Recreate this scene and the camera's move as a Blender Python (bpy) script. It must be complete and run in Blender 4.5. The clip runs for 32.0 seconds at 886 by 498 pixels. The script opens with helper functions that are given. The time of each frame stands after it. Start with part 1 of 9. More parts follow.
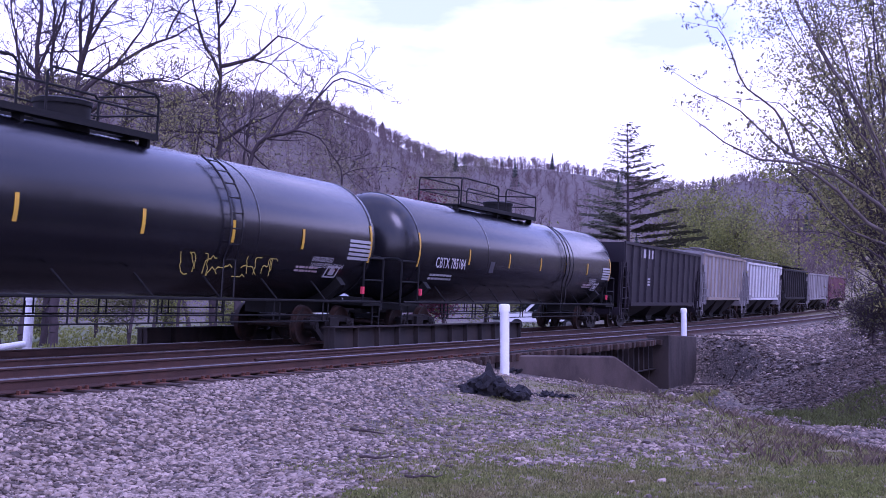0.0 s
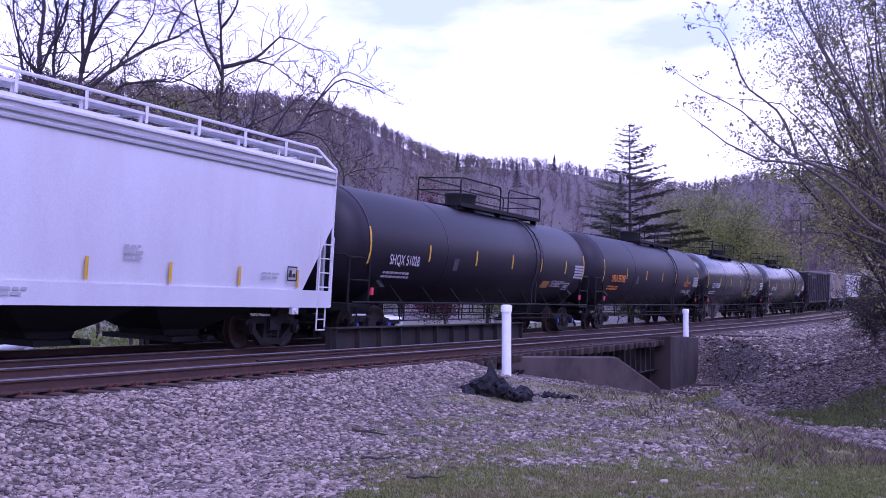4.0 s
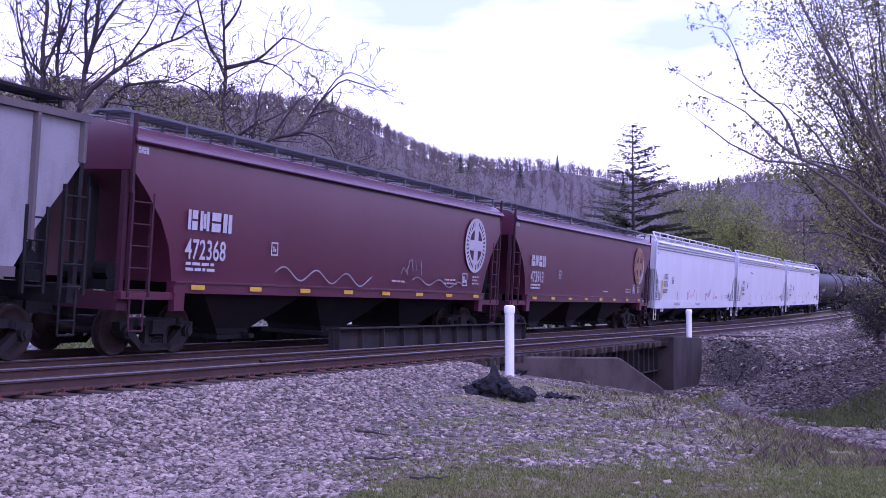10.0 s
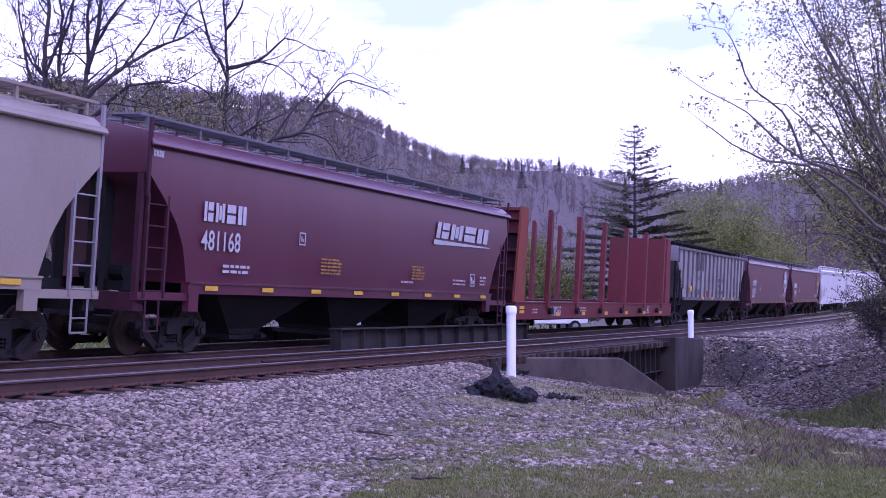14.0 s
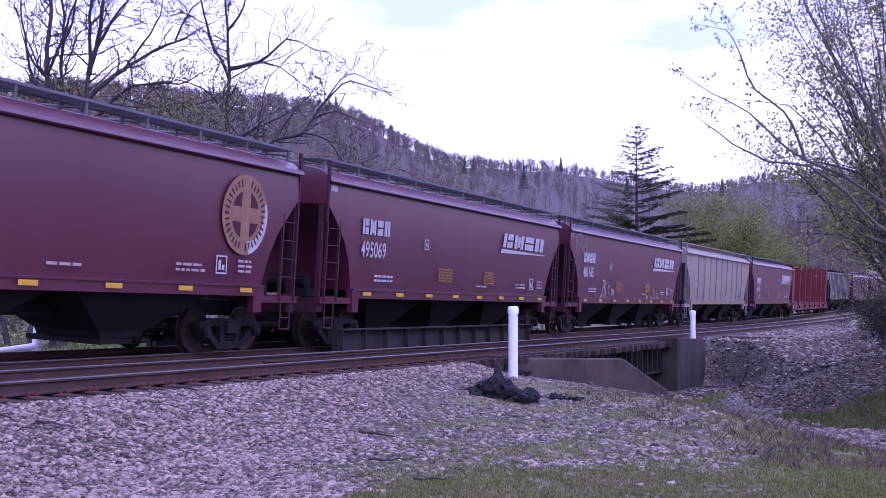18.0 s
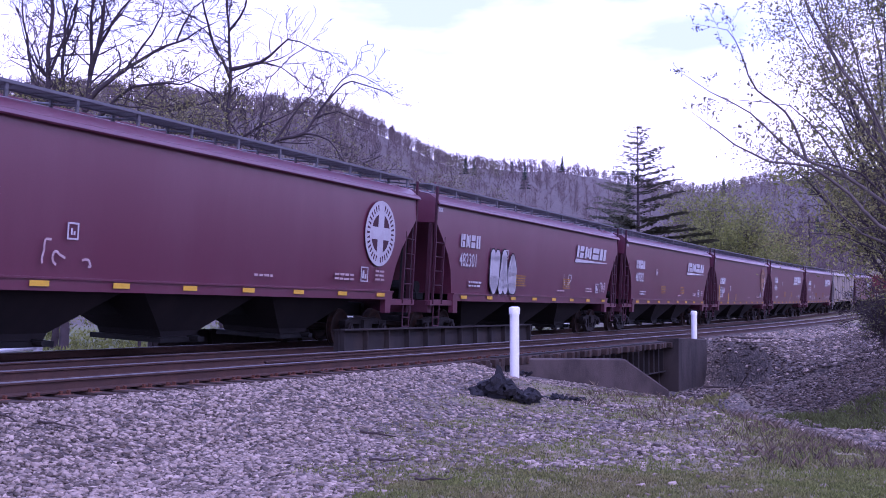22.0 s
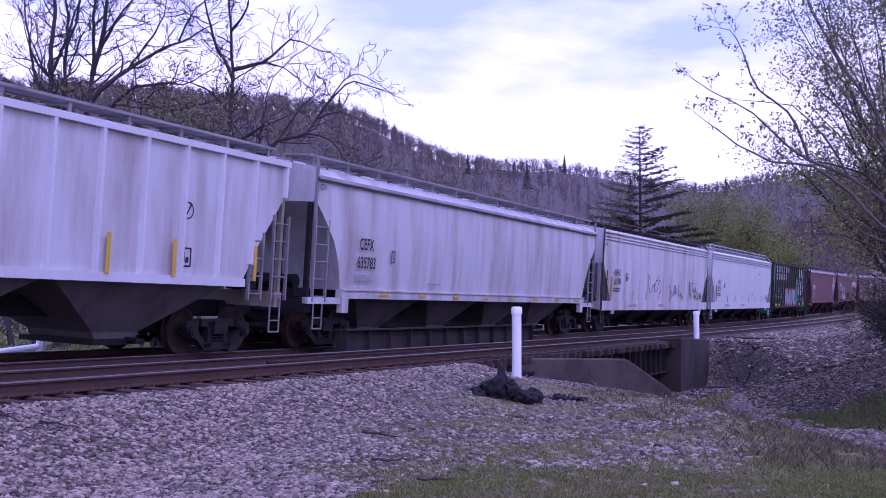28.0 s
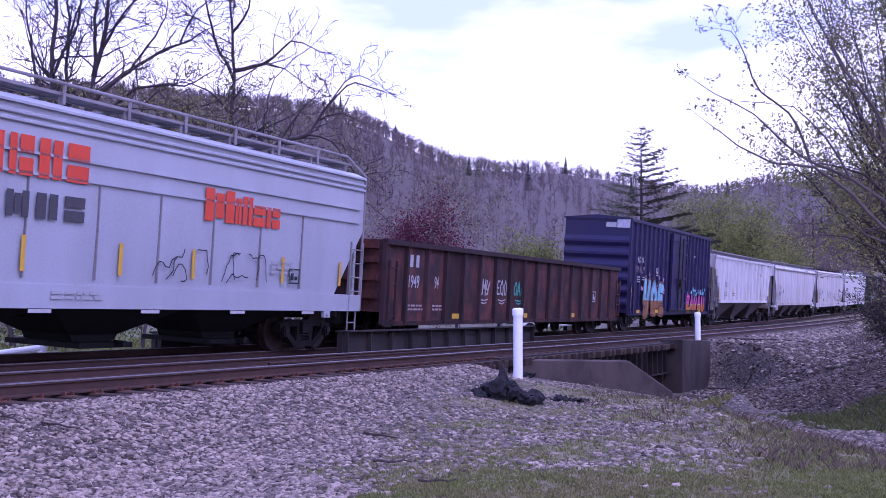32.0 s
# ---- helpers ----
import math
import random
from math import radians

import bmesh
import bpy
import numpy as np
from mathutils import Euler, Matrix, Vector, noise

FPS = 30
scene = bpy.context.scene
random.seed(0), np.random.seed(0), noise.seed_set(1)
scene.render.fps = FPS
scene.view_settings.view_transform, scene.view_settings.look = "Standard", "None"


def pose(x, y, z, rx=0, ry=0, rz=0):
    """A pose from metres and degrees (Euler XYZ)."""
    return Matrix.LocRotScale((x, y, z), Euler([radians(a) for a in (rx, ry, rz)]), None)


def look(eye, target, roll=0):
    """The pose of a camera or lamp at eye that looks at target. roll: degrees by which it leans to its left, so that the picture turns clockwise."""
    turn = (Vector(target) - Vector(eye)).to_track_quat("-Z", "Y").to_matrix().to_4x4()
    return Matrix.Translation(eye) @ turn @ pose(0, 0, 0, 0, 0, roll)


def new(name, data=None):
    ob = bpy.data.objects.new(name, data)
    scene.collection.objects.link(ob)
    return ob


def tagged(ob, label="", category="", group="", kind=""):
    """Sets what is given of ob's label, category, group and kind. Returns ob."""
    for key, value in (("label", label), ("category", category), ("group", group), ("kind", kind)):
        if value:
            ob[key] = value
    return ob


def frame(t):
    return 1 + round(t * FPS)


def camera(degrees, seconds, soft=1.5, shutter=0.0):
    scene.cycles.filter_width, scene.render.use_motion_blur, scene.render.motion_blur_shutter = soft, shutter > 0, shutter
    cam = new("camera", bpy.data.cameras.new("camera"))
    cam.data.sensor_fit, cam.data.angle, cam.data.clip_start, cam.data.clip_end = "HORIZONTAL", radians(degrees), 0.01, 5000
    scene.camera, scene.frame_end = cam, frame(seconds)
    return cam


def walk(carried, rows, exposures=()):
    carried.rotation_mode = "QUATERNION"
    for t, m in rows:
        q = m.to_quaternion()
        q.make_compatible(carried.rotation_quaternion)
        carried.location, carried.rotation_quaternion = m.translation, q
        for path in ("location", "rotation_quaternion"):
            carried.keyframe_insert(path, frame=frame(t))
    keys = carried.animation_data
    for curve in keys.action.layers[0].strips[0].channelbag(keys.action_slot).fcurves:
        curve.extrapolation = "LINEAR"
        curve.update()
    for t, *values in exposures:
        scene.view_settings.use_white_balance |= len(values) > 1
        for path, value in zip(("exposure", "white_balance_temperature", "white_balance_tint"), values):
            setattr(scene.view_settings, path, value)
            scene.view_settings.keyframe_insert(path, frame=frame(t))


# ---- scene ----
# camera: on a tripod beside the line, panning very slowly
LENS = 41.576
EYE = (0.0, 0.0, 0.803)
TILT, LEAN = 3.0120, -0.083
cam = camera(LENS, 32.0, soft=0.7, shutter=0.02)
# seconds, degrees turned to the left, degrees tipped up
PAN = [(0, -0.315, -0.083), (1.5, -0.290, -0.078), (3.5, -0.236, -0.052), (6, -0.167, -0.042), (9, -0.094, -0.024),
       (11, -0.050, -0.018), (13, 0.0, 0.0), (14.5, 0.018, 0.002), (16.5, 0.066, 0.010), (19, 0.125, 0.040), (22, 0.168, 0.045),
       (25.5, 0.225, 0.045), (28, 0.275, 0.048), (30, 0.297, 0.082), (32, 0.335, 0.112)]
# stops, kelvin, tint through the clip
LIGHT_ROWS = [(0, -0.10, 4900, 62), (3.4, -0.10, 4900, 62), (5.6, -0.68, 4780, 67), (8.0, -0.62, 4820, 66), (9.2, -0.10, 4900, 62),
              (23.6, -0.06, 4900, 62), (25.0, -0.36, 4830, 66), (28.3, -0.52, 4830, 66), (29.6, -0.28, 4870, 61), (32, -0.16, 4870, 61)]
walk(cam, [(t, pose(*EYE, 90 + TILT + up, 0, left) @ pose(0, 0, 0, 0, 0, -LEAN)) for t, left, up in PAN], LIGHT_ROWS)

# world: spring sky with broad bright cloud
SUN_AZ, SUN_EL = 140.0, 46.0          # degrees from +y towards +x, and above the horizon
world = bpy.data.worlds.new("sky")
scene.world = world
world.use_nodes = True
wt = world.node_tree
wt.nodes.clear()


def wnode(kind, **kw):
    n = wt.nodes.new(kind)
    for k, v in kw.items():
        n.inputs[k].default_value = v
    return n


w_out = wnode("ShaderNodeOutputWorld")
w_bg = wnode("ShaderNodeBackground", Strength=0.105)
w_sky = wnode("ShaderNodeTexSky")
w_sky.sky_type, w_sky.sun_disc = "NISHITA", False
w_sky.sun_elevation, w_sky.sun_rotation = radians(SUN_EL), radians(SUN_AZ)
w_tc = wnode("ShaderNodeTexCoord")
w_map = wnode("ShaderNodeMapping", Scale=(1.5, 1.5, 5.0), Location=(0.35, 0.2, 0.42))
w_noise = wnode("ShaderNodeTexNoise", Scale=2.1, Detail=7.0, Roughness=0.52)
w_sep = wnode("ShaderNodeSeparateXYZ")
w_low = wnode("ShaderNodeMapRange")
for k_, v_ in (("From Min", 0.15), ("From Max", 0.27), ("To Min", 0.20), ("To Max", -0.10)):
    w_low.inputs[k_].default_value = v_
w_add = wnode("ShaderNodeMath")
w_add.operation = "ADD"
w_ramp = wnode("ShaderNodeValToRGB")
w_ramp.color_ramp.elements[0].position, w_ramp.color_ramp.elements[1].position = 0.36, 0.53
w_haze = wnode("ShaderNodeMixRGB")
w_haze.inputs[0].default_value = 0.72
w_haze.inputs[2].default_value = (10.9, 12.6, 16.6, 1)
w_mix = wnode("ShaderNodeMixRGB")
w_mix.inputs[2].default_value = (17.5, 17.2, 16.6, 1)
wt.links.new(w_tc.outputs["Generated"], w_map.inputs["Vector"])
wt.links.new(w_tc.outputs["Generated"], w_sep.inputs[0])
wt.links.new(w_sep.outputs["Z"], w_low.inputs["Value"])
wt.links.new(w_map.outputs[0], w_noise.inputs["Vector"])
wt.links.new(w_noise.outputs["Fac"], w_add.inputs[0])
wt.links.new(w_low.outputs[0], w_add.inputs[1])
wt.links.new(w_add.outputs[0], w_ramp.inputs[0])
wt.links.new(w_ramp.outputs[0], w_mix.inputs[0])
wt.links.new(w_sky.outputs[0], w_haze.inputs[1])
wt.links.new(w_haze.outputs[0], w_mix.inputs[1])
wt.links.new(w_mix.outputs[0], w_bg.inputs["Color"])
wt.links.new(w_bg.outputs[0], w_out.inputs[0])

sun = new("sun", bpy.data.lights.new("sun", "SUN"))
sun.data.energy, sun.data.angle, sun.data.color = 1.3, radians(24), (1.0, 0.95, 0.88)
az, el = radians(SUN_AZ), radians(SUN_EL)
sun.matrix_basis = look((0, 0, 60), (-math.sin(az) * math.cos(el) * 9, -math.cos(az) * math.cos(el) * 9, 60 - math.sin(el) * 9))


# ---- materials ----
def material(name, col, rough=0.7, metal=0.0, dirt=None, amount=0.35, scale=2.0, grain=30.0, bump=0.15, streak=0.0, spread=0.0, island=False):
    """A painted, rusty, stony or wooden surface: dirt in patches and streaks, fine grain, relief. spread: change from piece to piece."""
    m = bpy.data.materials.new(name)
    m.use_nodes = True
    nt = m.node_tree
    b = nt.nodes["Principled BSDF"]
    b.inputs["Roughness"].default_value, b.inputs["Metallic"].default_value = rough, metal
    b.inputs["Specular IOR Level"].default_value = 0.5 if rough < 0.3 else 0.95 if rough < 0.45 else 0.3

    def add(kind, **kw):
        n = nt.nodes.new(kind)
        for k, v in kw.items():
            n.inputs[k].default_value = v
        return n
    tc = add("ShaderNodeTexCoord")
    mp = add("ShaderNodeMapping", Scale=(1.0, 1.0, 1.0 - 0.9 * streak))
    nt.links.new(tc.outputs["Object"], mp.inputs["Vector"])
    big = add("ShaderNodeTexNoise", Scale=scale, Detail=5.0, Roughness=0.6)
    fine = add("ShaderNodeTexNoise", Scale=grain, Detail=3.0, Roughness=0.6)
    nt.links.new(mp.outputs[0], big.inputs["Vector"])
    nt.links.new(tc.outputs["Object"], fine.inputs["Vector"])
    ramp = add("ShaderNodeValToRGB")
    ramp.color_ramp.elements[0].position, ramp.color_ramp.elements[1].position = 0.42, 0.72
    nt.links.new(big.outputs["Fac"], ramp.inputs[0])
    mul = add("ShaderNodeMath")
    mul.operation = "MULTIPLY"
    mul.inputs[1].default_value = amount
    nt.links.new(ramp.outputs[0], mul.inputs[0])
    mix = add("ShaderNodeMixRGB")
    mix.inputs[1].default_value = (*col, 1)
    d = dirt or tuple(c * 0.55 for c in col)
    mix.inputs[2].default_value = (*d, 1)
    nt.links.new(mul.outputs[0], mix.inputs[0])
    hsv = add("ShaderNodeHueSaturation")
    nt.links.new(mix.outputs[0], hsv.inputs["Color"])
    rng = add("ShaderNodeMapRange")
    rng.inputs["To Min"].default_value, rng.inputs["To Max"].default_value = 0.82, 1.18
    nt.links.new(fine.outputs["Fac"], rng.inputs["Value"])
    val = rng.outputs[0]
    if spread:
        src = add("ShaderNodeNewGeometry").outputs["Random Per Island"] if island else add("ShaderNodeObjectInfo").outputs["Random"]
        r2 = add("ShaderNodeMapRange")
        r2.inputs["To Min"].default_value, r2.inputs["To Max"].default_value = 1 - spread, 1 + spread
        nt.links.new(src, r2.inputs["Value"])
        pr = add("ShaderNodeMath")
        pr.operation = "MULTIPLY"
        nt.links.new(val, pr.inputs[0])
        nt.links.new(r2.outputs[0], pr.inputs[1])
        val = pr.outputs[0]
    nt.links.new(val, hsv.inputs["Value"])
    nt.links.new(hsv.outputs[0], b.inputs["Base Color"])
    if bump:
        bp = add("ShaderNodeBump", Strength=bump, Distance=0.02)
        nt.links.new(fine.outputs["Fac"], bp.inputs["Height"])
        nt.links.new(bp.outputs[0], b.inputs["Normal"])
    return m


M_RED = material("oxide_red_paint", (0.080, 0.0105, 0.027), 0.36, 0, (0.098, 0.024, 0.042), 0.55, 0.9, 40, 0.03, 0.8)
M_RED2 = material("faded_red_paint", (0.092, 0.014, 0.033), 0.40, 0, (0.115, 0.034, 0.054), 0.65, 1.0, 40, 0.03, 0.8)
M_FLATRED = material("bulkhead_red_paint", (0.128, 0.017, 0.021), 0.6, 0, (0.075, 0.024, 0.022), 0.75, 1.6, 40, 0.05, 0.6)
M_ORANGERUST = material("orange_rust", (0.21, 0.048, 0.026), 0.75, 0, (0.11, 0.03, 0.026), 0.6, 2.0, 40, 0.1, 0.5)
M_WHITE = material("white_paint", (0.60, 0.59, 0.605), 0.36, 0, (0.49, 0.465, 0.465), 0.6, 0.8, 30, 0.02, 0.75)
M_DIRTYWHITE = material("streaked_off_white_paint", (0.53, 0.51, 0.52), 0.5, 0, (0.27, 0.215, 0.19), 0.8, 1.5, 30, 0.03, 0.93)
M_CREAM = material("cream_paint", (0.265, 0.218, 0.178), 0.5, 0, (0.17, 0.135, 0.11), 0.5, 0.8, 30, 0.02, 0.75)
M_PALEBLUE = material("pale_blue_grey_paint", (0.37, 0.38, 0.42), 0.4, 0, (0.29, 0.285, 0.30), 0.6, 0.9, 30, 0.02, 0.8)
M_GREYW = material("weathered_grey_paint", (0.26, 0.245, 0.25), 0.6, 0, (0.11, 0.088, 0.086), 0.75, 1.0, 30, 0.04, 0.7)
M_GREY = material("light_grey_panel", (0.36, 0.36, 0.37), 0.55, 0, (0.25, 0.25, 0.25), 0.5, 1.0, 30, 0.03, 0.5)
M_DKGREY = material("slate_grey_paint", (0.065, 0.062, 0.070), 0.6, 0, (0.045, 0.042, 0.045), 0.4, 1.5)
M_BLACKT = material("black_tank_paint", (0.006, 0.006, 0.008), 0.24, 0, (0.016, 0.016, 0.018), 0.4, 0.6, 30, 0.01, 0.4)
M_BLACKT2 = material("dull_black_tank_paint", (0.012, 0.0085, 0.014), 0.5, 0, (0.022, 0.017, 0.022), 0.5, 0.6, 30, 0.01, 0.4)
M_BLACK = material("near_black_steel", (0.006, 0.006, 0.006), 0.75, 0, (0.012, 0.010, 0.010), 0.5, 4, 40, 0.15)
# Base lowered so the iron carries undercar shade in its colour
M_IRON = material("grimy_cast_iron", (0.012, 0.0095, 0.010), 0.65, 0.0, (0.024, 0.017, 0.016), 0.6, 6, 60, 0.2)
M_WHEEL = material("wheel_steel", (0.022, 0.014, 0.012), 0.6, 0.2, (0.070, 0.030, 0.018), 0.6, 6, 60, 0.15)
M_SILVER = material("bare_steel", (0.42, 0.42, 0.44), 0.35, 0.9, (0.3, 0.28, 0.27), 0.3, 5)
# Base near black: shade under the cars put into the colour
M_BROWNBAY = material("shade_dark_dirty_bay", (0.010, 0.008, 0.009), 0.85, 0, (0.022, 0.017, 0.016), 0.6, 1.5, 40, 0.1, 0.6)
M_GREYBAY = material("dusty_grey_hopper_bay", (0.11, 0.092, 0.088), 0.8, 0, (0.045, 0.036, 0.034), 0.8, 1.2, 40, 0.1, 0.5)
M_YELLOW = material("yellow_reflector", (0.58, 0.35, 0.025), 0.5, 0, (0.34, 0.18, 0.05), 0.3, 3, 40, 0)
M_LETTER = material("white_lettering", (0.43, 0.42, 0.43), 0.6, 0, (0.33, 0.28, 0.30), 0.5, 4, 40, 0)
M_FADED = material("faded_lettering", (0.42, 0.33, 0.33), 0.65, 0, (0.25, 0.12, 0.12), 0.6, 5, 40, 0)
M_GOLDWORN = material("worn_gold_emblem_paint", (0.26, 0.15, 0.085), 0.65, 0, (0.16, 0.07, 0.05), 0.6, 5, 40, 0)
M_BLKLET = material("black_lettering", (0.02, 0.02, 0.025), 0.6, 0, None, 0.3, 4, 40, 0)
M_ORLET = material("orange_lettering", (0.72, 0.23, 0.02), 0.6, 0, None, 0.3, 4, 40, 0)
M_REDLET = material("red_lettering", (0.62, 0.07, 0.03), 0.6, 0, None, 0.3, 4, 40, 0)
M_BLUEBOX = material("dark_blue_paint", (0.017, 0.013, 0.058), 0.5, 0, (0.027, 0.020, 0.050), 0.65, 1.2, 30, 0.03, 0.6)
M_GREEN = material("green_paint", (0.012, 0.13, 0.065), 0.55, 0, (0.02, 0.09, 0.05), 0.5, 1.0, 30, 0.03, 0.6)
M_OLIVE = material("dirty_dark_green_paint", (0.022, 0.022, 0.016), 0.65, 0, (0.034, 0.029, 0.024), 0.5, 1.0, 30, 0.05, 0.6)
M_GONDOLA = material("rusty_brown_gondola_paint", (0.030, 0.015, 0.017), 0.75, 0, (0.135, 0.038, 0.025), 0.9, 2.2, 40, 0.12, 0.45, spread=0.5)
M_TEAL = material("teal_spray_paint", (0.035, 0.20, 0.15), 0.55, 0, (0.02, 0.11, 0.085), 0.3, 3, 40, 0)
M_TEALTAG = material("bright_teal_spray_paint", (0.06, 0.36, 0.29), 0.55, 0, (0.04, 0.24, 0.19), 0.3, 3, 40, 0)
M_PINK = material("pink_spray_paint", (0.62, 0.04, 0.16), 0.55, 0, None, 0.3, 3, 40, 0)
M_SKYBLUE = material("pale_blue_spray_paint", (0.22, 0.50, 0.62), 0.55, 0, None, 0.3, 3, 40, 0)
M_PALESPRAY = material("pale_grey_blue_spray_paint", (0.36, 0.37, 0.44), 0.55, 0, (0.20, 0.36, 0.48), 0.7, 2.5, 40, 0)
M_ORANGE = material("orange_spray_paint", (0.60, 0.16, 0.03), 0.55, 0, (0.4, 0.1, 0.04), 0.5, 3, 40, 0)
M_PURPLE = material("magenta_spray_paint", (0.42, 0.03, 0.25), 0.55, 0, (0.5, 0.08, 0.1), 0.5, 3, 40, 0)
M_BROWNSPR = material("brown_spray_paint", (0.25, 0.10, 0.04), 0.55, 0, (0.4, 0.2, 0.05), 0.5, 3, 40, 0)
M_LAMPRED = material("red_marker_placard", (0.7, 0.06, 0.10), 0.5, 0, None, 0.2, 5, 40, 0)

M_RAIL = material("rail_side_rust", (0.050, 0.026, 0.021), 0.8, 0.0, (0.085, 0.040, 0.028), 0.6, 3, 60, 0.15)
M_RAILTOP = material("polished_rail_head", (0.20, 0.19, 0.20), 0.45, 1.0, (0.4, 0.38, 0.38), 0.3, 3, 60, 0.02)
M_TIE = material("creosoted_tie_wood", (0.040, 0.027, 0.022), 0.85, 0, (0.090, 0.049, 0.034), 0.6, 5, 50, 0.5, spread=0.3)
M_RUSTY = material("rusty_spike_steel", (0.12, 0.045, 0.028), 0.8, 0.1, (0.07, 0.03, 0.02), 0.6, 20, 80, 0.2)
M_GIRDER = material("dull_bridge_girder_steel", (0.022, 0.018, 0.018), 0.75, 0.0, (0.055, 0.038, 0.031), 0.6, 1.5, 40, 0.1, 0.5)
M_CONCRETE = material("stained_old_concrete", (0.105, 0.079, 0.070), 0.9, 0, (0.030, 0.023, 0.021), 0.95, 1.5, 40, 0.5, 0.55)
# Darker copy of the concrete; shade on the abutment put into its colour
M_DARKCONC = material("shade_darkened_concrete", (0.060, 0.046, 0.041), 0.9, 0, (0.022, 0.017, 0.016), 0.95, 1.3, 40, 0.5, 0.7)
M_POST = material("white_painted_post", (0.85, 0.85, 0.87), 0.45, 0, (0.72, 0.71, 0.70), 0.4, 4, 40, 0.02, 0.6)
M_ASPHALTLUMP = material("dumped_asphalt", (0.016, 0.015, 0.018), 0.85, 0, (0.034, 0.031, 0.034), 0.5, 6, 60, 0.6)
M_STICK = material("dead_wood", (0.055, 0.040, 0.036), 0.9, 0, (0.10, 0.075, 0.06), 0.5, 8, 60, 0.4)
M_STONE = material("ballast_stone", (0.272, 0.216, 0.174), 0.85, 0, (0.11, 0.083, 0.066), 0.6, 9, 60, 0.3, spread=0.72, island=True)
M_CREEKSTONE = material("creek_stone", (0.22, 0.175, 0.145), 0.85, 0, (0.085, 0.07, 0.064), 0.6, 4, 40, 0.3, spread=0.4, island=True)
M_BARK = material("bare_tree_bark", (0.062, 0.046, 0.050), 0.9, 0, (0.040, 0.030, 0.034), 0.6, 3, 40, 0.4)
# Paler than the near bark: distance haze put into the colour
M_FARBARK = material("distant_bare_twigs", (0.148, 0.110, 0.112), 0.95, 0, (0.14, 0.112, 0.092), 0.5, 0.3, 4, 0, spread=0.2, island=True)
M_CONIFER = material("conifer_needles", (0.058, 0.062, 0.034), 0.8, 0, (0.085, 0.074, 0.042), 0.5, 1, 20, 0, spread=0.4, island=True)
M_FARCON = material("distant_conifers", (0.030, 0.042, 0.034), 0.9, 0, None, 0.5, 0.3, 4, 0, spread=0.3, island=True)
M_LEAF = material("young_green_leaves", (0.19, 0.205, 0.055), 0.7, 0, (0.24, 0.25, 0.07), 0.6, 1, 20, 0, spread=0.4, island=True)
M_LEAF2 = material("dusky_spring_leaves", (0.14, 0.14, 0.065), 0.7, 0, (0.12, 0.09, 0.05), 0.6, 1, 20, 0, spread=0.5, island=True)
M_REDBUD = material("redbud_blossom", (0.115, 0.020, 0.042), 0.8, 0, (0.08, 0.022, 0.036), 0.6, 1, 20, 0, spread=0.5, island=True)
M_GRASS = material("short_spring_grass", (0.170, 0.190, 0.055), 0.8, 0, (0.26, 0.20, 0.115), 0.6, 1, 20, 0, spread=0.45, island=True)
M_WEED = material("dry_weeds", (0.13, 0.095, 0.07), 0.85, 0, (0.14, 0.12, 0.06), 0.6, 1, 20, 0, spread=0.45, island=True)
M_HOUSEWALL = material("white_house_siding", (0.72, 0.72, 0.73), 0.6, 0, (0.6, 0.6, 0.6), 0.3, 1)
M_ROOF = material("pale_metal_roof", (0.55, 0.56, 0.58), 0.5, 0, (0.45, 0.45, 0.47), 0.5, 0.6)
M_CARWHITE = material("white_car_paint", (0.80, 0.80, 0.82), 0.25, 0, None, 0.1, 2, 40, 0)
M_GLASSDARK = material("dark_car_window", (0.012, 0.014, 0.018), 0.08, 0, None, 0.1, 2, 40, 0)
M_TYRE = material("black_rubber", (0.015, 0.015, 0.016), 0.8, 0, None, 0.3, 8)
M_GALV = material("galvanised_grating", (0.15, 0.15, 0.165), 0.55, 0.4, (0.09, 0.085, 0.09), 0.5, 3, 40, 0.05)
M_LEAFY = material("yellowish_budding_leaves", (0.26, 0.255, 0.085), 0.7, 0, (0.24, 0.20, 0.11), 0.6, 1, 20, 0, spread=0.4, island=True)
M_BARKPALE = material("pale_grey_bark", (0.125, 0.102, 0.090), 0.9, 0, (0.075, 0.060, 0.054), 0.6, 3, 40, 0.4)
M_BUDLEAF = material("dusky_unfolding_leaves", (0.13, 0.125, 0.06), 0.7, 0, (0.17, 0.16, 0.07), 0.6, 1, 20, 0, spread=0.5, island=True)
M_WHITEBOX = material("scuffed_white_plate", (0.45, 0.45, 0.50), 0.6, 0, (0.12, 0.12, 0.20), 0.6, 3, 30, 0.02)
M_DARKSTONE = material("dark_slope_stone", (0.100, 0.074, 0.060), 0.9, 0, (0.048, 0.035, 0.029), 0.6, 6, 60, 0.3, spread=0.65, island=True)
M_GREENGRASS = material("lush_green_grass", (0.115, 0.130, 0.042), 0.75, 0, (0.13, 0.15, 0.05), 0.5, 2, 20, 0, spread=0.4, island=True)
M_DULLYEL = material("dull_yellow_spray_paint", (0.30, 0.235, 0.035), 0.6, 0, (0.16, 0.13, 0.03), 0.6, 6, 40, 0)
# Red with the car ends' shade put into it; also the emblem print
M_REDDARK = material("dark_red_end_shade_and_print", (0.052, 0.012, 0.022), 0.65, 0, (0.026, 0.013, 0.017), 0.6, 2, 40, 0.1, 0.5)
M_LILAC = material("lilac_spray_paint", (0.36, 0.24, 0.42), 0.6, 0, (0.25, 0.16, 0.3), 0.4, 3, 40, 0)


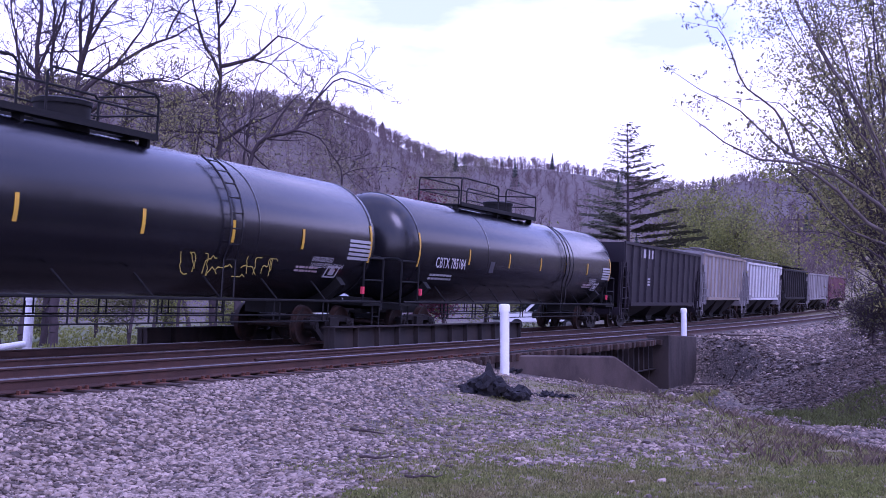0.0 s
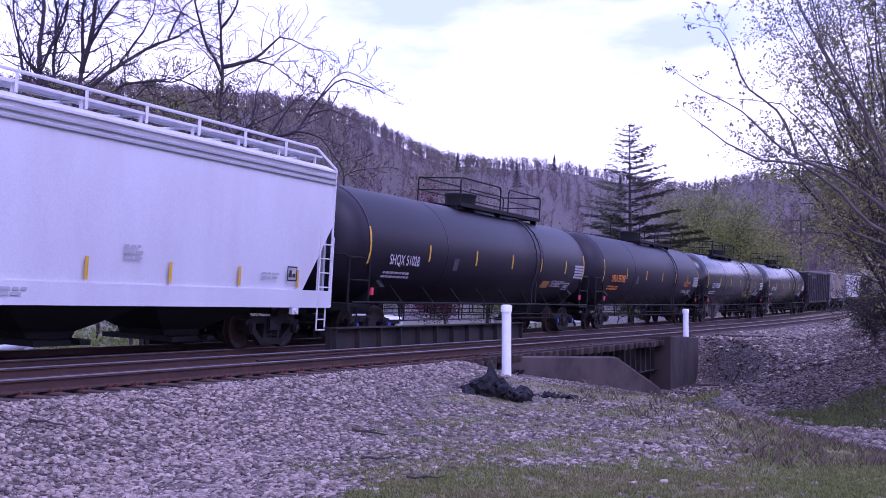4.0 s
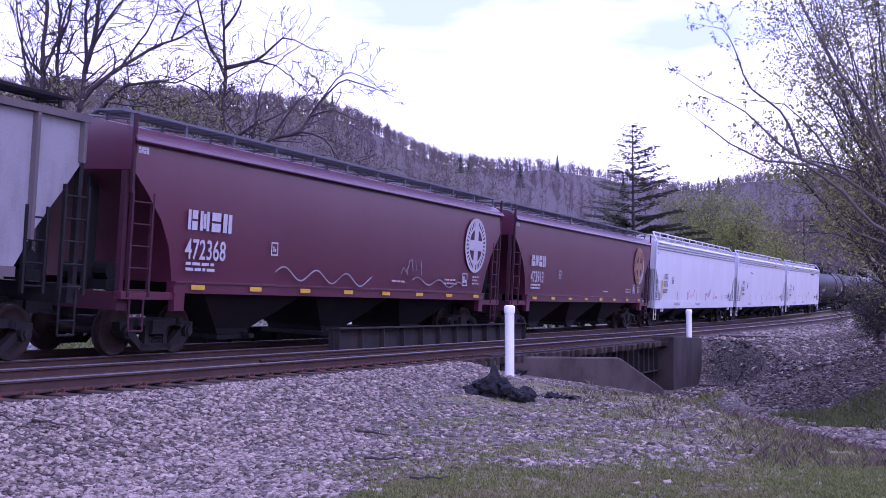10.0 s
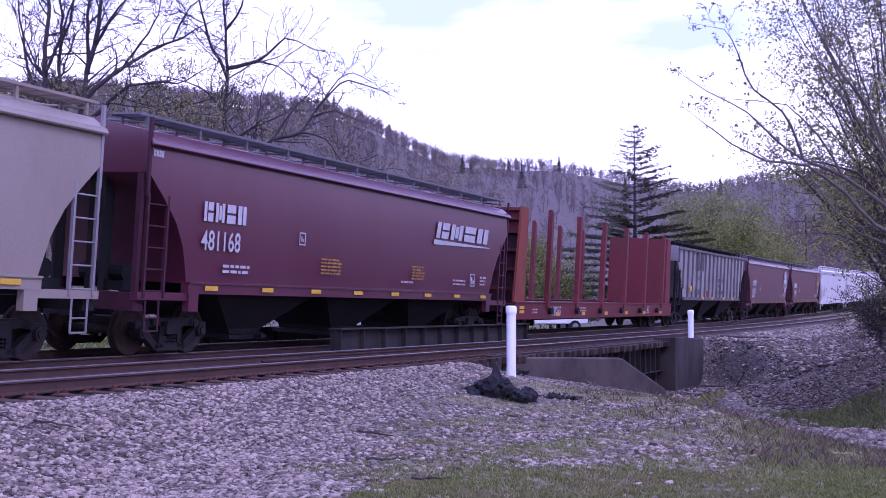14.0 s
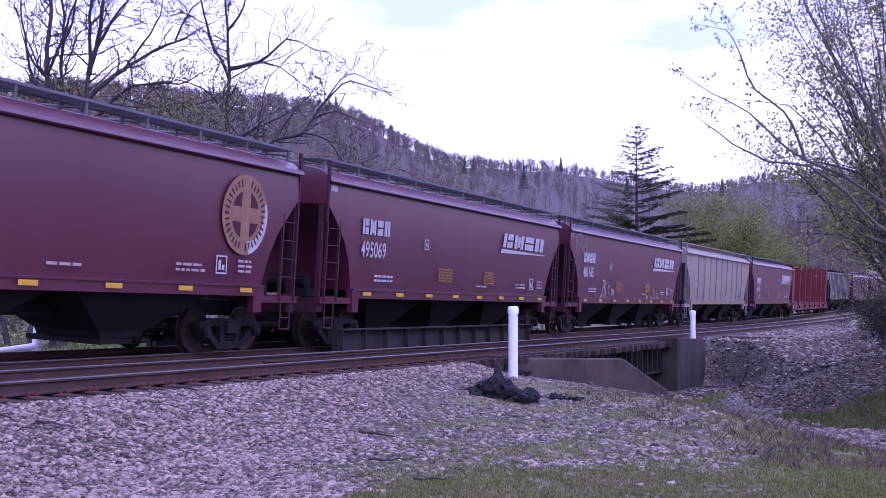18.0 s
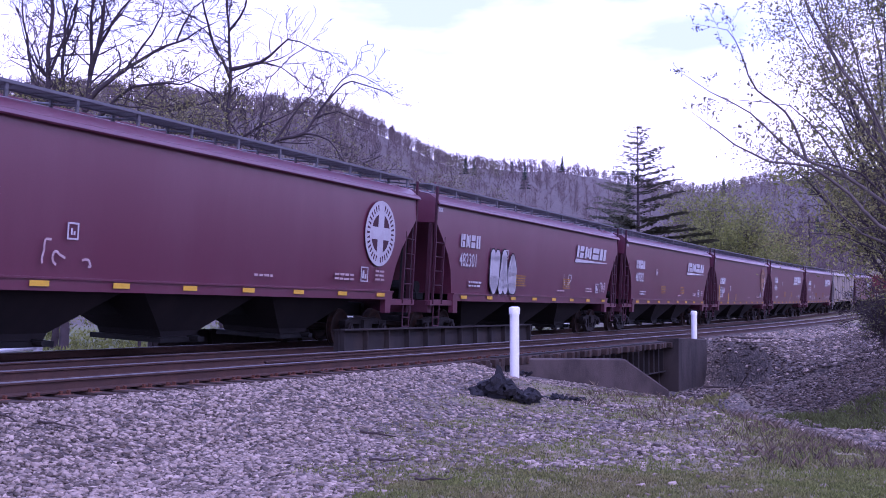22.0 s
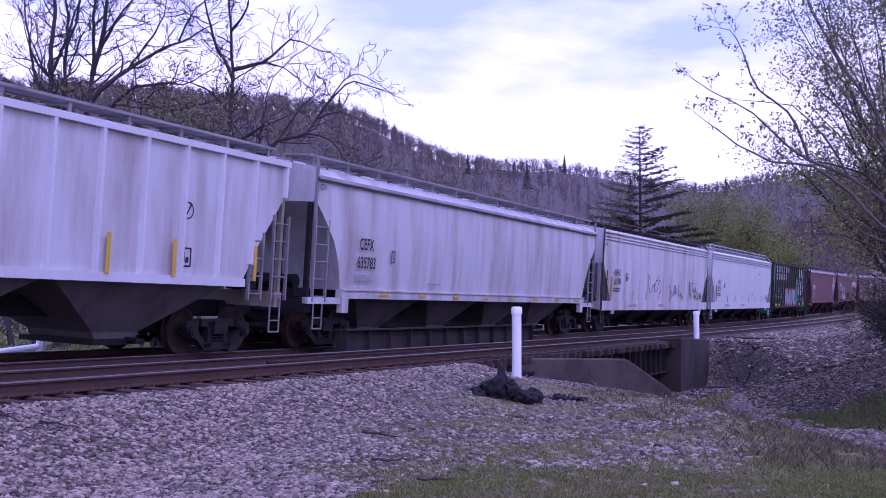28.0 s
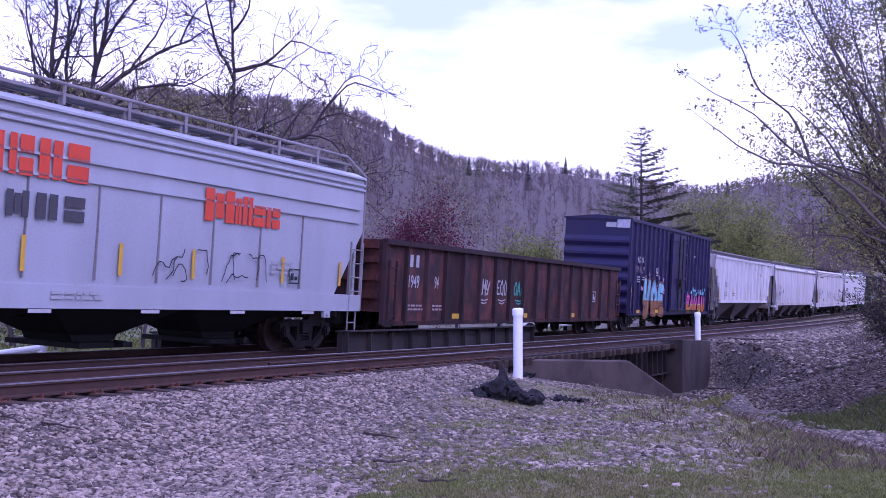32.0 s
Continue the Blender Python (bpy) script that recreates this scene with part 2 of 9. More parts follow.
def let_light_through(m, share):
    """Thin leaves: part of the light goes through them."""
    nt = m.node_tree
    b, out = nt.nodes["Principled BSDF"], nt.nodes["Material Output"]
    tr, mx = nt.nodes.new("ShaderNodeBsdfTranslucent"), nt.nodes.new("ShaderNodeMixShader")
    mx.inputs[0].default_value = share
    nt.links.new(b.inputs["Base Color"].links[0].from_socket, tr.inputs["Color"])
    nt.links.new(b.outputs[0], mx.inputs[1])
    nt.links.new(tr.outputs[0], mx.inputs[2])
    nt.links.new(mx.outputs[0], out.inputs["Surface"])


for leaf_mat in (M_LEAF, M_LEAF2, M_BUDLEAF, M_LEAFY, M_GRASS, M_GREENGRASS, M_REDBUD):
    let_light_through(leaf_mat, 0.45)
M_ORPRINT = material("dull_orange_print", (0.36, 0.19, 0.035), 0.6, 0, (0.22, 0.10, 0.04), 0.5, 6, 40, 0)


# ---- plan: the line is a wide curve; s runs along it, lat across it (positive to the far side), from the near flank of the train ----
RAD, HEAD = 4265.2, 1.15187
CX, CY = RAD * math.sin(HEAD), 32.6225 - RAD * math.cos(HEAD)
PHI0 = math.atan2(32.6225 - CY, -CX)
CANT = 3.336                       # degrees by which the far track leans inwards
FAR_C = 1.60                       # centre of the far track


def near_c(s):
    """Centre of the near track."""
    return -2.30 - 0.0160 * np.clip(s, -30, 60)


def rise(s):
    """Level of the rails along the line."""
    s = np.asarray(s, float)
    q = 8.206e-5
    a = q * np.clip(s, -20, 120) ** 2
    e = np.clip(s - 120, 0, 120)
    b = q * 240 * (e - e * e / 240)
    c = np.clip(-20 - s, 0, 20)
    return a + b + q * 40 * (c - c * c / 40)


def at(s, lat, z=0.0):
    a = PHI0 - s / RAD
    return Vector((CX + (RAD + lat) * math.cos(a), CY + (RAD + lat) * math.sin(a), float(z + rise(s))))


def along(s):
    return HEAD - s / RAD


def to_line(x, y):
    dx, dy = x - CX, y - CY
    return RAD * (PHI0 - np.arctan2(dy, dx)), np.hypot(dx, dy) - RAD


def smooth(a, b, x):
    t = np.clip((x - a) / (b - a), 0, 1)
    return t * t * (3 - 2 * t)


def wave(x, y, k, seed=0.0):
    """Cheap smooth unevenness."""
    return (np.sin(x * k + seed) * np.cos(y * k * 1.3 - seed * 2) + 0.5 * np.sin(x * k * 2.1 - y * k * 1.7 + seed * 3) + 0.3 * np.cos(x * k * 4.3 + y * k * 3.9)) / 1.8


RIDGE_PX = [-60, -40, -17, -8, -5.2, -3.6, -2.3, 0, 2.7, 7.5, 10.5, 12.6, 15, 21, 30, 60]      # degrees to the right of +y
RIDGE_EL = [9.0, 9.6, 10.75, 10.5, 10.05, 9.45, 8.75, 7.7, 7.35, 6.85, 6.2, 6.0, 6.4, 6.6, 7.0, 8.0]     # degrees of the skyline's ground above the horizon
CREEK = [(-16, 34.5), (-8, 33.2), (-1.7, 33.4), (5.0, 35.6), (7.2, 35.2), (7.3, 30), (7.2, 25), (7.5, 19.5), (9.0, 10), (14, -30)]


def creek_dist(x, y):
    best, along_d = np.full(np.shape(x), 1e9), np.zeros(np.shape(x))
    for i in range(len(CREEK) - 1):
        (ax, ay), (bx, by) = CREEK[i], CREEK[i + 1]
        ux, uy = bx - ax, by - ay
        t = np.clip(((x - ax) * ux + (y - ay) * uy) / (ux * ux + uy * uy), 0, 1)
        d = np.hypot(x - ax - t * ux, y - ay - t * uy)
        along_d = np.where(d < best, i + t, along_d)
        best = np.minimum(best, d)
    return best, along_d


def height(x, y):
    x, y = np.asarray(x, float), np.asarray(y, float)
    s, lat = to_line(x, y)
    nl = lat - near_c(s)                                # from the near track's centre
    bed = rise(s) - 0.312
    shoulder = smooth(-1.5, -4.6, nl)
    low = -0.80 + 0.05 * wave(x, y, 0.5)
    # the lineside strip past the culvert stays high, then falls to the wash
    strip = smooth(11.5, 15, s)
    near_low = low * (1 - strip) + strip * (bed - 0.06 - 1.15 * smooth(-3.4, -8.5, nl + 0.02 * (s - 14)))
    sh = shoulder * (1 - strip) + strip * smooth(-1.6, -2.4, nl)
    z = bed * (1 - sh) + near_low * sh
    # right-hand bank where the bushes grow
    z = z + 1.2 * smooth(9.6, 14.5, x - 0.10 * (y - 25)) * smooth(-5, -11, nl) * smooth(75, 45, y)
    # far side: ditch, then level yard
    farside = smooth(4.6, 7.5, lat)
    z = z * (1 - farside) + farside * (-0.62 + 0.04 * wave(x, y, 0.3, 1) + rise(s) * 0.6)
    # creek and wash
    d, i = creek_dist(x, y)
    half = np.interp(i, [0, 1, 4, 4.6, 5, 6, 7, 9], [3, 4.0, 2.6, 2.2, 1.7, 1.4, 1.4, 2.5])
    floor = np.interp(i, [0, 2, 3, 4, 5, 6, 7, 9], [-1.9, -2.0, -2.0, -1.95, -1.7, -1.5, -1.38, -1.3])
    cut = smooth(half + np.where(i < 4.2, 1.6, 2.4), half * 0.5, d) * smooth(-3.2, -4.2, nl + 2.3 - 0.9) * 1.0
    cut = np.where(i < 1.6, smooth(half + 1.5, half * 0.5, d) * smooth(3.4, 4.6, lat), cut)
    z = z * (1 - cut) + cut * np.minimum(z, floor + 0.05 * wave(x, y, 2.0))
    # the opening under the two tracks, and beside the far abutment
    lo = np.interp(lat, [-4.2, -2.3, 1.6, 4.5], [-4.0, -4.5, -7.1, -9.0])
    hi = np.interp(lat, [-9.0, -7.0, -5.6, -4.6, -3.85, -3.7, -2.3, 1.6, 4.5], [9.6, 12.8, 15.2, 16.2, 16.2, 11.6, 11.4, 5.6, 4.0])
    gap = smooth(lo, lo + 0.5, s) * smooth(hi, hi - np.where(lat < -3.8, 1.6, 0.4), s) * smooth(-8.6, -6.0, lat) * smooth(5.4, 4.4, lat)
    gap = gap * np.where((y < 28.75) & (x < 5.3), 0, 1)
    z = z * (1 - gap) + gap * np.minimum(z, -2.0 + 0.06 * wave(x, y, 1.5))
    # lower ground before the wing wall
    lowd = smooth(29.5, 29.0, y) * smooth(0.3, 1.8, x) * smooth(8.6, 7, x) * smooth(22, 25.5, y)
    z = z - lowd * np.maximum(0, z + 0.68 + 0.15 * np.clip(x - 1.5, 0, 5))
    # wooded ridges all round the valley
    r, az = np.hypot(x, y), np.degrees(np.arctan2(x, y))
    el = np.interp(az, RIDGE_PX, RIDGE_EL, left=8, right=8)
    far_r = np.interp(az, [-30, -5, 4, 12, 25], [330, 370, 520, 640, 560])
    start = np.interp(az, [-60, -20, 0, 12, 25, 60], [95, 105, 130, 170, 130, 90])
    top = np.tan(np.radians(el)) * far_r - 5.5
    k = np.clip((r - start) / (far_r - start), 0, 1.25)
    hill = top * (0.25 * k + 0.75 * smooth(0, 1.02, k)) * (1 + 0.05 * wave(x, y, 0.03) * smooth(0.05, 0.3, k) * smooth(1.0, 0.8, k))
    hill = hill * smooth(1.9, 1.0, r / far_r) * smooth(-60, 20, y)
    return z + np.where(r > start, hill, 0) + 0.03 * wave(x, y, 1.7, 2) * smooth(1.2, 3, np.abs(nl)) * smooth(1.5, 3, np.abs(lat - FAR_C))


# ---- mesh helpers ----
def mesh_of(name, bm, mat, smooth_on=False, angle=None):
    me = bpy.data.meshes.new(name)
    bmesh.ops.recalc_face_normals(bm, faces=bm.faces)
    if smooth_on:
        for f in bm.faces:
            f.smooth = True
        if angle:
            for e in bm.edges:
                if len(e.link_faces) == 2 and e.calc_face_angle(0) > radians(angle):
                    e.smooth = False
    bm.to_mesh(me)
    bm.free()
    me.materials.append(mat)
    return me


def put(name, me, parent=None, m=None, label=""):
    ob = new(name, me)
    if parent is not None:
        ob.parent = parent
    if m is not None:
        ob.matrix_basis = m
    return tagged(ob, label) if label else ob


def part(name, bm, mat, parent, label="", smooth_on=False, angle=None):
    return put(name, mesh_of(name, bm, mat, smooth_on, angle), parent, None, label)


def fast_mesh(name, verts, faces, mat, smooth_on=False):
    """A mesh from arrays; faces all of one size."""
    verts, faces = np.asarray(verts, np.float32), np.asarray(faces, np.int32)
    me = bpy.data.meshes.new(name)
    n, k = faces.shape
    me.vertices.add(len(verts))
    me.vertices.foreach_set("co", verts.ravel())
    me.loops.add(n * k)
    me.loops.foreach_set("vertex_index", faces.ravel())
    me.polygons.add(n)
    me.polygons.foreach_set("loop_start", np.arange(0, n * k, k, dtype=np.int32))
    if smooth_on:
        me.polygons.foreach_set("use_smooth", np.ones(n, dtype=bool))
    me.update(calc_edges=True)
    me.validate()
    me.materials.append(mat)
    return me


def box(bm, x0, x1, y0, y1, z0, z1):
    v = [bm.verts.new((x, y, z)) for x in (x0, x1) for y in (y0, y1) for z in (z0, z1)]
    for f in ((0, 1, 3, 2), (4, 6, 7, 5), (0, 4, 5, 1), (2, 3, 7, 6), (0, 2, 6, 4), (1, 5, 7, 3)):
        bm.faces.new([v[i] for i in f])
    return bm


def loft(bm, rings, caps=True):
    vs = [[bm.verts.new(p) for p in r] for r in rings]
    n = len(rings[0])
    for a, b in zip(vs, vs[1:]):
        for i in range(n):
            j = (i + 1) % n
            bm.faces.new((a[i], a[j], b[j], b[i]))
    if caps:
        bm.faces.new(vs[0][::-1])
        bm.faces.new(vs[-1])
    return bm


def rod(bm, a, b, r, n=6, r2=None):
    a, b = Vector(a), Vector(b)
    d = (b - a).normalized()
    u = d.cross((0, 0, 1) if abs(d.z) < 0.9 else (1, 0, 0)).normalized()
    v = d.cross(u)
    ring = lambda c, q: [c + u * (q * math.cos(t)) + v * (q * math.sin(t)) for t in (2 * math.pi * (i + 0.5) / n for i in range(n))]
    return loft(bm, [ring(a, r), ring(b, r if r2 is None else r2)])


def rods(bm, pts, r, n=6):
    for a, b in zip(pts, pts[1:]):
        rod(bm, a, b, r, n)
    return bm


def prism_y(bm, poly, y0, y1):
    """A plate or block: an outline in x, z pushed from y0 to y1."""
    return loft(bm, [[(x, y0, z) for x, z in poly], [(x, y1, z) for x, z in poly]])


def prism_x(bm, poly, x0, x1):
    return loft(bm, [[(x0, y, z) for y, z in poly], [(x1, y, z) for y, z in poly]])


def thing(name, label, category, group="", kind=""):
    return tagged(new(name), label, category, group, kind)


B = bmesh.new


# ---- ground ----
def graded(lo, a, b, hi, step, grow=1.16):
    mid = list(np.arange(a, b, step))
    up, d, v = [], step, b
    while v < hi:
        up.append(v)
        d *= grow
        v += min(d, 14)
    dn, d, v = [], step, a - step
    while v > lo:
        dn.append(v)
        d *= grow
        v -= min(d, 14)
    return np.array([lo] + dn[::-1] + mid + up + [hi])


def ground_material():
    m = bpy.data.materials.new("ground_gravel_grass_and_leaf_litter")
    m.use_nodes = True
    nt = m.node_tree
    b = nt.nodes["Principled BSDF"]
    b.inputs["Roughness"].default_value = 0.95

    def add(kind, **kw):
        n = nt.nodes.new(kind)
        for k, v in kw.items():
            n.inputs[k].default_value = v
        return n

    def mixed(fac, a, c):
        n = add("ShaderNodeMixRGB")
        nt.links.new(fac, n.inputs[0])
        for i, s in ((1, a), (2, c)):
            if isinstance(s, tuple):
                n.inputs[i].default_value = (*s, 1)
            else:
                nt.links.new(s, n.inputs[i])
        return n.outputs[0]

    def band(sock, lo, hi):
        n = add("ShaderNodeMapRange")
        n.inputs["From Min"].default_value, n.inputs["From Max"].default_value = lo, hi
        nt.links.new(sock, n.inputs["Value"])
        return n.outputs[0]
    tc = add("ShaderNodeTexCoord")
    vor = add("ShaderNodeTexVoronoi", Scale=15.0)
    n1 = add("ShaderNodeTexNoise", Scale=0.7, Detail=6.0)
    n2 = add("ShaderNodeTexNoise", Scale=9.0, Detail=5.0)
    for n in (vor, n1, n2):
        nt.links.new(tc.outputs["Object"], n.inputs["Vector"])
    sep = add("ShaderNodeSeparateColor")
    nt.links.new(vor.outputs["Color"], sep.inputs[0])
    stone = mixed(band(sep.outputs[0], 0, 1), (0.085, 0.067, 0.054), (0.26, 0.206, 0.166))
    # Dark between the stones: gap shade put into the colour
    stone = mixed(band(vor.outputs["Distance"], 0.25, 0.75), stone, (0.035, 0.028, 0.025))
    soil = mixed(band(n2.outputs["Fac"], 0.35, 0.65), (0.125, 0.114, 0.053), (0.20, 0.165, 0.098))
    soil = mixed(band(n1.outputs["Fac"], 0.5, 0.75), soil, (0.20, 0.145, 0.108))
    litter = mixed(band(n1.outputs["Fac"], 0.4, 0.65), (0.078, 0.060, 0.056), (0.112, 0.088, 0.079))
    yard = mixed(band(n1.outputs["Fac"], 0.4, 0.6), (0.085, 0.105, 0.035), (0.12, 0.13, 0.05))
    at1 = add("ShaderNodeAttribute")
    at1.attribute_name = "cover"
    sc = add("ShaderNodeSeparateColor")
    nt.links.new(at1.outputs["Color"], sc.inputs[0])
    ad = add("ShaderNodeMath")
    ad.operation = "ADD"
    nt.links.new(sc.outputs[0], ad.inputs[0])
    half = add("ShaderNodeMapRange")
    half.inputs["To Min"].default_value, half.inputs["To Max"].default_value = -0.5, 0.5
    nt.links.new(n2.outputs["Fac"], half.inputs["Value"])
    nt.links.new(half.outputs[0], ad.inputs[1])
    col = mixed(band(ad.outputs[0], 0.35, 0.6), stone, soil)
    col = mixed(sc.outputs[1], col, litter)
    col = mixed(sc.outputs[2], col, yard)
    nt.links.new(col, b.inputs["Base Color"])
    bp = add("ShaderNodeBump", Strength=0.6, Distance=0.03)
    nt.links.new(vor.outputs["Distance"], bp.inputs["Height"])
    nt.links.new(bp.outputs[0], b.inputs["Normal"])
    return m


def grass_cover(x, y):
    """0 clean gravel, 1 grass and soil."""
    s, lat = to_line(x, y)
    nl = lat - near_c(s)
    rag = 0.55 * wave(x, y, 1.1, 0.7) + 0.35 * wave(x, y, 2.9, 1.7)
    front = smooth(-0.9, 0.5, x + 0.55 + rag) * smooth(12.9, 11.1, y + rag)
    right = smooth(-0.7, 0.7, x - (3.1 + 0.20 * (y - 13)) + rag)
    sparse = 0.56 * smooth(-1.0, 0.4, x + 0.75 - 0.06 * (y - 12) + rag) * (0.75 + 0.7 * wave(x, y, 1.6, 3.1))
    foot = 0.72 * np.exp(-((y - 22.6) / 2.3) ** 2) * smooth(1.2, 2.2, x + rag)
    g = np.maximum(np.maximum(front, right), np.maximum(sparse, foot)) * smooth(-2.3, -3.6, nl)
    g = g * (0.95 + 0.25 * wave(x, y, 0.9, 3.1))
    strip = smooth(8, 12, s) * smooth(26, 30, y)
    g = g * (1 - strip) + strip * 0.5 * smooth(-8.5, -12, nl)
    g = g * (1 - 0.85 * smooth(7.6, 8.8, x - 0.05 * (y - 22)) * smooth(19, 22, y))
    g = np.clip(np.where(x > 30, 0.8, g), 0, 1)
    d, i = creek_dist(x, y)
    g = g * (1 - 0.75 * smooth(1.8, 0.6, d) * (i > 3.5))
    return g


gx, gy = graded(-950, -9, 24, 950, 0.22), graded(-420, 7, 58, 1300, 0.24)
GX, GY = np.meshgrid(gx, gy)
GZ = height(GX, GY)
ny, nx = GX.shape
idx = np.arange(nx * ny).reshape(ny, nx)
quads = np.stack([idx[:-1, :-1], idx[:-1, 1:], idx[1:, 1:], idx[1:, :-1]], -1).reshape(-1, 4)
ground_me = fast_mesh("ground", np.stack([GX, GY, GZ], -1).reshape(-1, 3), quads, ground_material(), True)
cover = np.ones((nx * ny, 4), np.float32)
gs, gl = to_line(GX, GY)
gr = np.hypot(GX, GY)
cover[:, 0] = grass_cover(GX, GY).ravel()
bank = smooth(8.8, 11.5, GX - 0.10 * (GY - 25)) * smooth(-5.5, -8.5, gl) * smooth(4, 14, GY)
cover[:, 1] = np.maximum(smooth(90, 130, gr) * smooth(14, 40, gl), 0.25 * bank).ravel()
cover[:, 2] = (smooth(4.8, 7.0, gl) * smooth(120, 80, gr)).ravel()
ca = ground_me.color_attributes.new("cover", "FLOAT_COLOR", "POINT")
ca.data.foreach_set("color", cover.ravel())
ground = put("ground", ground_me)
tagged(ground, "gravel and rough grass ground of a wooded valley", "ground", "", "structure")


# ---- two tracks ----
def rail_section():
    return [(-0.075, -0.175), (0.075, -0.175), (0.075, -0.160), (0.012, -0.135), (0.010, -0.045), (0.036, -0.035), (0.036, -0.004), (-0.036, -0.004), (-0.036, -0.035), (-0.010, -0.045), (-0.012, -0.135), (-0.075, -0.160)]


def sweep(bm, poly, lat, z, s0, s1, step, cap=True):
    n = max(1, int(math.ceil((s1 - s0) / step)))
    rings = []
    for i in range(n + 1):
        s = s0 + (s1 - s0) * i / n
        l = lat(s) if callable(lat) else lat
        rings.append([at(s, l + a, z + b) for a, b in poly])
    return loft(bm, rings, cap)


def track(name, centre, z0, cant, label):
    t = thing(name, label, "railway track", "parallel tracks", "structure")
    for sgn, nm in ((-1, "near"), (1, "far")):
        side = sgn * 0.7525
        z = z0 + side * math.sin(radians(cant))
        lat = lambda s, side=side: centre(s) + side
        part("rail", sweep(B(), rail_section(), lat, z, -560, 640, 8), M_RAIL, t, "rusty brown steel rail")
        part("rail_head", sweep(B(), [(-0.0375, -0.014), (0.0375, -0.014), (0.036, -0.006), (0.026, 0.0), (-0.026, 0.0), (-0.036, -0.006)], lat, z + 0.001, -560, 640, 8), M_RAILTOP, t, "polished rail head")
    return t


track("far_track", lambda s: FAR_C, 0.0, CANT, "railway track of rusty rails under the moving train")
near_track = track("near_track", lambda s: float(near_c(s)), -0.058, 1.6, "empty railway track of rusty rails on wooden ties")
for lat_off in (-0.45, 0.45):
    part("guard_rail", sweep(B(), [(a * 0.8, b * 0.8 - 0.03) for a, b in rail_section()], lambda s, o=lat_off: float(near_c(s)) + o * float(smooth(-12.5, -9.5, s) * smooth(19, 16, s)), -0.05, -12.5, 19, 1.5), M_RAIL, near_track, "inner guard rail over the culvert")


def slab(lx, ly, lz, ch=0.012):
    bm = box(B(), -lx / 2, lx / 2, -ly / 2, ly / 2, -lz, 0)
    bmesh.ops.bevel(bm, geom=[e for e in bm.edges], offset=ch, segments=1, affect="EDGES")
    return bm


TIE_ME = [mesh_of("tie", slab(0.23 + 0.015 * i, 2.6, 0.18), M_TIE) for i in range(2)]
PLATE_BM = slab(0.19, 0.36, 0.02, 0.004)
for px_, py_ in ((-0.07, -0.11), (0.07, 0.11), (-0.07, 0.11), (0.07, -0.11)):
    box(PLATE_BM, px_ - 0.016, px_ + 0.016, py_ - 0.022, py_ + 0.022, 0, 0.045)
PLATE_ME = mesh_of("tie_plate", PLATE_BM, M_RUSTY)


def ties(t, centre, z0, cant, s0, s1, plates):
    rnd = random.Random(4)
    s = s0
    while s < s1:
        m = Matrix.Translation(at(s, float(centre(s)) + rnd.uniform(-0.06, 0.06), z0 - 0.19)) @ Euler((radians(cant), 0, along(s) + rnd.uniform(-0.02, 0.02))).to_matrix().to_4x4()
        put("tie", TIE_ME[rnd.randrange(2)], t, m)
        if plates and s < 4:
            for sd in (-0.7525, 0.7525):
                put("tie_plate", PLATE_ME, t, Matrix.Translation(at(s, float(centre(s)) + sd, z0 - 0.186 + sd * math.sin(radians(cant)))) @ Euler((radians(cant), 0, along(s))).to_matrix().to_4x4())
        s += 0.53


# ---- culvert bridges ----
def girder(name, lat0, s0, s1, ztop, depth, label, stiff=1.05):
    t = thing(name, label, "bridge girder", "bridge girders", "structure")
    lat = lat0 if callable(lat0) else (lambda s: lat0)
    def flat(a0, a1, b0, b1, sa=s0, sb=s1):
        return sweep(B(), [(a0, b0), (a1, b0), (a1, b1), (a0, b1)], lat, 0, sa, sb, 3)
    part("web", flat(-0.012, 0.012, ztop - depth, ztop), M_GIRDER, t)
    part("top_flange", flat(-0.17, 0.17, ztop - 0.03, ztop + 0.005), M_GIRDER, t)
    part("bottom_flange", flat(-0.17, 0.17, ztop - depth - 0.01, ztop - depth + 0.025), M_GIRDER, t)
    n = int((s1 - s0) / stiff)
    for i in range(n + 1):
        s = s0 + 0.06 + (s1 - s0 - 0.12) * i / n
        part("stiffener", sweep(B(), [(-0.14, ztop - depth + 0.02), (0.14, ztop - depth + 0.02), (0.14, ztop - 0.03), (-0.14, ztop - 0.03)], lat, 0, s - 0.02, s + 0.02, 1), M_GIRDER, t)
    return t


girder("bridge_girder", -0.42, -6.9, 5.4, 0.39, 0.75, "dull grey riveted plate girder between the two tracks")
girder("bridge_girder", 3.62, -8.3, 4.4, 0.36, 0.75, "dull dark plate girder on the far side of the train's track")
girder("bridge_girder", lambda s: float(near_c(s)) - 0.92, -4.6, 11.35, -0.25, 1.05, "dark steel plate girder under the near track", 0.62)
girder("bridge_girder", lambda s: float(near_c(s)) + 0.92, -5.6, 10.2, -0.25, 1.05, "dark steel plate girder under the near track", 0.9)


def block(name, corners, z0, z1, mat, label, parent=None):
    """A poured block from its plan corners in s, lat; the top may slope."""
    tops = z1 if isinstance(z1, (list, tuple)) else [z1] * len(corners)
    ring = lambda zs: [at(s, l, z) for (s, l), z in zip(corners, zs)]
    bm = loft(B(), [ring([z0] * len(corners)), ring(tops)])
    bmesh.ops.bevel(bm, geom=[e for e in bm.edges], offset=0.025, segments=1, affect="EDGES")
    return bm


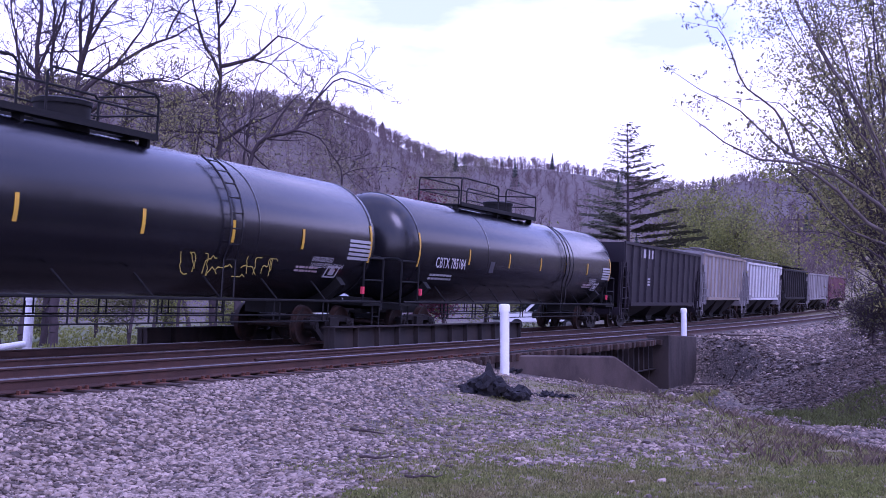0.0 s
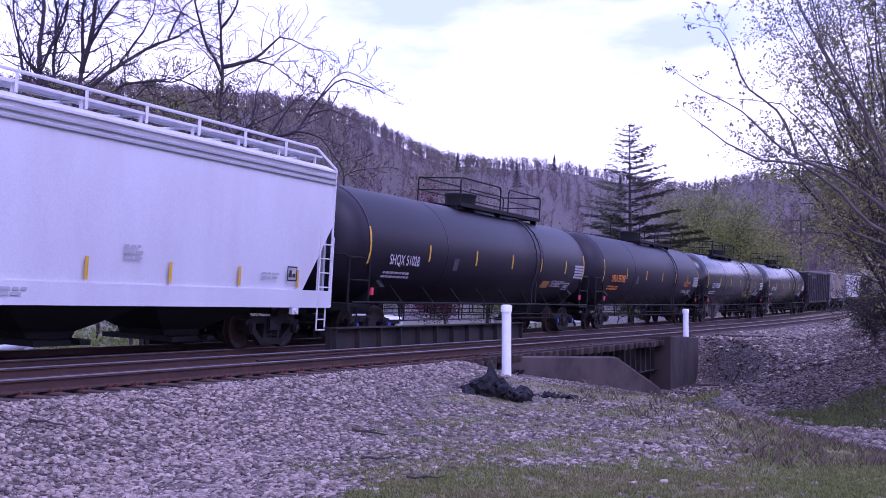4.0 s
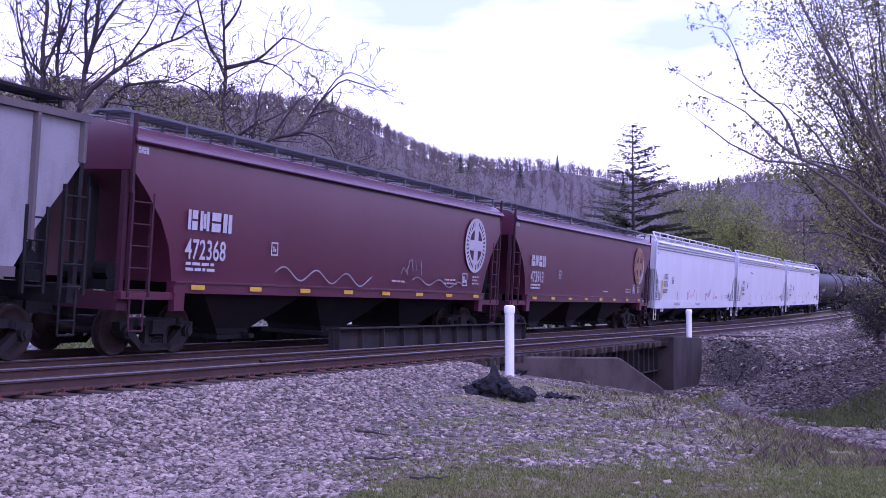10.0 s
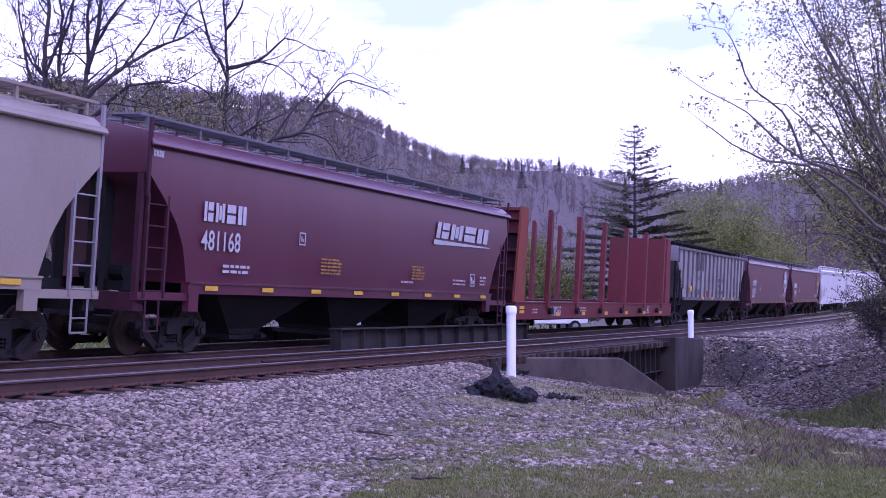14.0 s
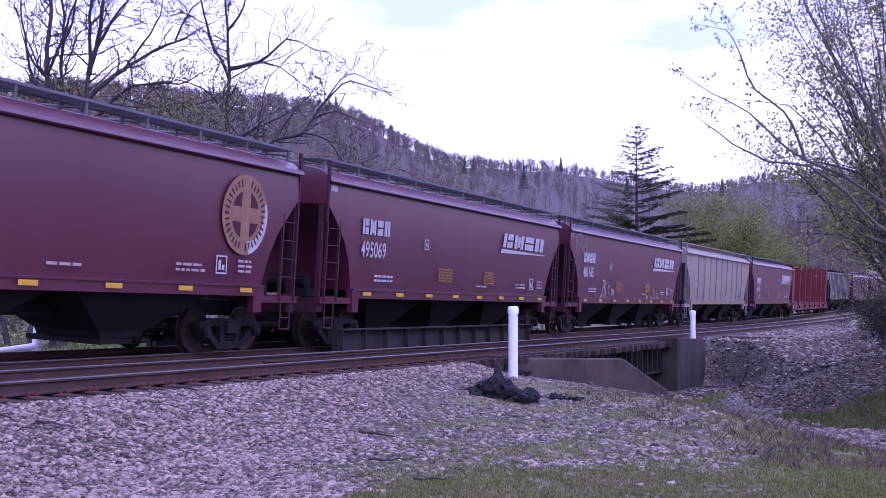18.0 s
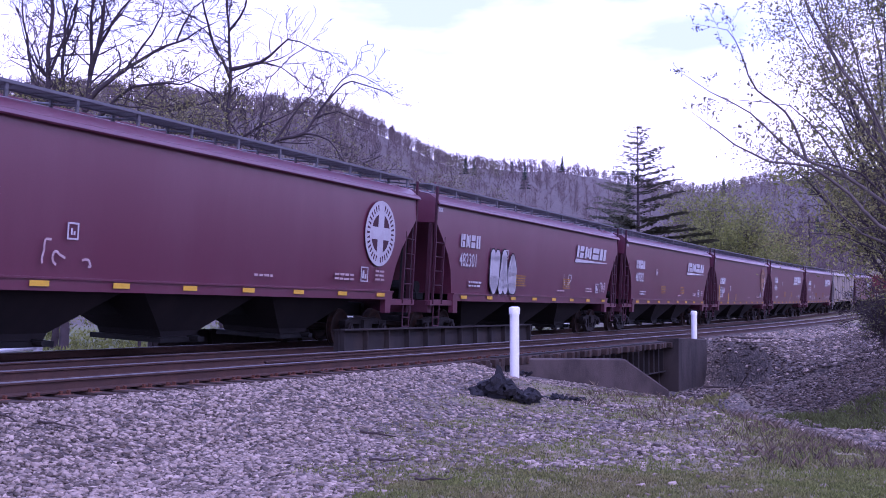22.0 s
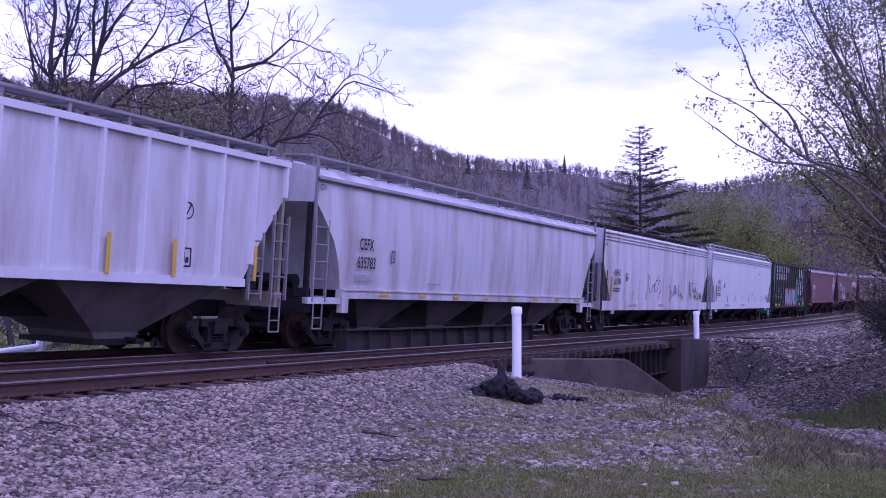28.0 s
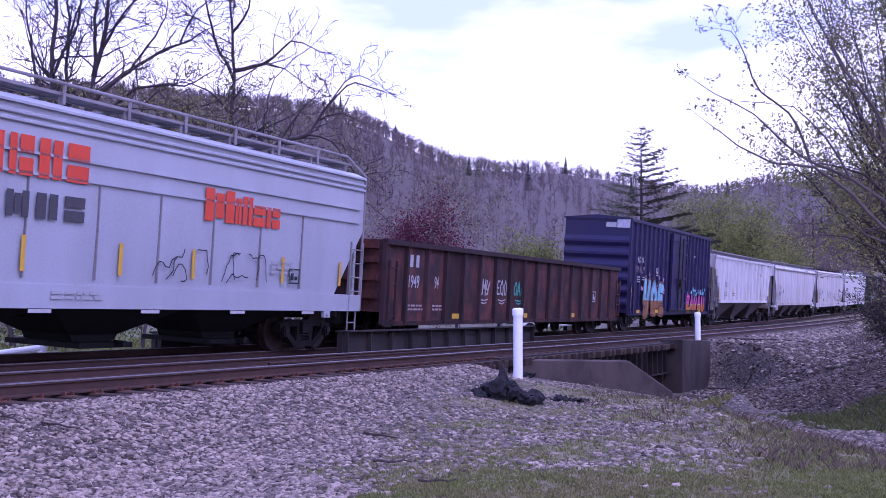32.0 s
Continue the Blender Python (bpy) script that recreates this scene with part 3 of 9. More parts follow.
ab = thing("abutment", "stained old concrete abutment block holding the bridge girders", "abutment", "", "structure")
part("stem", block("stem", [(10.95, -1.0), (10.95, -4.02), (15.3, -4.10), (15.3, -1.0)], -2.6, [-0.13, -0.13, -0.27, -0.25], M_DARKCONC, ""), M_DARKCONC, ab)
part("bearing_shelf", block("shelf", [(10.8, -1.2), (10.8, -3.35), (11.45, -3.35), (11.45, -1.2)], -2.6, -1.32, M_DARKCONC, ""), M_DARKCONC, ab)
ab2 = thing("abutment", "concrete abutment at the near end of the culvert with a low sloping wing wall", "abutment", "", "structure")
part("stem", block("stem", [(-6.2, 0.4), (-6.2, -3.45), (-4.4, -3.45), (-4.4, 0.4)], -2.4, -0.36, M_CONCRETE, ""), M_CONCRETE, ab2)
bmw = B()
wall_front, wall_back = 28.45, 28.85
prof = [(1.15, -2.4), (5.45, -2.4), (5.40, -1.10), (4.34, -0.35), (1.15, -0.33)]
loft(bmw, [[(x, wall_front, z) for x, z in prof], [(x, wall_back, z) for x, z in prof]])
bmesh.ops.bevel(bmw, geom=[e for e in bmw.edges], offset=0.03, segments=1, affect="EDGES")
part("wing_wall", bmw, M_CONCRETE, ab2, "low weathered concrete wing wall with a sloping end")
ab3 = thing("abutment", "dark concrete abutment below the train's track", "abutment", "", "structure")
part("stem", block("stem", [(-9.5, 4.0), (-9.5, -0.9), (-6.6, -0.9), (-6.6, 4.0)], -2.4, -0.40, M_CONCRETE, ""), M_CONCRETE, ab3)
part("stem", block("stem", [(5.2, 4.0), (5.2, -0.8), (8.0, -0.8), (8.0, 4.0)], -2.4, -0.40, M_CONCRETE, ""), M_CONCRETE, ab3)
for s_ in np.arange(-8.4, 5.6, 0.42):
    part("bridge_tie", block("t", [(s_, FAR_C - 1.4), (s_ + 0.22, FAR_C - 1.4), (s_ + 0.22, FAR_C + 1.4), (s_, FAR_C + 1.4)], -0.42, -0.19, M_TIE, ""), M_TIE, ab3)


def white_post(x, y, z, h, r, label, lean=0.0):
    t = thing("marker_post", label, "marker post", "white lineside posts")
    t.matrix_basis = pose(x, y, z, 0, lean, 0)
    bm = B()
    rod(bm, (0, 0, -0.3), (0, 0, h - 0.14), r, 20)
    part("pipe", bm, M_POST, t, "", True, 40)
    bm = B()
    loft(bm, [[(q * math.cos(a), q * math.sin(a), zz) for a in np.linspace(0, 2 * math.pi, 20, endpoint=False)] for q, zz in ((r * 1.16, h - 0.16), (r * 1.16, h - 0.03), (r * 1.05, h - 0.005), (r * 0.7, h + 0.01))])
    part("cap", bm, M_POST, t, "white rounded cap", True, 40)
    return t


white_post(1.50, 25.75, -0.62, 1.52, 0.105, "white painted pipe post with a round cap standing in gravel")
p2 = at(14.2, -3.86, -0.21)
white_post(p2.x, p2.y, p2.z, 1.02, 0.105, "short white painted pipe post on the concrete abutment")


# ---- rolling stock: x forwards, y to the far side, z up from the rail, the origin midway between the couplers ----
def wheel_bm(y, sg):
    prof = [(0.02, 0.457 - 0.39), (0.035, 0.14), (0.045, 0.30), (0.01, 0.385), (0.0, 0.40), (0.0, 0.450), (0.10, 0.457), (0.105, 0.482), (0.135, 0.478), (0.14, 0.40), (0.09, 0.385), (0.075, 0.30), (0.09, 0.14), (0.13, 0.08)]
    bm = B()
    n = 28
    rings = []
    for k in range(n):
        a = 2 * math.pi * k / n
        rings.append([(r * math.cos(a), y + sg * d, r * math.sin(a)) for d, r in prof])
    loft(bm, rings + [rings[0]], False)
    bmesh.ops.remove_doubles(bm, verts=bm.verts, dist=1e-5)
    return bm


def wheelset_mesh():
    bm = wheel_bm(-0.835, 1)
    me2 = bpy.data.meshes.new("tmp")
    b2 = wheel_bm(0.835, -1)
    b2.to_mesh(me2)
    b2.free()
    bm.from_mesh(me2)
    bpy.data.meshes.remove(me2)
    rod(bm, (0, -1.0, 0), (0, 1.0, 0), 0.085, 12)
    return mesh_of("wheelset", bm, M_WHEEL, True, 35)


def side_frame_mesh():
    """Cast side frame with its two windows and spring nest, in the plane y = 0."""
    bm = B()
    outer = [(-1.06, 0.02), (-1.04, 0.16), (-0.80, 0.19), (-0.62, 0.23), (0.62, 0.23), (0.80, 0.19), (1.04, 0.16), (1.06, 0.02), (0.84, -0.02), (0.74, -0.02), (0.42, -0.33), (0.30, -0.36), (-0.30, -0.36), (-0.42, -0.33), (-0.74, -0.02), (-0.84, -0.02)]
    for y0, y1 in ((-0.07, 0.07),):
        def bar(pts, w):
            for (ax, az), (bx, bz) in zip(pts, pts[1:]):
                d = Vector((bx - ax, 0, bz - az)).normalized()
                nrm = Vector((-d.z, 0, d.x)) * w
                a, b = Vector((ax, 0, az)) - d * w * 0.6, Vector((bx, 0, bz)) + d * w * 0.6
                poly = [a + nrm, b + nrm, b - nrm, a - nrm]
                loft(bm, [[(p.x, y0, p.z) for p in poly], [(p.x, y1, p.z) for p in poly]])
        bar([(-1.0, 0.10), (-0.60, 0.17), (0.60, 0.17), (1.0, 0.10)], 0.075)
        bar([(-0.88, 0.06), (-0.40, -0.30), (0.40, -0.30), (0.88, 0.06)], 0.065)
        bar([(-0.27, 0.15), (-0.27, -0.28)], 0.06)
        bar([(0.27, 0.15), (0.27, -0.28)], 0.06)
    for x in (-0.16, 0.0, 0.16):
        for i in range(5):
            rod(bm, (x, 0, -0.25 + i * 0.06), (x, 0, -0.215 + i * 0.06), 0.072, 8)
    for x in (-0.889, 0.889):
        rod(bm, (x, -0.15, 0), (x, 0.1, 0), 0.125, 14)
        rod(bm, (x, -0.18, 0), (x, -0.15, 0), 0.08, 10)
        box(bm, x - 0.19, x + 0.19, -0.09, 0.09, 0.06, 0.17)
    return mesh_of("side_frame", bm, M_IRON)


def bolster_mesh():
    bm = box(B(), -0.22, 0.22, -1.15, 1.15, -0.05, 0.20)
    rod(bm, (0, 0, 0.2), (0, 0, 0.34), 0.2, 12)
    for x in (-0.42, 0.42):
        box(bm, x - 0.05, x + 0.05, -0.9, 0.9, -0.12, 0.02)
    return mesh_of("truck", bm, M_IRON)


ME_WHEELSET, ME_FRAME, ME_BOLSTER = wheelset_mesh(), side_frame_mesh(), bolster_mesh()
CAPS = {}


def cap_mesh(mat):
    if mat.name not in CAPS:
        bm = B()
        rod(bm, (0, -0.20, 0), (0, -0.178, 0), 0.085, 12)
        CAPS[mat.name] = mesh_of("bearing_cap", bm, mat)
    return CAPS[mat.name]


WHEELS = []


def truck(car, x, cap=None):
    t = put("truck", ME_BOLSTER, car, Matrix.Translation((x, 0, 0.457)))
    for y, turn in ((-1.0, 0), (1.0, 180)):
        put("side_frame", ME_FRAME, t, pose(0, y, 0, 0, 0, turn))
        if cap and y < 0:
            for q in (-0.889, 0.889):
                put("bearing_cap", cap_mesh(cap), t, Matrix.Translation((q, y, 0)), "coloured bearing end cap")
    for q in (-0.889, 0.889):
        WHEELS.append((put("wheelset", ME_WHEELSET, t, Matrix.Translation((q, 0, 0))), q))
    return t


def coupler_mesh():
    bm = box(B(), -0.75, -0.12, -0.07, 0.07, 0.78, 0.96)
    box(bm, -0.2, 0.03, -0.14, 0.10, 0.74, 1.0)
    box(bm, -0.95, -0.6, -0.25, 0.25, 0.70, 1.02)
    rods(bm, [(-0.5, -0.45, 0.75), (-0.3, -0.42, 0.45), (-0.02, -0.30, 0.33)], 0.025)
    return mesh_of("coupler", bm, M_IRON)


ME_COUPLER = coupler_mesh()


def couplers(car, L):
    put("coupler", ME_COUPLER, car, Matrix.Translation((L / 2, 0, 0)))
    put("coupler", ME_COUPLER, car, pose(-L / 2, 0, 0, 0, 0, 180))


def ladder(car, x, w, y, z0, z1, mat, n=5, label=""):
    """An upright ladder on a flank at y, from x to x + w."""
    bm = B()
    for q in (x, x + w):
        box(bm, q - 0.025, q + 0.025, y - 0.03, y + 0.03, z0, z1)
    for i in range(n):
        z = z0 + 0.12 + (z1 - z0 - 0.3) * i / (n - 1)
        rod(bm, (x, y, z), (x + w, y, z), 0.016, 6)
    return part("ladder", bm, mat, car, label)


def stirrup(car, x, y, mat, z0=0.45, z1=1.0, w=0.38):
    bm = rods(B(), [(x, y, z1), (x, y, z0), (x + w, y, z0), (x + w, y, z1)], 0.02)
    rod(bm, (x, y, z0 + 0.24), (x + w, y, z0 + 0.24), 0.016)
    return part("step", bm, mat, car)


FONT_CACHE = {}


def words(car, text, x, z, h, y, mat, name="lettering", squeeze=1.0, spacing=1.0, slant=0.0):
    """Flat lettering on the near flank: x is its left edge, z its foot, h the height of a capital."""
    key = (text, mat.name, round(spacing, 2), round(slant, 2))
    if key not in FONT_CACHE:
        cu = bpy.data.curves.new("letters", "FONT")
        cu.body, cu.size, cu.space_character, cu.shear, cu.offset = text, 1.0, spacing * 1.04, slant, 0.014
        tmp = bpy.data.objects.new("letters", cu)
        scene.collection.objects.link(tmp)
        bpy.context.view_layer.update()
        me = bpy.data.meshes.new_from_object(tmp.evaluated_get(bpy.context.evaluated_depsgraph_get()))
        bpy.data.objects.remove(tmp)
        bpy.data.curves.remove(cu)
        me.materials.clear()
        me.materials.append(mat)
        FONT_CACHE[key] = me
    k = h / 0.70
    return put(name, FONT_CACHE[key], car, Matrix.Translation((x, y - 0.012, z)) @ Euler((radians(90), 0, 0)).to_matrix().to_4x4() @ Matrix.Diagonal((k * squeeze, k, 1, 1)))


def flat_shapes(car, name, polys, y, mat, label="", th=0.006):
    """Painted or stuck-on shapes on the near flank: outlines in x, z."""
    bm = B()
    for p in polys:
        prism_y(bm, p, y - 0.006 - th, y - 0.006)
    ob = part(name, bm, mat, car, label)
    return tagged(ob, kind="stuff") if name == "stencil" else ob


def rect(x0, x1, z0, z1, lean=0.0):
    return [(x0, z0), (x1, z0), (x1 + lean, z1), (x0 + lean, z1)]


def ring_poly(cx, cz, rx, rz, wr, n=28):
    """A ring as quads."""
    out = []
    for i in range(n):
        a, b = 2 * math.pi * i / n, 2 * math.pi * (i + 1) / n
        out.append([(cx + rx * math.cos(a), cz + rz * math.sin(a)), (cx + rx * math.cos(b), cz + rz * math.sin(b)), (cx + (rx - wr) * math.cos(b), cz + (rz - wr) * math.sin(b)), (cx + (rx - wr) * math.cos(a), cz + (rz - wr) * math.sin(a))])
    return out


def bars(rnd, x, z, w, rows, h=0.05, gap=0.05):
    """Unreadable small print as rows of short bars."""
    out = []
    for i in range(rows):
        q = x
        while q < x + w - 0.1:
            l = rnd.uniform(0.08, 0.26)
            out.append(rect(q, min(q + l, x + w), z - i * (h + gap), z - i * (h + gap) + h))
            q += l + 0.05
    return out


def data_plate(car, x, z, w, h, y, mat=None):
    flat_shapes(car, "data_plate", [rect(x, x + w, z, z + 0.03), rect(x, x + w, z + h - 0.03, z + h), rect(x, x + 0.03, z + 0.03, z + h - 0.03), rect(x + w - 0.03, x + w, z + 0.03, z + h - 0.03), rect(x + 0.08, x + w * 0.45, z + 0.08, z + h - 0.09), rect(x + w * 0.55, x + w - 0.08, z + 0.08, z + h * 0.5)], y, mat or M_LETTER, "small framed data stencil")


def reflectors(car, xs, z, y, w=0.32, h=0.11, mat=None):
    for x in xs:
        flat_shapes(car, "reflector", [rect(x - w / 2, x + w / 2, z, z + h)], y, mat or M_YELLOW, "yellow reflective strip")


def scribble(car, rnd, x, z, w, h, y, mat, n=6, th=0.035, name="graffiti"):
    """A loose sprayed tag of curling strokes."""
    polys = []
    for i in range(n):
        cx_ = x + w * (i + 0.5) / n
        px_, pz_ = cx_ + rnd.uniform(-0.1, 0.1) * w, z + rnd.uniform(0, 0.3) * h
        ang = rnd.uniform(0.6, 2.4)
        for k in range(7):
            ang += rnd.uniform(-1.1, 1.1)
            l = h * rnd.uniform(0.18, 0.36)
            qx, qz = px_ + l * math.cos(ang) * 0.7, min(z + h, max(z, pz_ + l * math.sin(ang)))
            d = Vector((qx - px_, qz - pz_))
            if d.length > 0.01:
                nn = Vector((-d.y, d.x)).normalized() * th * 0.5
                polys.append([(px_ + nn.x, pz_ + nn.y), (qx + nn.x, qz + nn.y), (qx - nn.x, qz - nn.y), (px_ - nn.x, pz_ - nn.y)])
            px_, pz_ = qx, qz
    return flat_shapes(car, name, polys, y, mat, "sprayed graffiti tag", 0.004)


def slotted(x, z, w, h, kind, lean=0.0):
    """One plain block cut by slots, in place of a letter of a company's name."""
    t = 0.30 * w
    sh = lambda x0, x1, z0, z1: [(x0 + lean * (z0 - z), z0), (x1 + lean * (z0 - z), z0), (x1 + lean * (z1 - z), z1), (x0 + lean * (z1 - z), z1)]
    if kind == 0:
        return [sh(x, x + t, z, z + h), sh(x + t + 0.12 * w, x + w, z, z + 0.44 * h), sh(x + t + 0.12 * w, x + w, z + 0.56 * h, z + h)]
    if kind == 1:
        return [sh(x, x + t, z, z + h), sh(x + 0.36 * w, x + 0.64 * w, z + 0.12 * h, z + 0.88 * h), sh(x + w - t, x + w, z, z + h)]
    if kind == 2:
        return [sh(x, x + w, z, z + 0.44 * h), sh(x, x + w, z + 0.56 * h, z + h)]
    return [sh(x, x + 0.46 * w, z, z + h), sh(x + 0.60 * w, x + w, z, z + h)]


def block_word(car, x, z, w, h, y, mat):
    """A company's initials reduced to four plain slotted blocks."""
    q = w / 4
    for i in range(4):
        flat_shapes(car, "emblem", slotted(x + i * q, z, 0.78 * q, h, i), y, mat, "plain pale slotted block", 0.004)


def brand_bar(car, x, z, w, h, y, mat):
    """A company's slanted device reduced to four leaning plain blocks over a tapering stroke."""
    q, lean = w / 4.15, 0.26 * h
    polys = []
    for i in range(4):
        polys += slotted(x + 0.15 + i * q, z, q * 0.84, h, i, lean / h)
    polys.append([(x, z - 0.42 * h), (x + 0.1, z - 0.42 * h), (x + w * 1.02, z - 0.26 * h), (x + w * 1.03, z - 0.20 * h), (x + 0.06, z - 0.12 * h)])
    return flat_shapes(car, "emblem", polys, y, mat, "pale slanted blocks over a tapering stroke", 0.005)


def disc_poly(cx_, cz, r, n=40):
    return [(cx_ + r * math.cos(2 * math.pi * i / n), cz + r * math.sin(2 * math.pi * i / n)) for i in range(n)]


def round_emblem(car, cx_, cz, r, y, mat, worn=False):
    """A pale disc with a ring of small dark bars and a broad cross on a dark field; a worn one keeps white paint on one edge."""
    em = flat_shapes(car, "emblem", [disc_poly(cx_, cz, r)], y, mat, "round pale emblem with a cross", 0.003)
    if worn:
        arc = [(cx_ + r * math.cos(a), cz + r * math.sin(a)) for a in np.linspace(-1.35, 0.35, 16)]
        arc += [(cx_ + r * q * math.cos(a), cz + r * q * math.sin(a)) for a, q in zip(np.linspace(0.35, -1.35, 16), np.linspace(0.92, 0.66, 16))]
        flat_shapes(em, "fresh_edge", [arc], y - 0.0032, M_LETTER, "edge of unworn white paint", 0.0012)
    polys = [disc_poly(cx_, cz, r * 0.60)]
    for k in range(34):
        a = 2 * math.pi * k / 34
        if k in (8, 9, 25):
            continue
        c, s_ = math.cos(a), math.sin(a)
        w0, w1 = (0.018, 0.03) if k % 3 else (0.03, 0.012)
        polys.append([(cx_ + q * c - w * s_, cz + q * s_ + w * c) for q, w in ((r * 0.71, -w0), (r * 0.89, -w1), (r * 0.89, w1), (r * 0.71, w0))])
    flat_shapes(em, "field", polys, y - 0.0048, M_REDDARK, "dark ring of bars", 0.002)
    w = r * 0.19
    flat_shapes(em, "cross", [rect(cx_ - w, cx_ + w, cz - r * 0.60, cz + r * 0.60), rect(cx_ - r * 0.60, cx_ - w - 0.002, cz - w, cz + w), rect(cx_ + w + 0.002, cx_ + r * 0.60, cz - w, cz + w)], y - 0.007, mat, "pale cross", 0.002)
    return em


# ---- covered hoppers ----
def hopper_shell(L, inset, eave, roof, sill, prof, side_y, bulge=0.05, fascia=0.14, n=7, roof_y=0.9):
    """The hull: a bulging section along the car, its foot rising at the ends after prof (from the end, height)."""
    xs = sorted(set([p[0] for p in prof] + [prof[-1][0] + 0.02]))
    zs = [p[1] for p in prof]
    px_ = [p[0] for p in prof]
    stations = [(-L / 2 + q, np.interp(q, px_, zs)) for q in xs] + [(L / 2 - q, np.interp(q, px_, zs)) for q in xs[::-1]]
    rings = []
    for x, zb in stations:
        half = []
        for i in range(n):
            z = zb + (eave - zb) * i / (n - 1)
            u = (z - sill) / (eave - sill)
            half.append((side_y - bulge + bulge * 4 * u * (1 - u) * 0.9 + bulge * 0.1, z))
        top = [(side_y - bulge + 0.07, eave + 0.01), (side_y - bulge + 0.07, eave + 0.05), (side_y - fascia - 0.12, eave + (roof - eave) * 0.55), (roof_y * 0.6, roof - 0.02), (0.0, roof)]
        half = half + top
        ring = [(x, -y, z) for y, z in half] + [(x, y, z) for y, z in half[-2::-1]]
        rings.append(ring)
    return loft(B(), rings)


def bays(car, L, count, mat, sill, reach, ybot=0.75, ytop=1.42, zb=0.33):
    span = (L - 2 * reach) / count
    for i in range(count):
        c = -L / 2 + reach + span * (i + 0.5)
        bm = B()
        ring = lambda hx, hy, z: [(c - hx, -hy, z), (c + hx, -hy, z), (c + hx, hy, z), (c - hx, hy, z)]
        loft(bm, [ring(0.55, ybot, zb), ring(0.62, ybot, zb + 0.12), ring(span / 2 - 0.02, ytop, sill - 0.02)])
        # Most bay materials are near black, with undercar shade in the colour
        b = part("hopper_bay", bm, mat, car, "sloping discharge bay in a darkened tone")
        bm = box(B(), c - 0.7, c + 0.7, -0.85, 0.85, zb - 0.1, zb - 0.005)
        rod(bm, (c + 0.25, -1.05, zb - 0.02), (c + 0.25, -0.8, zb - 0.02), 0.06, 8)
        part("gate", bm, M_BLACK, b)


def roof_walk(car, L, inset, z, yc, w, mat, step=1.9, rail=False, legs=0.16, brace=True):
    """Open grating along the roof edge on short legs."""
    bm = B()
    x0, x1 = -L / 2 + inset, L / 2 - inset
    for y in (yc - w / 2, yc + w / 2):
        box(bm, x0, x1, y - 0.02, y + 0.02, z - 0.05, z)
    k = 13
    for i in range(1, k):
        y = yc - w / 2 + w * i / k
        box(bm, x0, x1, y - 0.011, y + 0.011, z - 0.03, z - 0.004)
    n = int((x1 - x0) / 0.4)
    for i in range(n + 1):
        x = x0 + (x1 - x0) * i / n
        box(bm, x - 0.012, x + 0.012, yc - w / 2, yc + w / 2, z - 0.035, z - 0.008)
    walk_ = part("running_board", bm, mat, car, "open steel running board on the roof")
    m = int((x1 - x0) / step)
    for i in range(m + 1):
        x = x0 + 0.25 + (x1 - x0 - 0.5) * i / m
        bm = B()
        for y in (yc - w / 2 + 0.03, yc + w / 2 - 0.03):
            box(bm, x - 0.03, x + 0.03, y - 0.02, y + 0.02, z - legs - 0.10, z - 0.03)
        if brace:
            rod(bm, (x, yc - w / 2, z - legs), (x, -0.0, z - 0.05), 0.02)
        part("bracket", bm, mat, walk_)


def end_gear(car, L, inset, sill, y, mat, dark, slope_top, sheet=True):
    """End sill, corner posts, end ladder, brake gear and slope sheet stiffeners behind the ladders."""
    for sg in (-1, 1):
        xe = sg * L / 2
        bm = box(B(), *sorted((xe - sg * inset, xe - sg * (inset + 0.28))), -y, y, sill - 0.32, sill)
        part("end_sill", bm, mat, car)
        for yy in (-y + 0.06, y - 0.06):
            xx = xe - sg * (inset + 0.10)
            part("corner_post", box(B(), xx - 0.05, xx + 0.05, yy - 0.05, yy + 0.05, sill, slope_top), mat, car)
        bm = B()
        for yy in (-0.55, 0.55):
            prism_y(bm, [(xe - sg * (inset + 0.2), sill), (xe - sg * (inset + 0.45), sill), (xe - sg * (inset + 0.45), slope_top + 0.05), (xe - sg * (inset + 0.2), slope_top + 0.05)], yy - 0.03, yy + 0.03)
        rod(bm, (xe - sg * (inset + 0.55), -0.9, sill + 0.35), (xe - sg * (inset + 0.55), 0.1, sill + 0.35), 0.17, 12)
        box(bm, *sorted((xe - sg * (inset + 0.3), xe - sg * (inset + 0.75))), -1.0, -0.55, sill + 0.02, sill + 0.2)
        part("brake_gear", bm, dark, car, "dark end bracing with a brake reservoir")


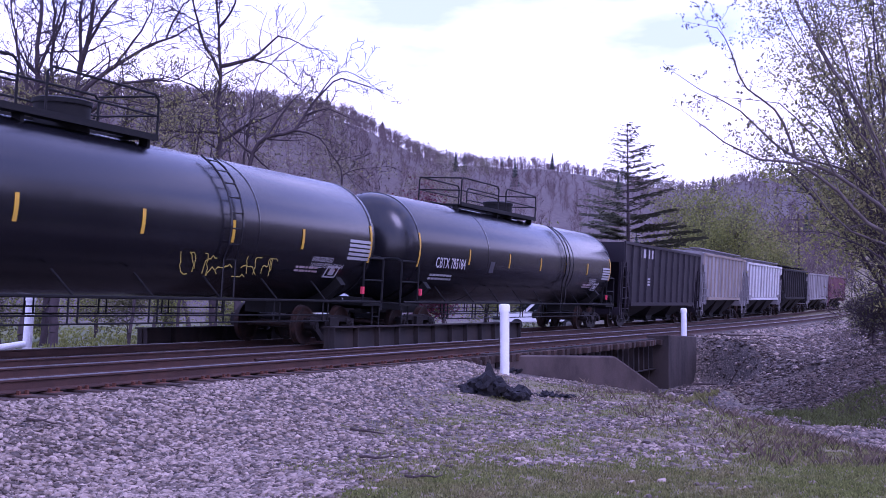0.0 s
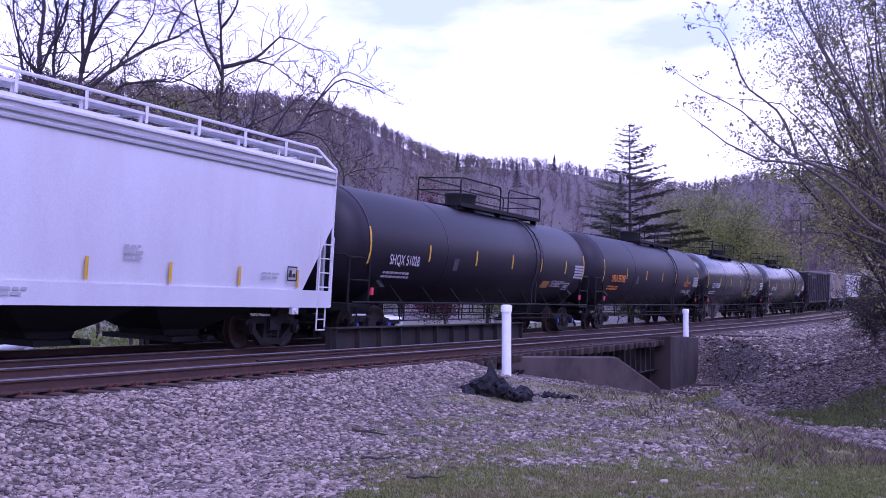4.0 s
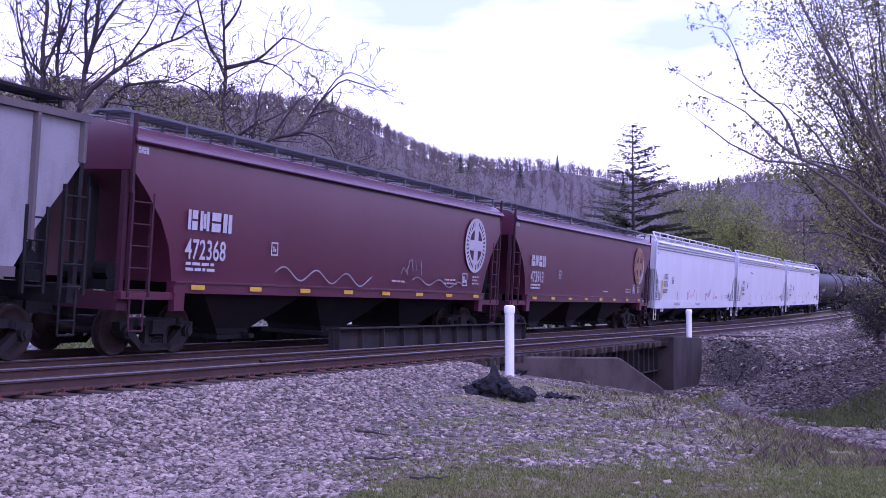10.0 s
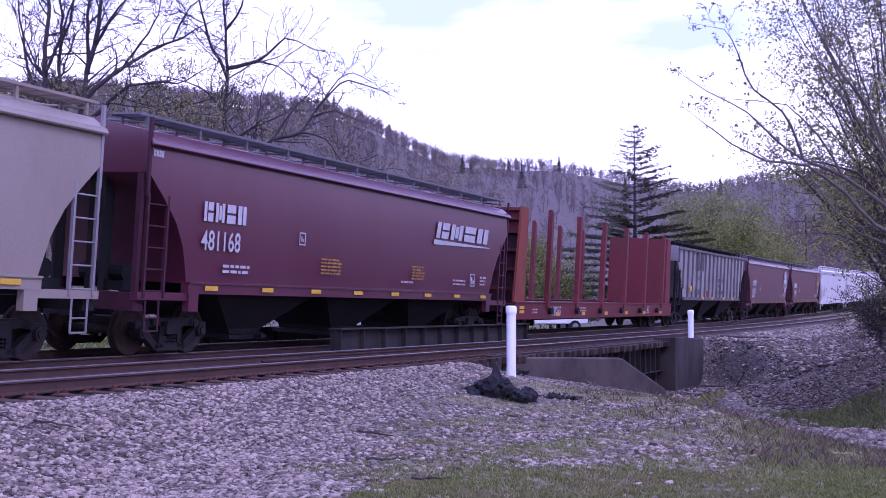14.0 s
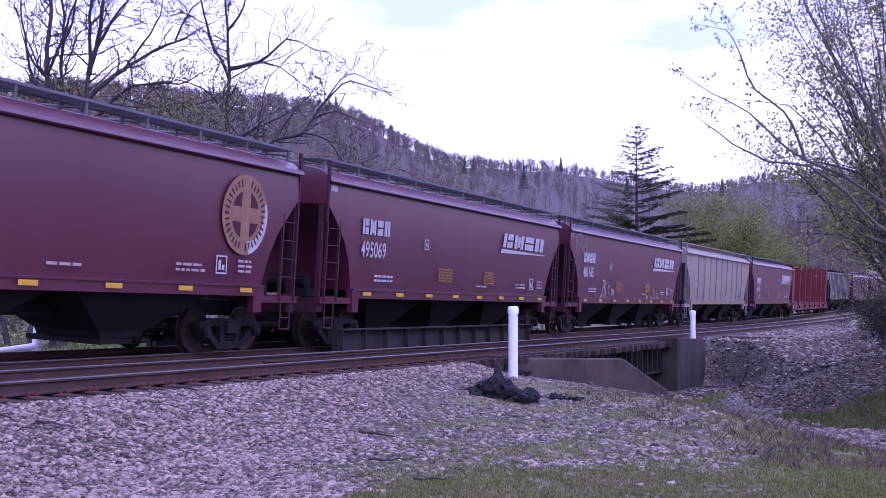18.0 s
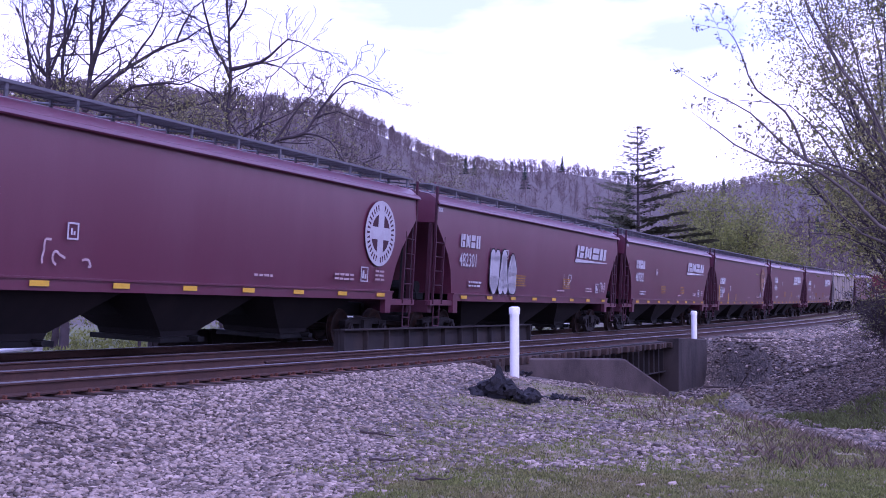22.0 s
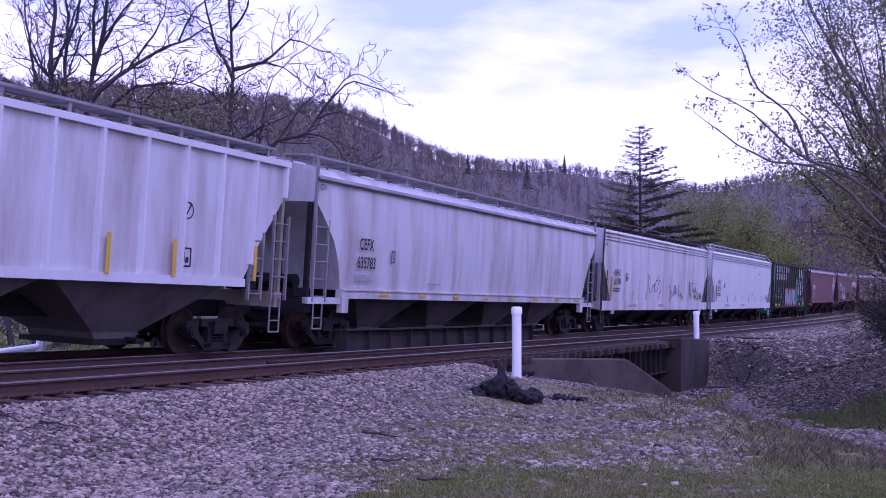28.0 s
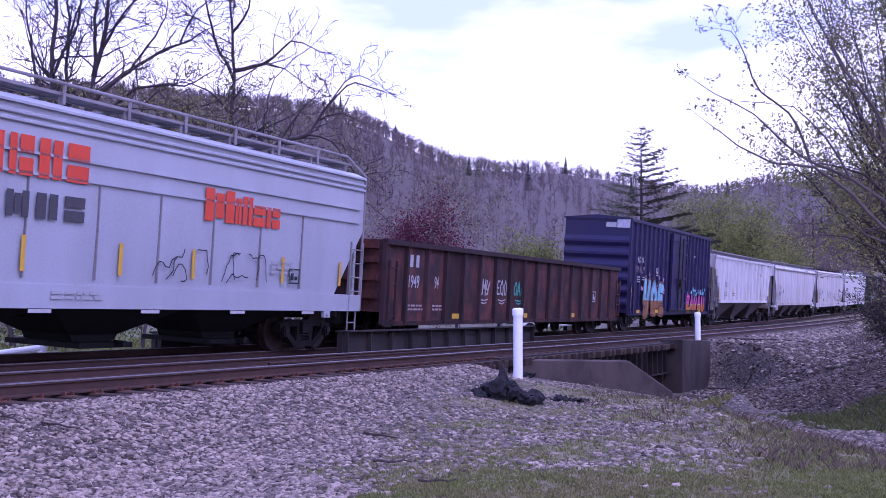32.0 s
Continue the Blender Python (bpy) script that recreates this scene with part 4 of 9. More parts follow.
def covered_hopper(L, name, label, paint, under, style="curved", marks=(), seed=1, walkmat=None, sillmat=None, bay=3, group="covered hopper cars", end_mat=None):
    rnd = random.Random(seed)
    car = thing(name, label, "freight car", group)
    wm = walkmat or paint
    if style == "curved":
        inset, eave, roof, sill, y = 0.62, 3.86, 4.28, 1.38, 1.60
        prof = [(inset, 3.32), (1.05, 2.92), (1.45, 2.5), (1.72, 2.05), (1.86, 1.6), (1.92, 1.38)]
        part("hull", hopper_shell(L, inset, eave, roof, sill, prof, y), paint, car, "", True, 28)
        bm = B()
        for yy in (-1, 1):
            box(bm, -L / 2 + 1.9, L / 2 - 1.9, *sorted((yy * 1.46, yy * 1.63)), 1.19, 1.40)
            box(bm, -L / 2 + 1.9, L / 2 - 1.9, *sorted((yy * 1.55, yy * 1.66)), 1.375, 1.41)
            for sg in (-1, 1):
                box(bm, *sorted((sg * (L / 2 - 0.5), sg * (L / 2 - 2.0))), *sorted((yy * 1.42, yy * 1.58)), 1.06, 1.20)
                box(bm, *sorted((sg * (L / 2 - 1.95), sg * (L / 2 - 2.25))), *sorted((yy * 1.48, yy * 1.62)), 0.86, 1.20)
        part("side_sill", bm, sillmat or paint, car)
        part("fascia", prism_x(B(), [(-1.615, 3.855), (-1.645, 3.80), (-1.665, 3.83), (-1.63, 3.90)], -L / 2 + inset - 0.02, L / 2 - inset + 0.02), M_GREYW if paint is M_DIRTYWHITE else paint, car)
        roof_walk(car, L, 0.55, 4.38, -1.05, 0.62, M_GALV if paint in (M_RED, M_RED2) else wm, 1.55)
        roof_walk(car, L, 0.55, 4.38, 1.05, 0.62, M_GALV if paint in (M_RED, M_RED2) else wm, 1.55)
        for sg in (-1, 1):
            x0 = sg * (L / 2 - 0.66) - (0.56 if sg > 0 else 0)
            # Red cars: ladders and steps carry end shade in their colour
            end_tone = M_REDDARK if paint in (M_RED, M_RED2) else M_GREYW
            ladder(car, x0, 0.56, -1.57, 1.10, 2.95, end_tone, 5)
            stirrup(car, x0 + 0.1, -1.56, end_tone, 0.5, 1.08)
            bm = B()
            xx = sg * (L / 2 - 0.64)
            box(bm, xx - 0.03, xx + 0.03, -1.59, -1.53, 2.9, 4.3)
            part("ladder_stile", bm, end_tone, car)
        side = y + 0.03
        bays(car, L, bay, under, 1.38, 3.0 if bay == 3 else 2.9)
        # Darker gear tones stand in for shade below the sloping hull end
        end_gear(car, L, 0.5, 1.18, 1.5, M_REDDARK if paint in (M_RED, M_RED2) else M_BROWNBAY, M_BLACK, 3.3)
        for i in range(10):
            x = -L / 2 + 1.4 + (L - 2.8) * i / 9
            part("hatch_cover", box(B(), x - 0.7, x + 0.7, -0.35, 0.35, 4.27, 4.33), paint, car)
    else:
        inset, eave, roof, sill, y = 0.66, 4.02, 4.33, 1.30, 1.58
        prof = [(inset, 2.80), (0.95, 2.45), (1.45, 1.80), (1.80, 1.34), (1.86, 1.30)]
        part("hull", hopper_shell(L, inset, eave, roof, sill, prof, y, 0.03), paint, car, "", True, 28)
        bm = B()
        for z in (3.86, 3.74):
            prism_x(bm, [(-y - 0.005, z), (-y - 0.03, z + 0.02), (-y - 0.03, z + 0.055), (-y - 0.005, z + 0.075)], -L / 2 + inset, L / 2 - inset)
        part("top_band", bm, M_GREY if paint is M_WHITE else paint, car, "raised grey band below the eave")
        bm = B()
        for yy in (-1, 1):
            box(bm, -L / 2 + 0.62, L / 2 - 0.62, *sorted((yy * 1.44, yy * 1.60)), 0.93, 1.31)
        part("side_sill", bm, sillmat or paint, car)
        roof_walk(car, L, 0.7, 4.42, -0.95, 0.5, wm, 1.6, legs=0.1)
        roof_walk(car, L, 0.7, 4.42, 0.95, 0.5, wm, 1.6, legs=0.1)
        bm = B()
        x0, x1 = -L / 2 + 0.75, L / 2 - 0.75
        for yy in (-1.25, 1.25):
            rods(bm, [(-L / 2 + 0.62, yy * 1.25, 1.0), (-L / 2 + 0.62, yy * 1.25, 4.12), (x0 + 0.25, yy, 4.56), (x1 - 0.25, yy, 4.56), (L / 2 - 0.62, yy * 1.25, 4.12), (L / 2 - 0.62, yy * 1.25, 1.0)], 0.03)
            nn = int((x1 - x0) / 1.55)
            for i in range(1, nn):
                x = x0 + (x1 - x0) * i / nn
                rod(bm, (x, yy, 4.22), (x, yy, 4.56), 0.03)
        part("roof_handrail", bm, wm, car, "pipe handrail along the roof edge")
        for sg in (-1, 1):
            x0 = sg * (L / 2 - 0.60) - (0.58 if sg > 0 else 0)
            ladder(car, x0, 0.58, -1.57, 0.95, 2.55, wm, 5)
            stirrup(car, x0 + 0.06, -1.55, wm, 0.42, 0.95)
            bm = box(B(), sg * (L / 2 - 2.15) - 0.13, sg * (L / 2 - 2.15) + 0.13, -1.60, -1.52, 0.78, 0.95)
            rod(bm, (sg * (L / 2 - 2.15), -1.63, 0.86), (sg * (L / 2 - 2.15), -1.6, 0.86), 0.05, 10)
            part("jacking_pad", bm, paint, car)
        side = y + 0.03
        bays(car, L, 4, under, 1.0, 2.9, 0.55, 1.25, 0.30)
        # Slate bracing carries the shade of the car end in its colour
        end_gear(car, L, 0.62, 1.28, 1.45, end_mat or M_GREY, M_DKGREY, 2.8)
    for q in (-L / 2 + 2.2, L / 2 - 2.2):
        truck(car, q)
    couplers(car, L)
    part("centre_sill", box(B(), -L / 2 + 0.7, L / 2 - 0.7, -0.2, 0.2, 0.72, 1.05), M_BLACK, car)
    for mk in marks:
        mk(car, L, -side, rnd)
    return car


# ---- hoppers and box cars with outside posts ----
def ribbed_hopper(L, name, label, paint, under, zb, zt, prof, marks=(), ribs=14, seed=2, open_top=False, walkmat=None, ribmat=None, post_w=0.06, panels=None, group="covered hopper cars", ends=None, slope=True, gearmat=None):
    rnd = random.Random(seed)
    car = thing(name, label, "freight car", group)
    inset = prof[0][0]
    y = 1.50
    part("hull", hopper_shell(L, inset, zt, zt + (0.02 if open_top else 0.22), zb, prof, y, 0.0, 0.1, 4), paint, car)
    part("top_chord", prism_x(B(), [(-y - 0.02, zt - 0.06), (-y - 0.09, zt - 0.05), (-y - 0.09, zt + 0.07), (-y - 0.02, zt + 0.08)], -L / 2 + inset - 0.03, L / 2 - inset + 0.03), ribmat or paint, car)
    xa, xb = -L / 2 + prof[-1][0], L / 2 - prof[-1][0]
    part("side_sill", box(B(), xa, xb, -y - 0.08, -y + 0.1, zb - 0.10, zb + 0.06), ribmat or paint, car)
    px_, pz_ = [p[0] for p in prof], [p[1] for p in prof]
    x0, x1 = -L / 2 + inset + 0.08, L / 2 - inset - 0.08
    for i in range(ribs + 1):
        x = x0 + (x1 - x0) * i / ribs
        zl = float(np.interp(L / 2 - abs(x), px_, pz_))
        bm = B()
        loft(bm, [[(x - post_w, -y - 0.0, z), (x - post_w * 0.6, -y - 0.085, z), (x + post_w * 0.6, -y - 0.085, z), (x + post_w, -y - 0.0, z)] for z in (zl + 0.03, zt - 0.05)])
        part("side_post", bm, ribmat or paint, car)
    wm = walkmat or paint
    if not open_top:
        roof_walk(car, L, 0.6, zt + 0.36, -0.95, 0.55, wm, 1.5, legs=0.12)
    for sg in (-1, 1):
        q = sg * (L / 2 - 0.42) - (0.55 if sg > 0 else 0)
        ladder(car, q, 0.55, -1.53, zb - 0.35, 2.9, wm, 5)
        ladder(car, q + (0.8 if sg < 0 else -0.8), 0.45, -1.50, zb - 0.35, 2.5, wm, 4)
        stirrup(car, q + 0.05, -1.5, wm, 0.45, zb - 0.3)
    end_gear(car, L, 0.42, zb - 0.18, 1.45, gearmat or paint, M_BLACK, prof[0][1] if prof[0][1] > zb + 0.4 else zt - 0.2)
    if slope:
        bays(car, L, 3, under, zb, prof[-1][0] + 0.3, 0.75, 1.45, 0.33)
    for q in (-L / 2 + 2.1, L / 2 - 2.1):
        truck(car, q)
    couplers(car, L)
    part("centre_sill", box(B(), -L / 2 + 0.6, L / 2 - 0.6, -0.2, 0.2, 0.70, 1.05), M_BLACK, car)
    for mk in marks:
        mk(car, L, -y - 0.002, rnd)
    return car


# ---- tank cars ----
def tank_car(L, name, label, paint, marks=(), seed=3, cap=None, lights=True, nst=8, plat=(-3.6, 3.0)):
    rnd = random.Random(seed)
    car = thing(name, label, "freight car", "black tank cars")
    R, cz, n = 1.50, 2.52, 48
    half = L / 2 - 0.50
    rings = []
    for x, q in ((-half, 0.02), (-half + 0.04, 0.35), (-half + 0.16, 0.66), (-half + 0.36, 0.86), (-half + 0.62, 0.96), (-half + 0.92, 1.0), (half - 0.92, 1.0), (half - 0.62, 0.96), (half - 0.36, 0.86), (half - 0.16, 0.66), (half - 0.04, 0.35), (half, 0.02)):
        rings.append([(x, q * R * math.sin(2 * math.pi * k / n), cz + q * R * math.cos(2 * math.pi * k / n)) for k in range(n)])
    part("tank", loft(B(), rings), paint, car, "", True, 60)
    bm = B()
    for x in (-half + 0.92, half - 0.92, -half * 0.42, half * 0.42):
        ringp = lambda r, xx: [(xx, r * math.sin(2 * math.pi * k / n), cz + r * math.cos(2 * math.pi * k / n)) for k in range(n)]
        loft(bm, [ringp(R + 0.001, x - 0.03), ringp(R + 0.010, x - 0.02), ringp(R + 0.010, x + 0.02), ringp(R + 0.001, x + 0.03)], False)
    part("weld_band", bm, paint, car, "", True)
    # valve housing and its railed platform
    bm = B()
    ringz = lambda r, z: [(r * math.cos(2 * math.pi * k / 20), r * math.sin(2 * math.pi * k / 20), z) for k in range(20)]
    loft(bm, [ringz(0.50, 3.95), ringz(0.50, 4.42), ringz(0.53, 4.42), ringz(0.53, 4.50), ringz(0.40, 4.54), ringz(0.05, 4.55)])
    part("valve_housing", bm, M_BLACK, car, "round black valve housing on top of the tank", True, 35)
    bm = B()
    (p0, p1), pw, pz = plat, 0.52, 4.08
    for yy in (-pw, pw):
        box(bm, p0, p1, yy - 0.22, yy + 0.22, pz - 0.035, pz)
        box(bm, p0, p1, yy - 0.24, yy - 0.20, pz - 0.06, pz + 0.06)
        for x in (p0 + 0.1, (p0 + p1) / 2, p1 - 0.1):
            box(bm, x - 0.04, x + 0.04, yy - 0.1, yy + 0.1, 3.7, pz - 0.035)
    for x in (p0 + 0.2, p1 - 0.2):
        box(bm, x - 0.22, x + 0.22, -pw, pw, pz - 0.036, pz - 0.001)
    plat = part("platform", bm, M_BLACK, car, "black walkway round the valve housing")
    for yy in (-pw - 0.2, pw + 0.2):
        for x0, x1 in ((p0, p0 + 0.46 * (p1 - p0)), (p0 + 0.56 * (p1 - p0), p1)):
            bm = rods(B(), [(x0, yy, pz), (x0, yy, pz + 0.72), (x0 + 0.12, yy, pz + 0.82), (x1 - 0.12, yy, pz + 0.82), (x1, yy, pz + 0.72), (x1, yy, pz)], 0.024)
            rod(bm, (x0, yy, pz + 0.42), (x1, yy, pz + 0.42), 0.020)
            part("railing", bm, M_BLACK, plat)
    for x in (p0, p1):
        bm = rods(B(), [(x, -pw - 0.2, pz + 0.8), (x, pw + 0.2, pz + 0.8)], 0.022)
        rods(bm, [(x, -pw - 0.2, pz + 0.42), (x, pw + 0.2, pz + 0.42)], 0.02)
        part("railing", bm, M_BLACK, plat)
    # ladder up the flank
    bm = B()
    for x in (3.2, 3.62):
        pts = [(x, -(R + 0.10) * math.sin(a), cz + (R + 0.10) * math.cos(a)) for a in np.linspace(0.5, 2.0, 8)]
        rods(bm, pts + [(x, -1.45, 1.05)], 0.022)
    for a in np.linspace(0.6, 2.0, 8):
        rod(bm, (3.2, -(R + 0.1) * math.sin(a), cz + (R + 0.1) * math.cos(a)), (3.62, -(R + 0.1) * math.sin(a), cz + (R + 0.1) * math.cos(a)), 0.016)
    part("ladder", bm, paint, car)
    # side handrail below the tank
    bm = B()
    xe = half - 0.2
    for yy in (-1.46, 1.46):
        rod(bm, (-xe, yy, 1.06), (xe, yy, 1.06), 0.03)
        rod(bm, (-xe + 2.6, yy, 0.74), (xe - 2.6, yy, 0.74), 0.016)
        rod(bm, (-xe + 2.6, yy, 0.60), (xe - 2.6, yy, 0.60), 0.016)
        for i in range(nst):
            x = -xe + 2.8 + (2 * xe - 5.6) * i / (nst - 1)
            rod(bm, (x - 0.12, yy, 1.06), (x - 0.12, yy, 0.60), 0.018)
            rod(bm, (x + 0.12, yy, 1.06), (x + 0.12, yy, 0.60), 0.018)
            rods(bm, [(x, yy, 1.06), (x - 0.3, yy * 0.83, 1.50)], 0.02)
    part("side_handrail", bm, M_BLACK, car, "thin black handrail hung below the tank")
    # stub sills, bolsters, end platforms
    for sg in (-1, 1):
        xe2 = sg * (L / 2 - 0.55)
        bm = box(B(), *sorted((xe2, sg * (L / 2 - 4.2))), -0.28, 0.28, 0.72, 1.12)
        prism_x(bm, [(-1.35, 1.45), (-0.9, 1.0), (0.9, 1.0), (1.35, 1.45), (1.1, 1.75), (-1.1, 1.75)], sg * (L / 2 - 2.5) - 0.12, sg * (L / 2 - 2.5) + 0.12)
        part("stub_sill", bm, M_BLACK, car)
        bm = box(B(), *sorted((xe2, sg * (L / 2 - 1.6))), -1.45, 1.45, 0.96, 1.02)
        box(bm, *sorted((xe2, xe2 - sg * 0.1)), -1.45, 1.45, 0.85, 1.0)
        part("end_platform", bm, M_BLACK, car)
        bm = B()
        rods(bm, [(xe2, -1.42, 0.95), (xe2, -1.42, 2.12), (xe2, -1.3, 2.2), (xe2, 1.3, 2.2), (xe2, 1.42, 2.12), (xe2, 1.42, 0.95)], 0.028)
        rods(bm, [(xe2, -1.42, 2.15), (xe2 - sg * 1.05, -1.42, 2.15), (xe2 - sg * 1.05, -1.42, 0.95)], 0.028)
        rods(bm, [(xe2, -1.42, 1.6), (xe2 - sg * 1.05, -1.42, 1.6)], 0.02)
        part("end_rail", bm, M_BLACK, car)
        stirrup(car, xe2 - (0.5 if sg > 0 else -0.1), -1.43, M_BLACK, 0.45, 0.95)
        bm = box(B(), xe2 - sg * 1.15 - 0.05, xe2 - sg * 1.15 + 0.05, -1.49, -1.43, 1.25, 1.43)
        part("placard", bm, M_LAMPRED if lights else M_LETTER, car, "small red hazard placard")
        truck(car, sg * (L / 2 - 2.45), cap)
    couplers(car, L)
    # upright yellow reflectors round the flank
    for i, u in enumerate((1.45, 5.0, 8.4, 11.5, 14.35, 17.1, L - 1.45)):
        x = -L / 2 + u
        bm = B()
        hi = 0.30 if 0 < i < 6 else 0.62
        ang = np.linspace(math.pi / 2 - hi * 0.62, math.pi / 2 + hi * 0.38, 6) + 0.10
        for a, b in zip(ang, ang[1:]):
            v = [(xx, -(R + rr) * math.sin(t), cz + (R + rr) * math.cos(t)) for rr in (0.004, 0.012) for t in (a, b) for xx in (x - 0.045, x + 0.045)]
            loft(bm, [[v[0], v[1], v[3], v[2]], [v[4], v[5], v[7], v[6]]])
        part("reflector", bm, M_YELLOW, car, "upright yellow reflective strip")
    for mk in marks:
        mk(car, L, -R - 0.0, rnd)
    return car


# ---- bulkhead flat, box car, gondola ----
def bulkhead_flat(L):
    car = thing("bulkhead_flat_car", "empty dark red bulkhead flat car with tall side stakes", "freight car")
    y = 1.52
    part("deck", box(B(), -L / 2 + 0.6, L / 2 - 0.6, -1.45, 1.45, 0.98, 1.10), M_STICK, car, "worn wooden deck")
    for yy in (-1, 1):
        ss = part("side_sill", prism_y(B(), [(-L / 2 + 0.55, 0.62), (L / 2 - 0.55, 0.62), (L / 2 - 0.55, 1.16), (-L / 2 + 0.55, 1.16)], *sorted((yy * (y - 0.05), yy * y))), M_FLATRED, car)
        for za, zb_ in ((1.145, 1.185), (0.60, 0.635)):
            part("flange", box(B(), -L / 2 + 0.55, L / 2 - 0.55, *sorted((yy * (y - 0.2), yy * (y + 0.03))), za, zb_), M_FLATRED, ss)
    for sg in (-1, 1):
        x = sg * (L / 2 - 1.6)
        b = part("bulkhead", box(B(), *sorted((x, x + sg * 0.05)), -1.45, 1.45, 1.1, 4.32), M_FLATRED, car, "tall dark red end bulkhead")
        for yy in (-1.45, 1.37):
            bm = prism_y(B(), [(x + sg * 0.05, 1.1), (x + sg * 0.97, 1.1), (x + sg * 0.97, 1.3), (x + sg * 0.64, 4.32), (x + sg * 0.05, 4.32)], yy, yy + 0.08)
            part("gusset", bm, M_ORANGERUST if sg < 0 else M_FLATRED, b, "tapering rusty orange side gusset")
        for z in (1.6, 2.25, 2.9, 3.5, 3.95, 4.26):
            part("stiffener", box(B(), *sorted((x + sg * 0.071, x + sg * 0.25)), -1.36, 1.36, z - 0.05, z + 0.05), M_FLATRED, b)
        # Darker red stands in for recess shade behind the bulkhead
        part("backing", box(B(), *sorted((x + sg * 0.052, x + sg * 0.07)), -1.36, 1.36, 1.12, 3.44), M_REDDARK, b, "back of the bulkhead, darkened as if shaded")
        stirrup(car, sg * (L / 2 - 0.7) - (0.4 if sg > 0 else 0), -1.5, M_BLACK, 0.3, 0.65)
        truck(car, sg * (L / 2 - 2.5))
    for i in range(6):
        x = -L / 2 + 3.75 + (L - 6.35) * i / 5
        for yy in (-1, 1):
            bm = B()
            ys = sorted((yy * (y - 0.10), yy * (y + 0.06)))
            loft(bm, [[(x - 0.16, ys[0], 0.98), (x + 0.16, ys[0], 0.98), (x + 0.16, ys[1], 0.98), (x - 0.16, ys[1], 0.98)], [(x - 0.11, ys[0], 1.5), (x + 0.11, ys[0], 1.5), (x + 0.11, ys[1], 1.5), (x - 0.11, ys[1], 1.5)], [(x - 0.10, ys[0], 4.40), (x + 0.10, ys[0], 4.28), (x + 0.10, ys[1], 4.28), (x - 0.10, ys[1], 4.40)]])
            st = part("stake", bm, M_FLATRED, car, "upright dark red side stake")
            bm = box(B(), x - 0.07, x + 0.08, ys[0] + 0.01, ys[1] - 0.01, 4.345, 4.36)
            bm.transform(Matrix.Translation((x, 0, 4.35)) @ Euler((0, radians(31), 0)).to_matrix().to_4x4() @ Matrix.Translation((-x, 0, -4.345)))
            part("cap", bm, M_SILVER, st, "bare metal cap")
    for i in range(6):
        x = -L / 2 + 3.9 + (L - 7.6) * i / 5
        bm = B()
        rod(bm, (x, -y - 0.14, 0.88), (x, -y - 0.02, 0.88), 0.12, 14)
        part("winch", bm, M_BLACK, car, "dark tie-down winch")
        reflectors(car, [x + 1.0], 0.70, -y, 0.4, 0.13)
    flat_shapes(car, "reflector", [rect(-L / 2 + 0.95, -L / 2 + 1.4, 0.80, 0.90), rect(-L / 2 + 0.95, -L / 2 + 1.4, 0.94, 1.04)], -y, M_YELLOW)
    words(car, "118055", -L / 2 + 4.05, 0.70, 0.33, -y, M_LETTER, squeeze=0.8)
    ob = words(car, "118055", 0, 0, 0.30, 0, M_LETTER)
    ob.matrix_basis = Matrix.Translation((-L / 2 + 1.54, 0.75, 3.72)) @ Euler((radians(90), 0, radians(-90))).to_matrix().to_4x4() @ Matrix.Diagonal((0.43, 0.43, 1, 1))
    flat_shapes(car, "stencil", bars(random.Random(2), -L / 2 + 2.2, 0.9, 0.5, 2) + bars(random.Random(3), -L / 2 + 7.4, 0.95, 0.9, 2), -y, M_FADED)
    data_plate(car, L / 2 - 5.3, 0.74, 0.35, 0.3, -y)
    couplers(car, L)
    part("centre_sill", prism_y(B(), [(-L / 2 + 0.7, 0.7), (-L / 2 + 4, 0.7), (-L / 2 + 5, 0.45), (L / 2 - 5, 0.45), (L / 2 - 4, 0.7), (L / 2 - 0.7, 0.7), (L / 2 - 0.7, 1.0), (-L / 2 + 0.7, 1.0)], -0.3, 0.3), M_BLACK, car)
    return car


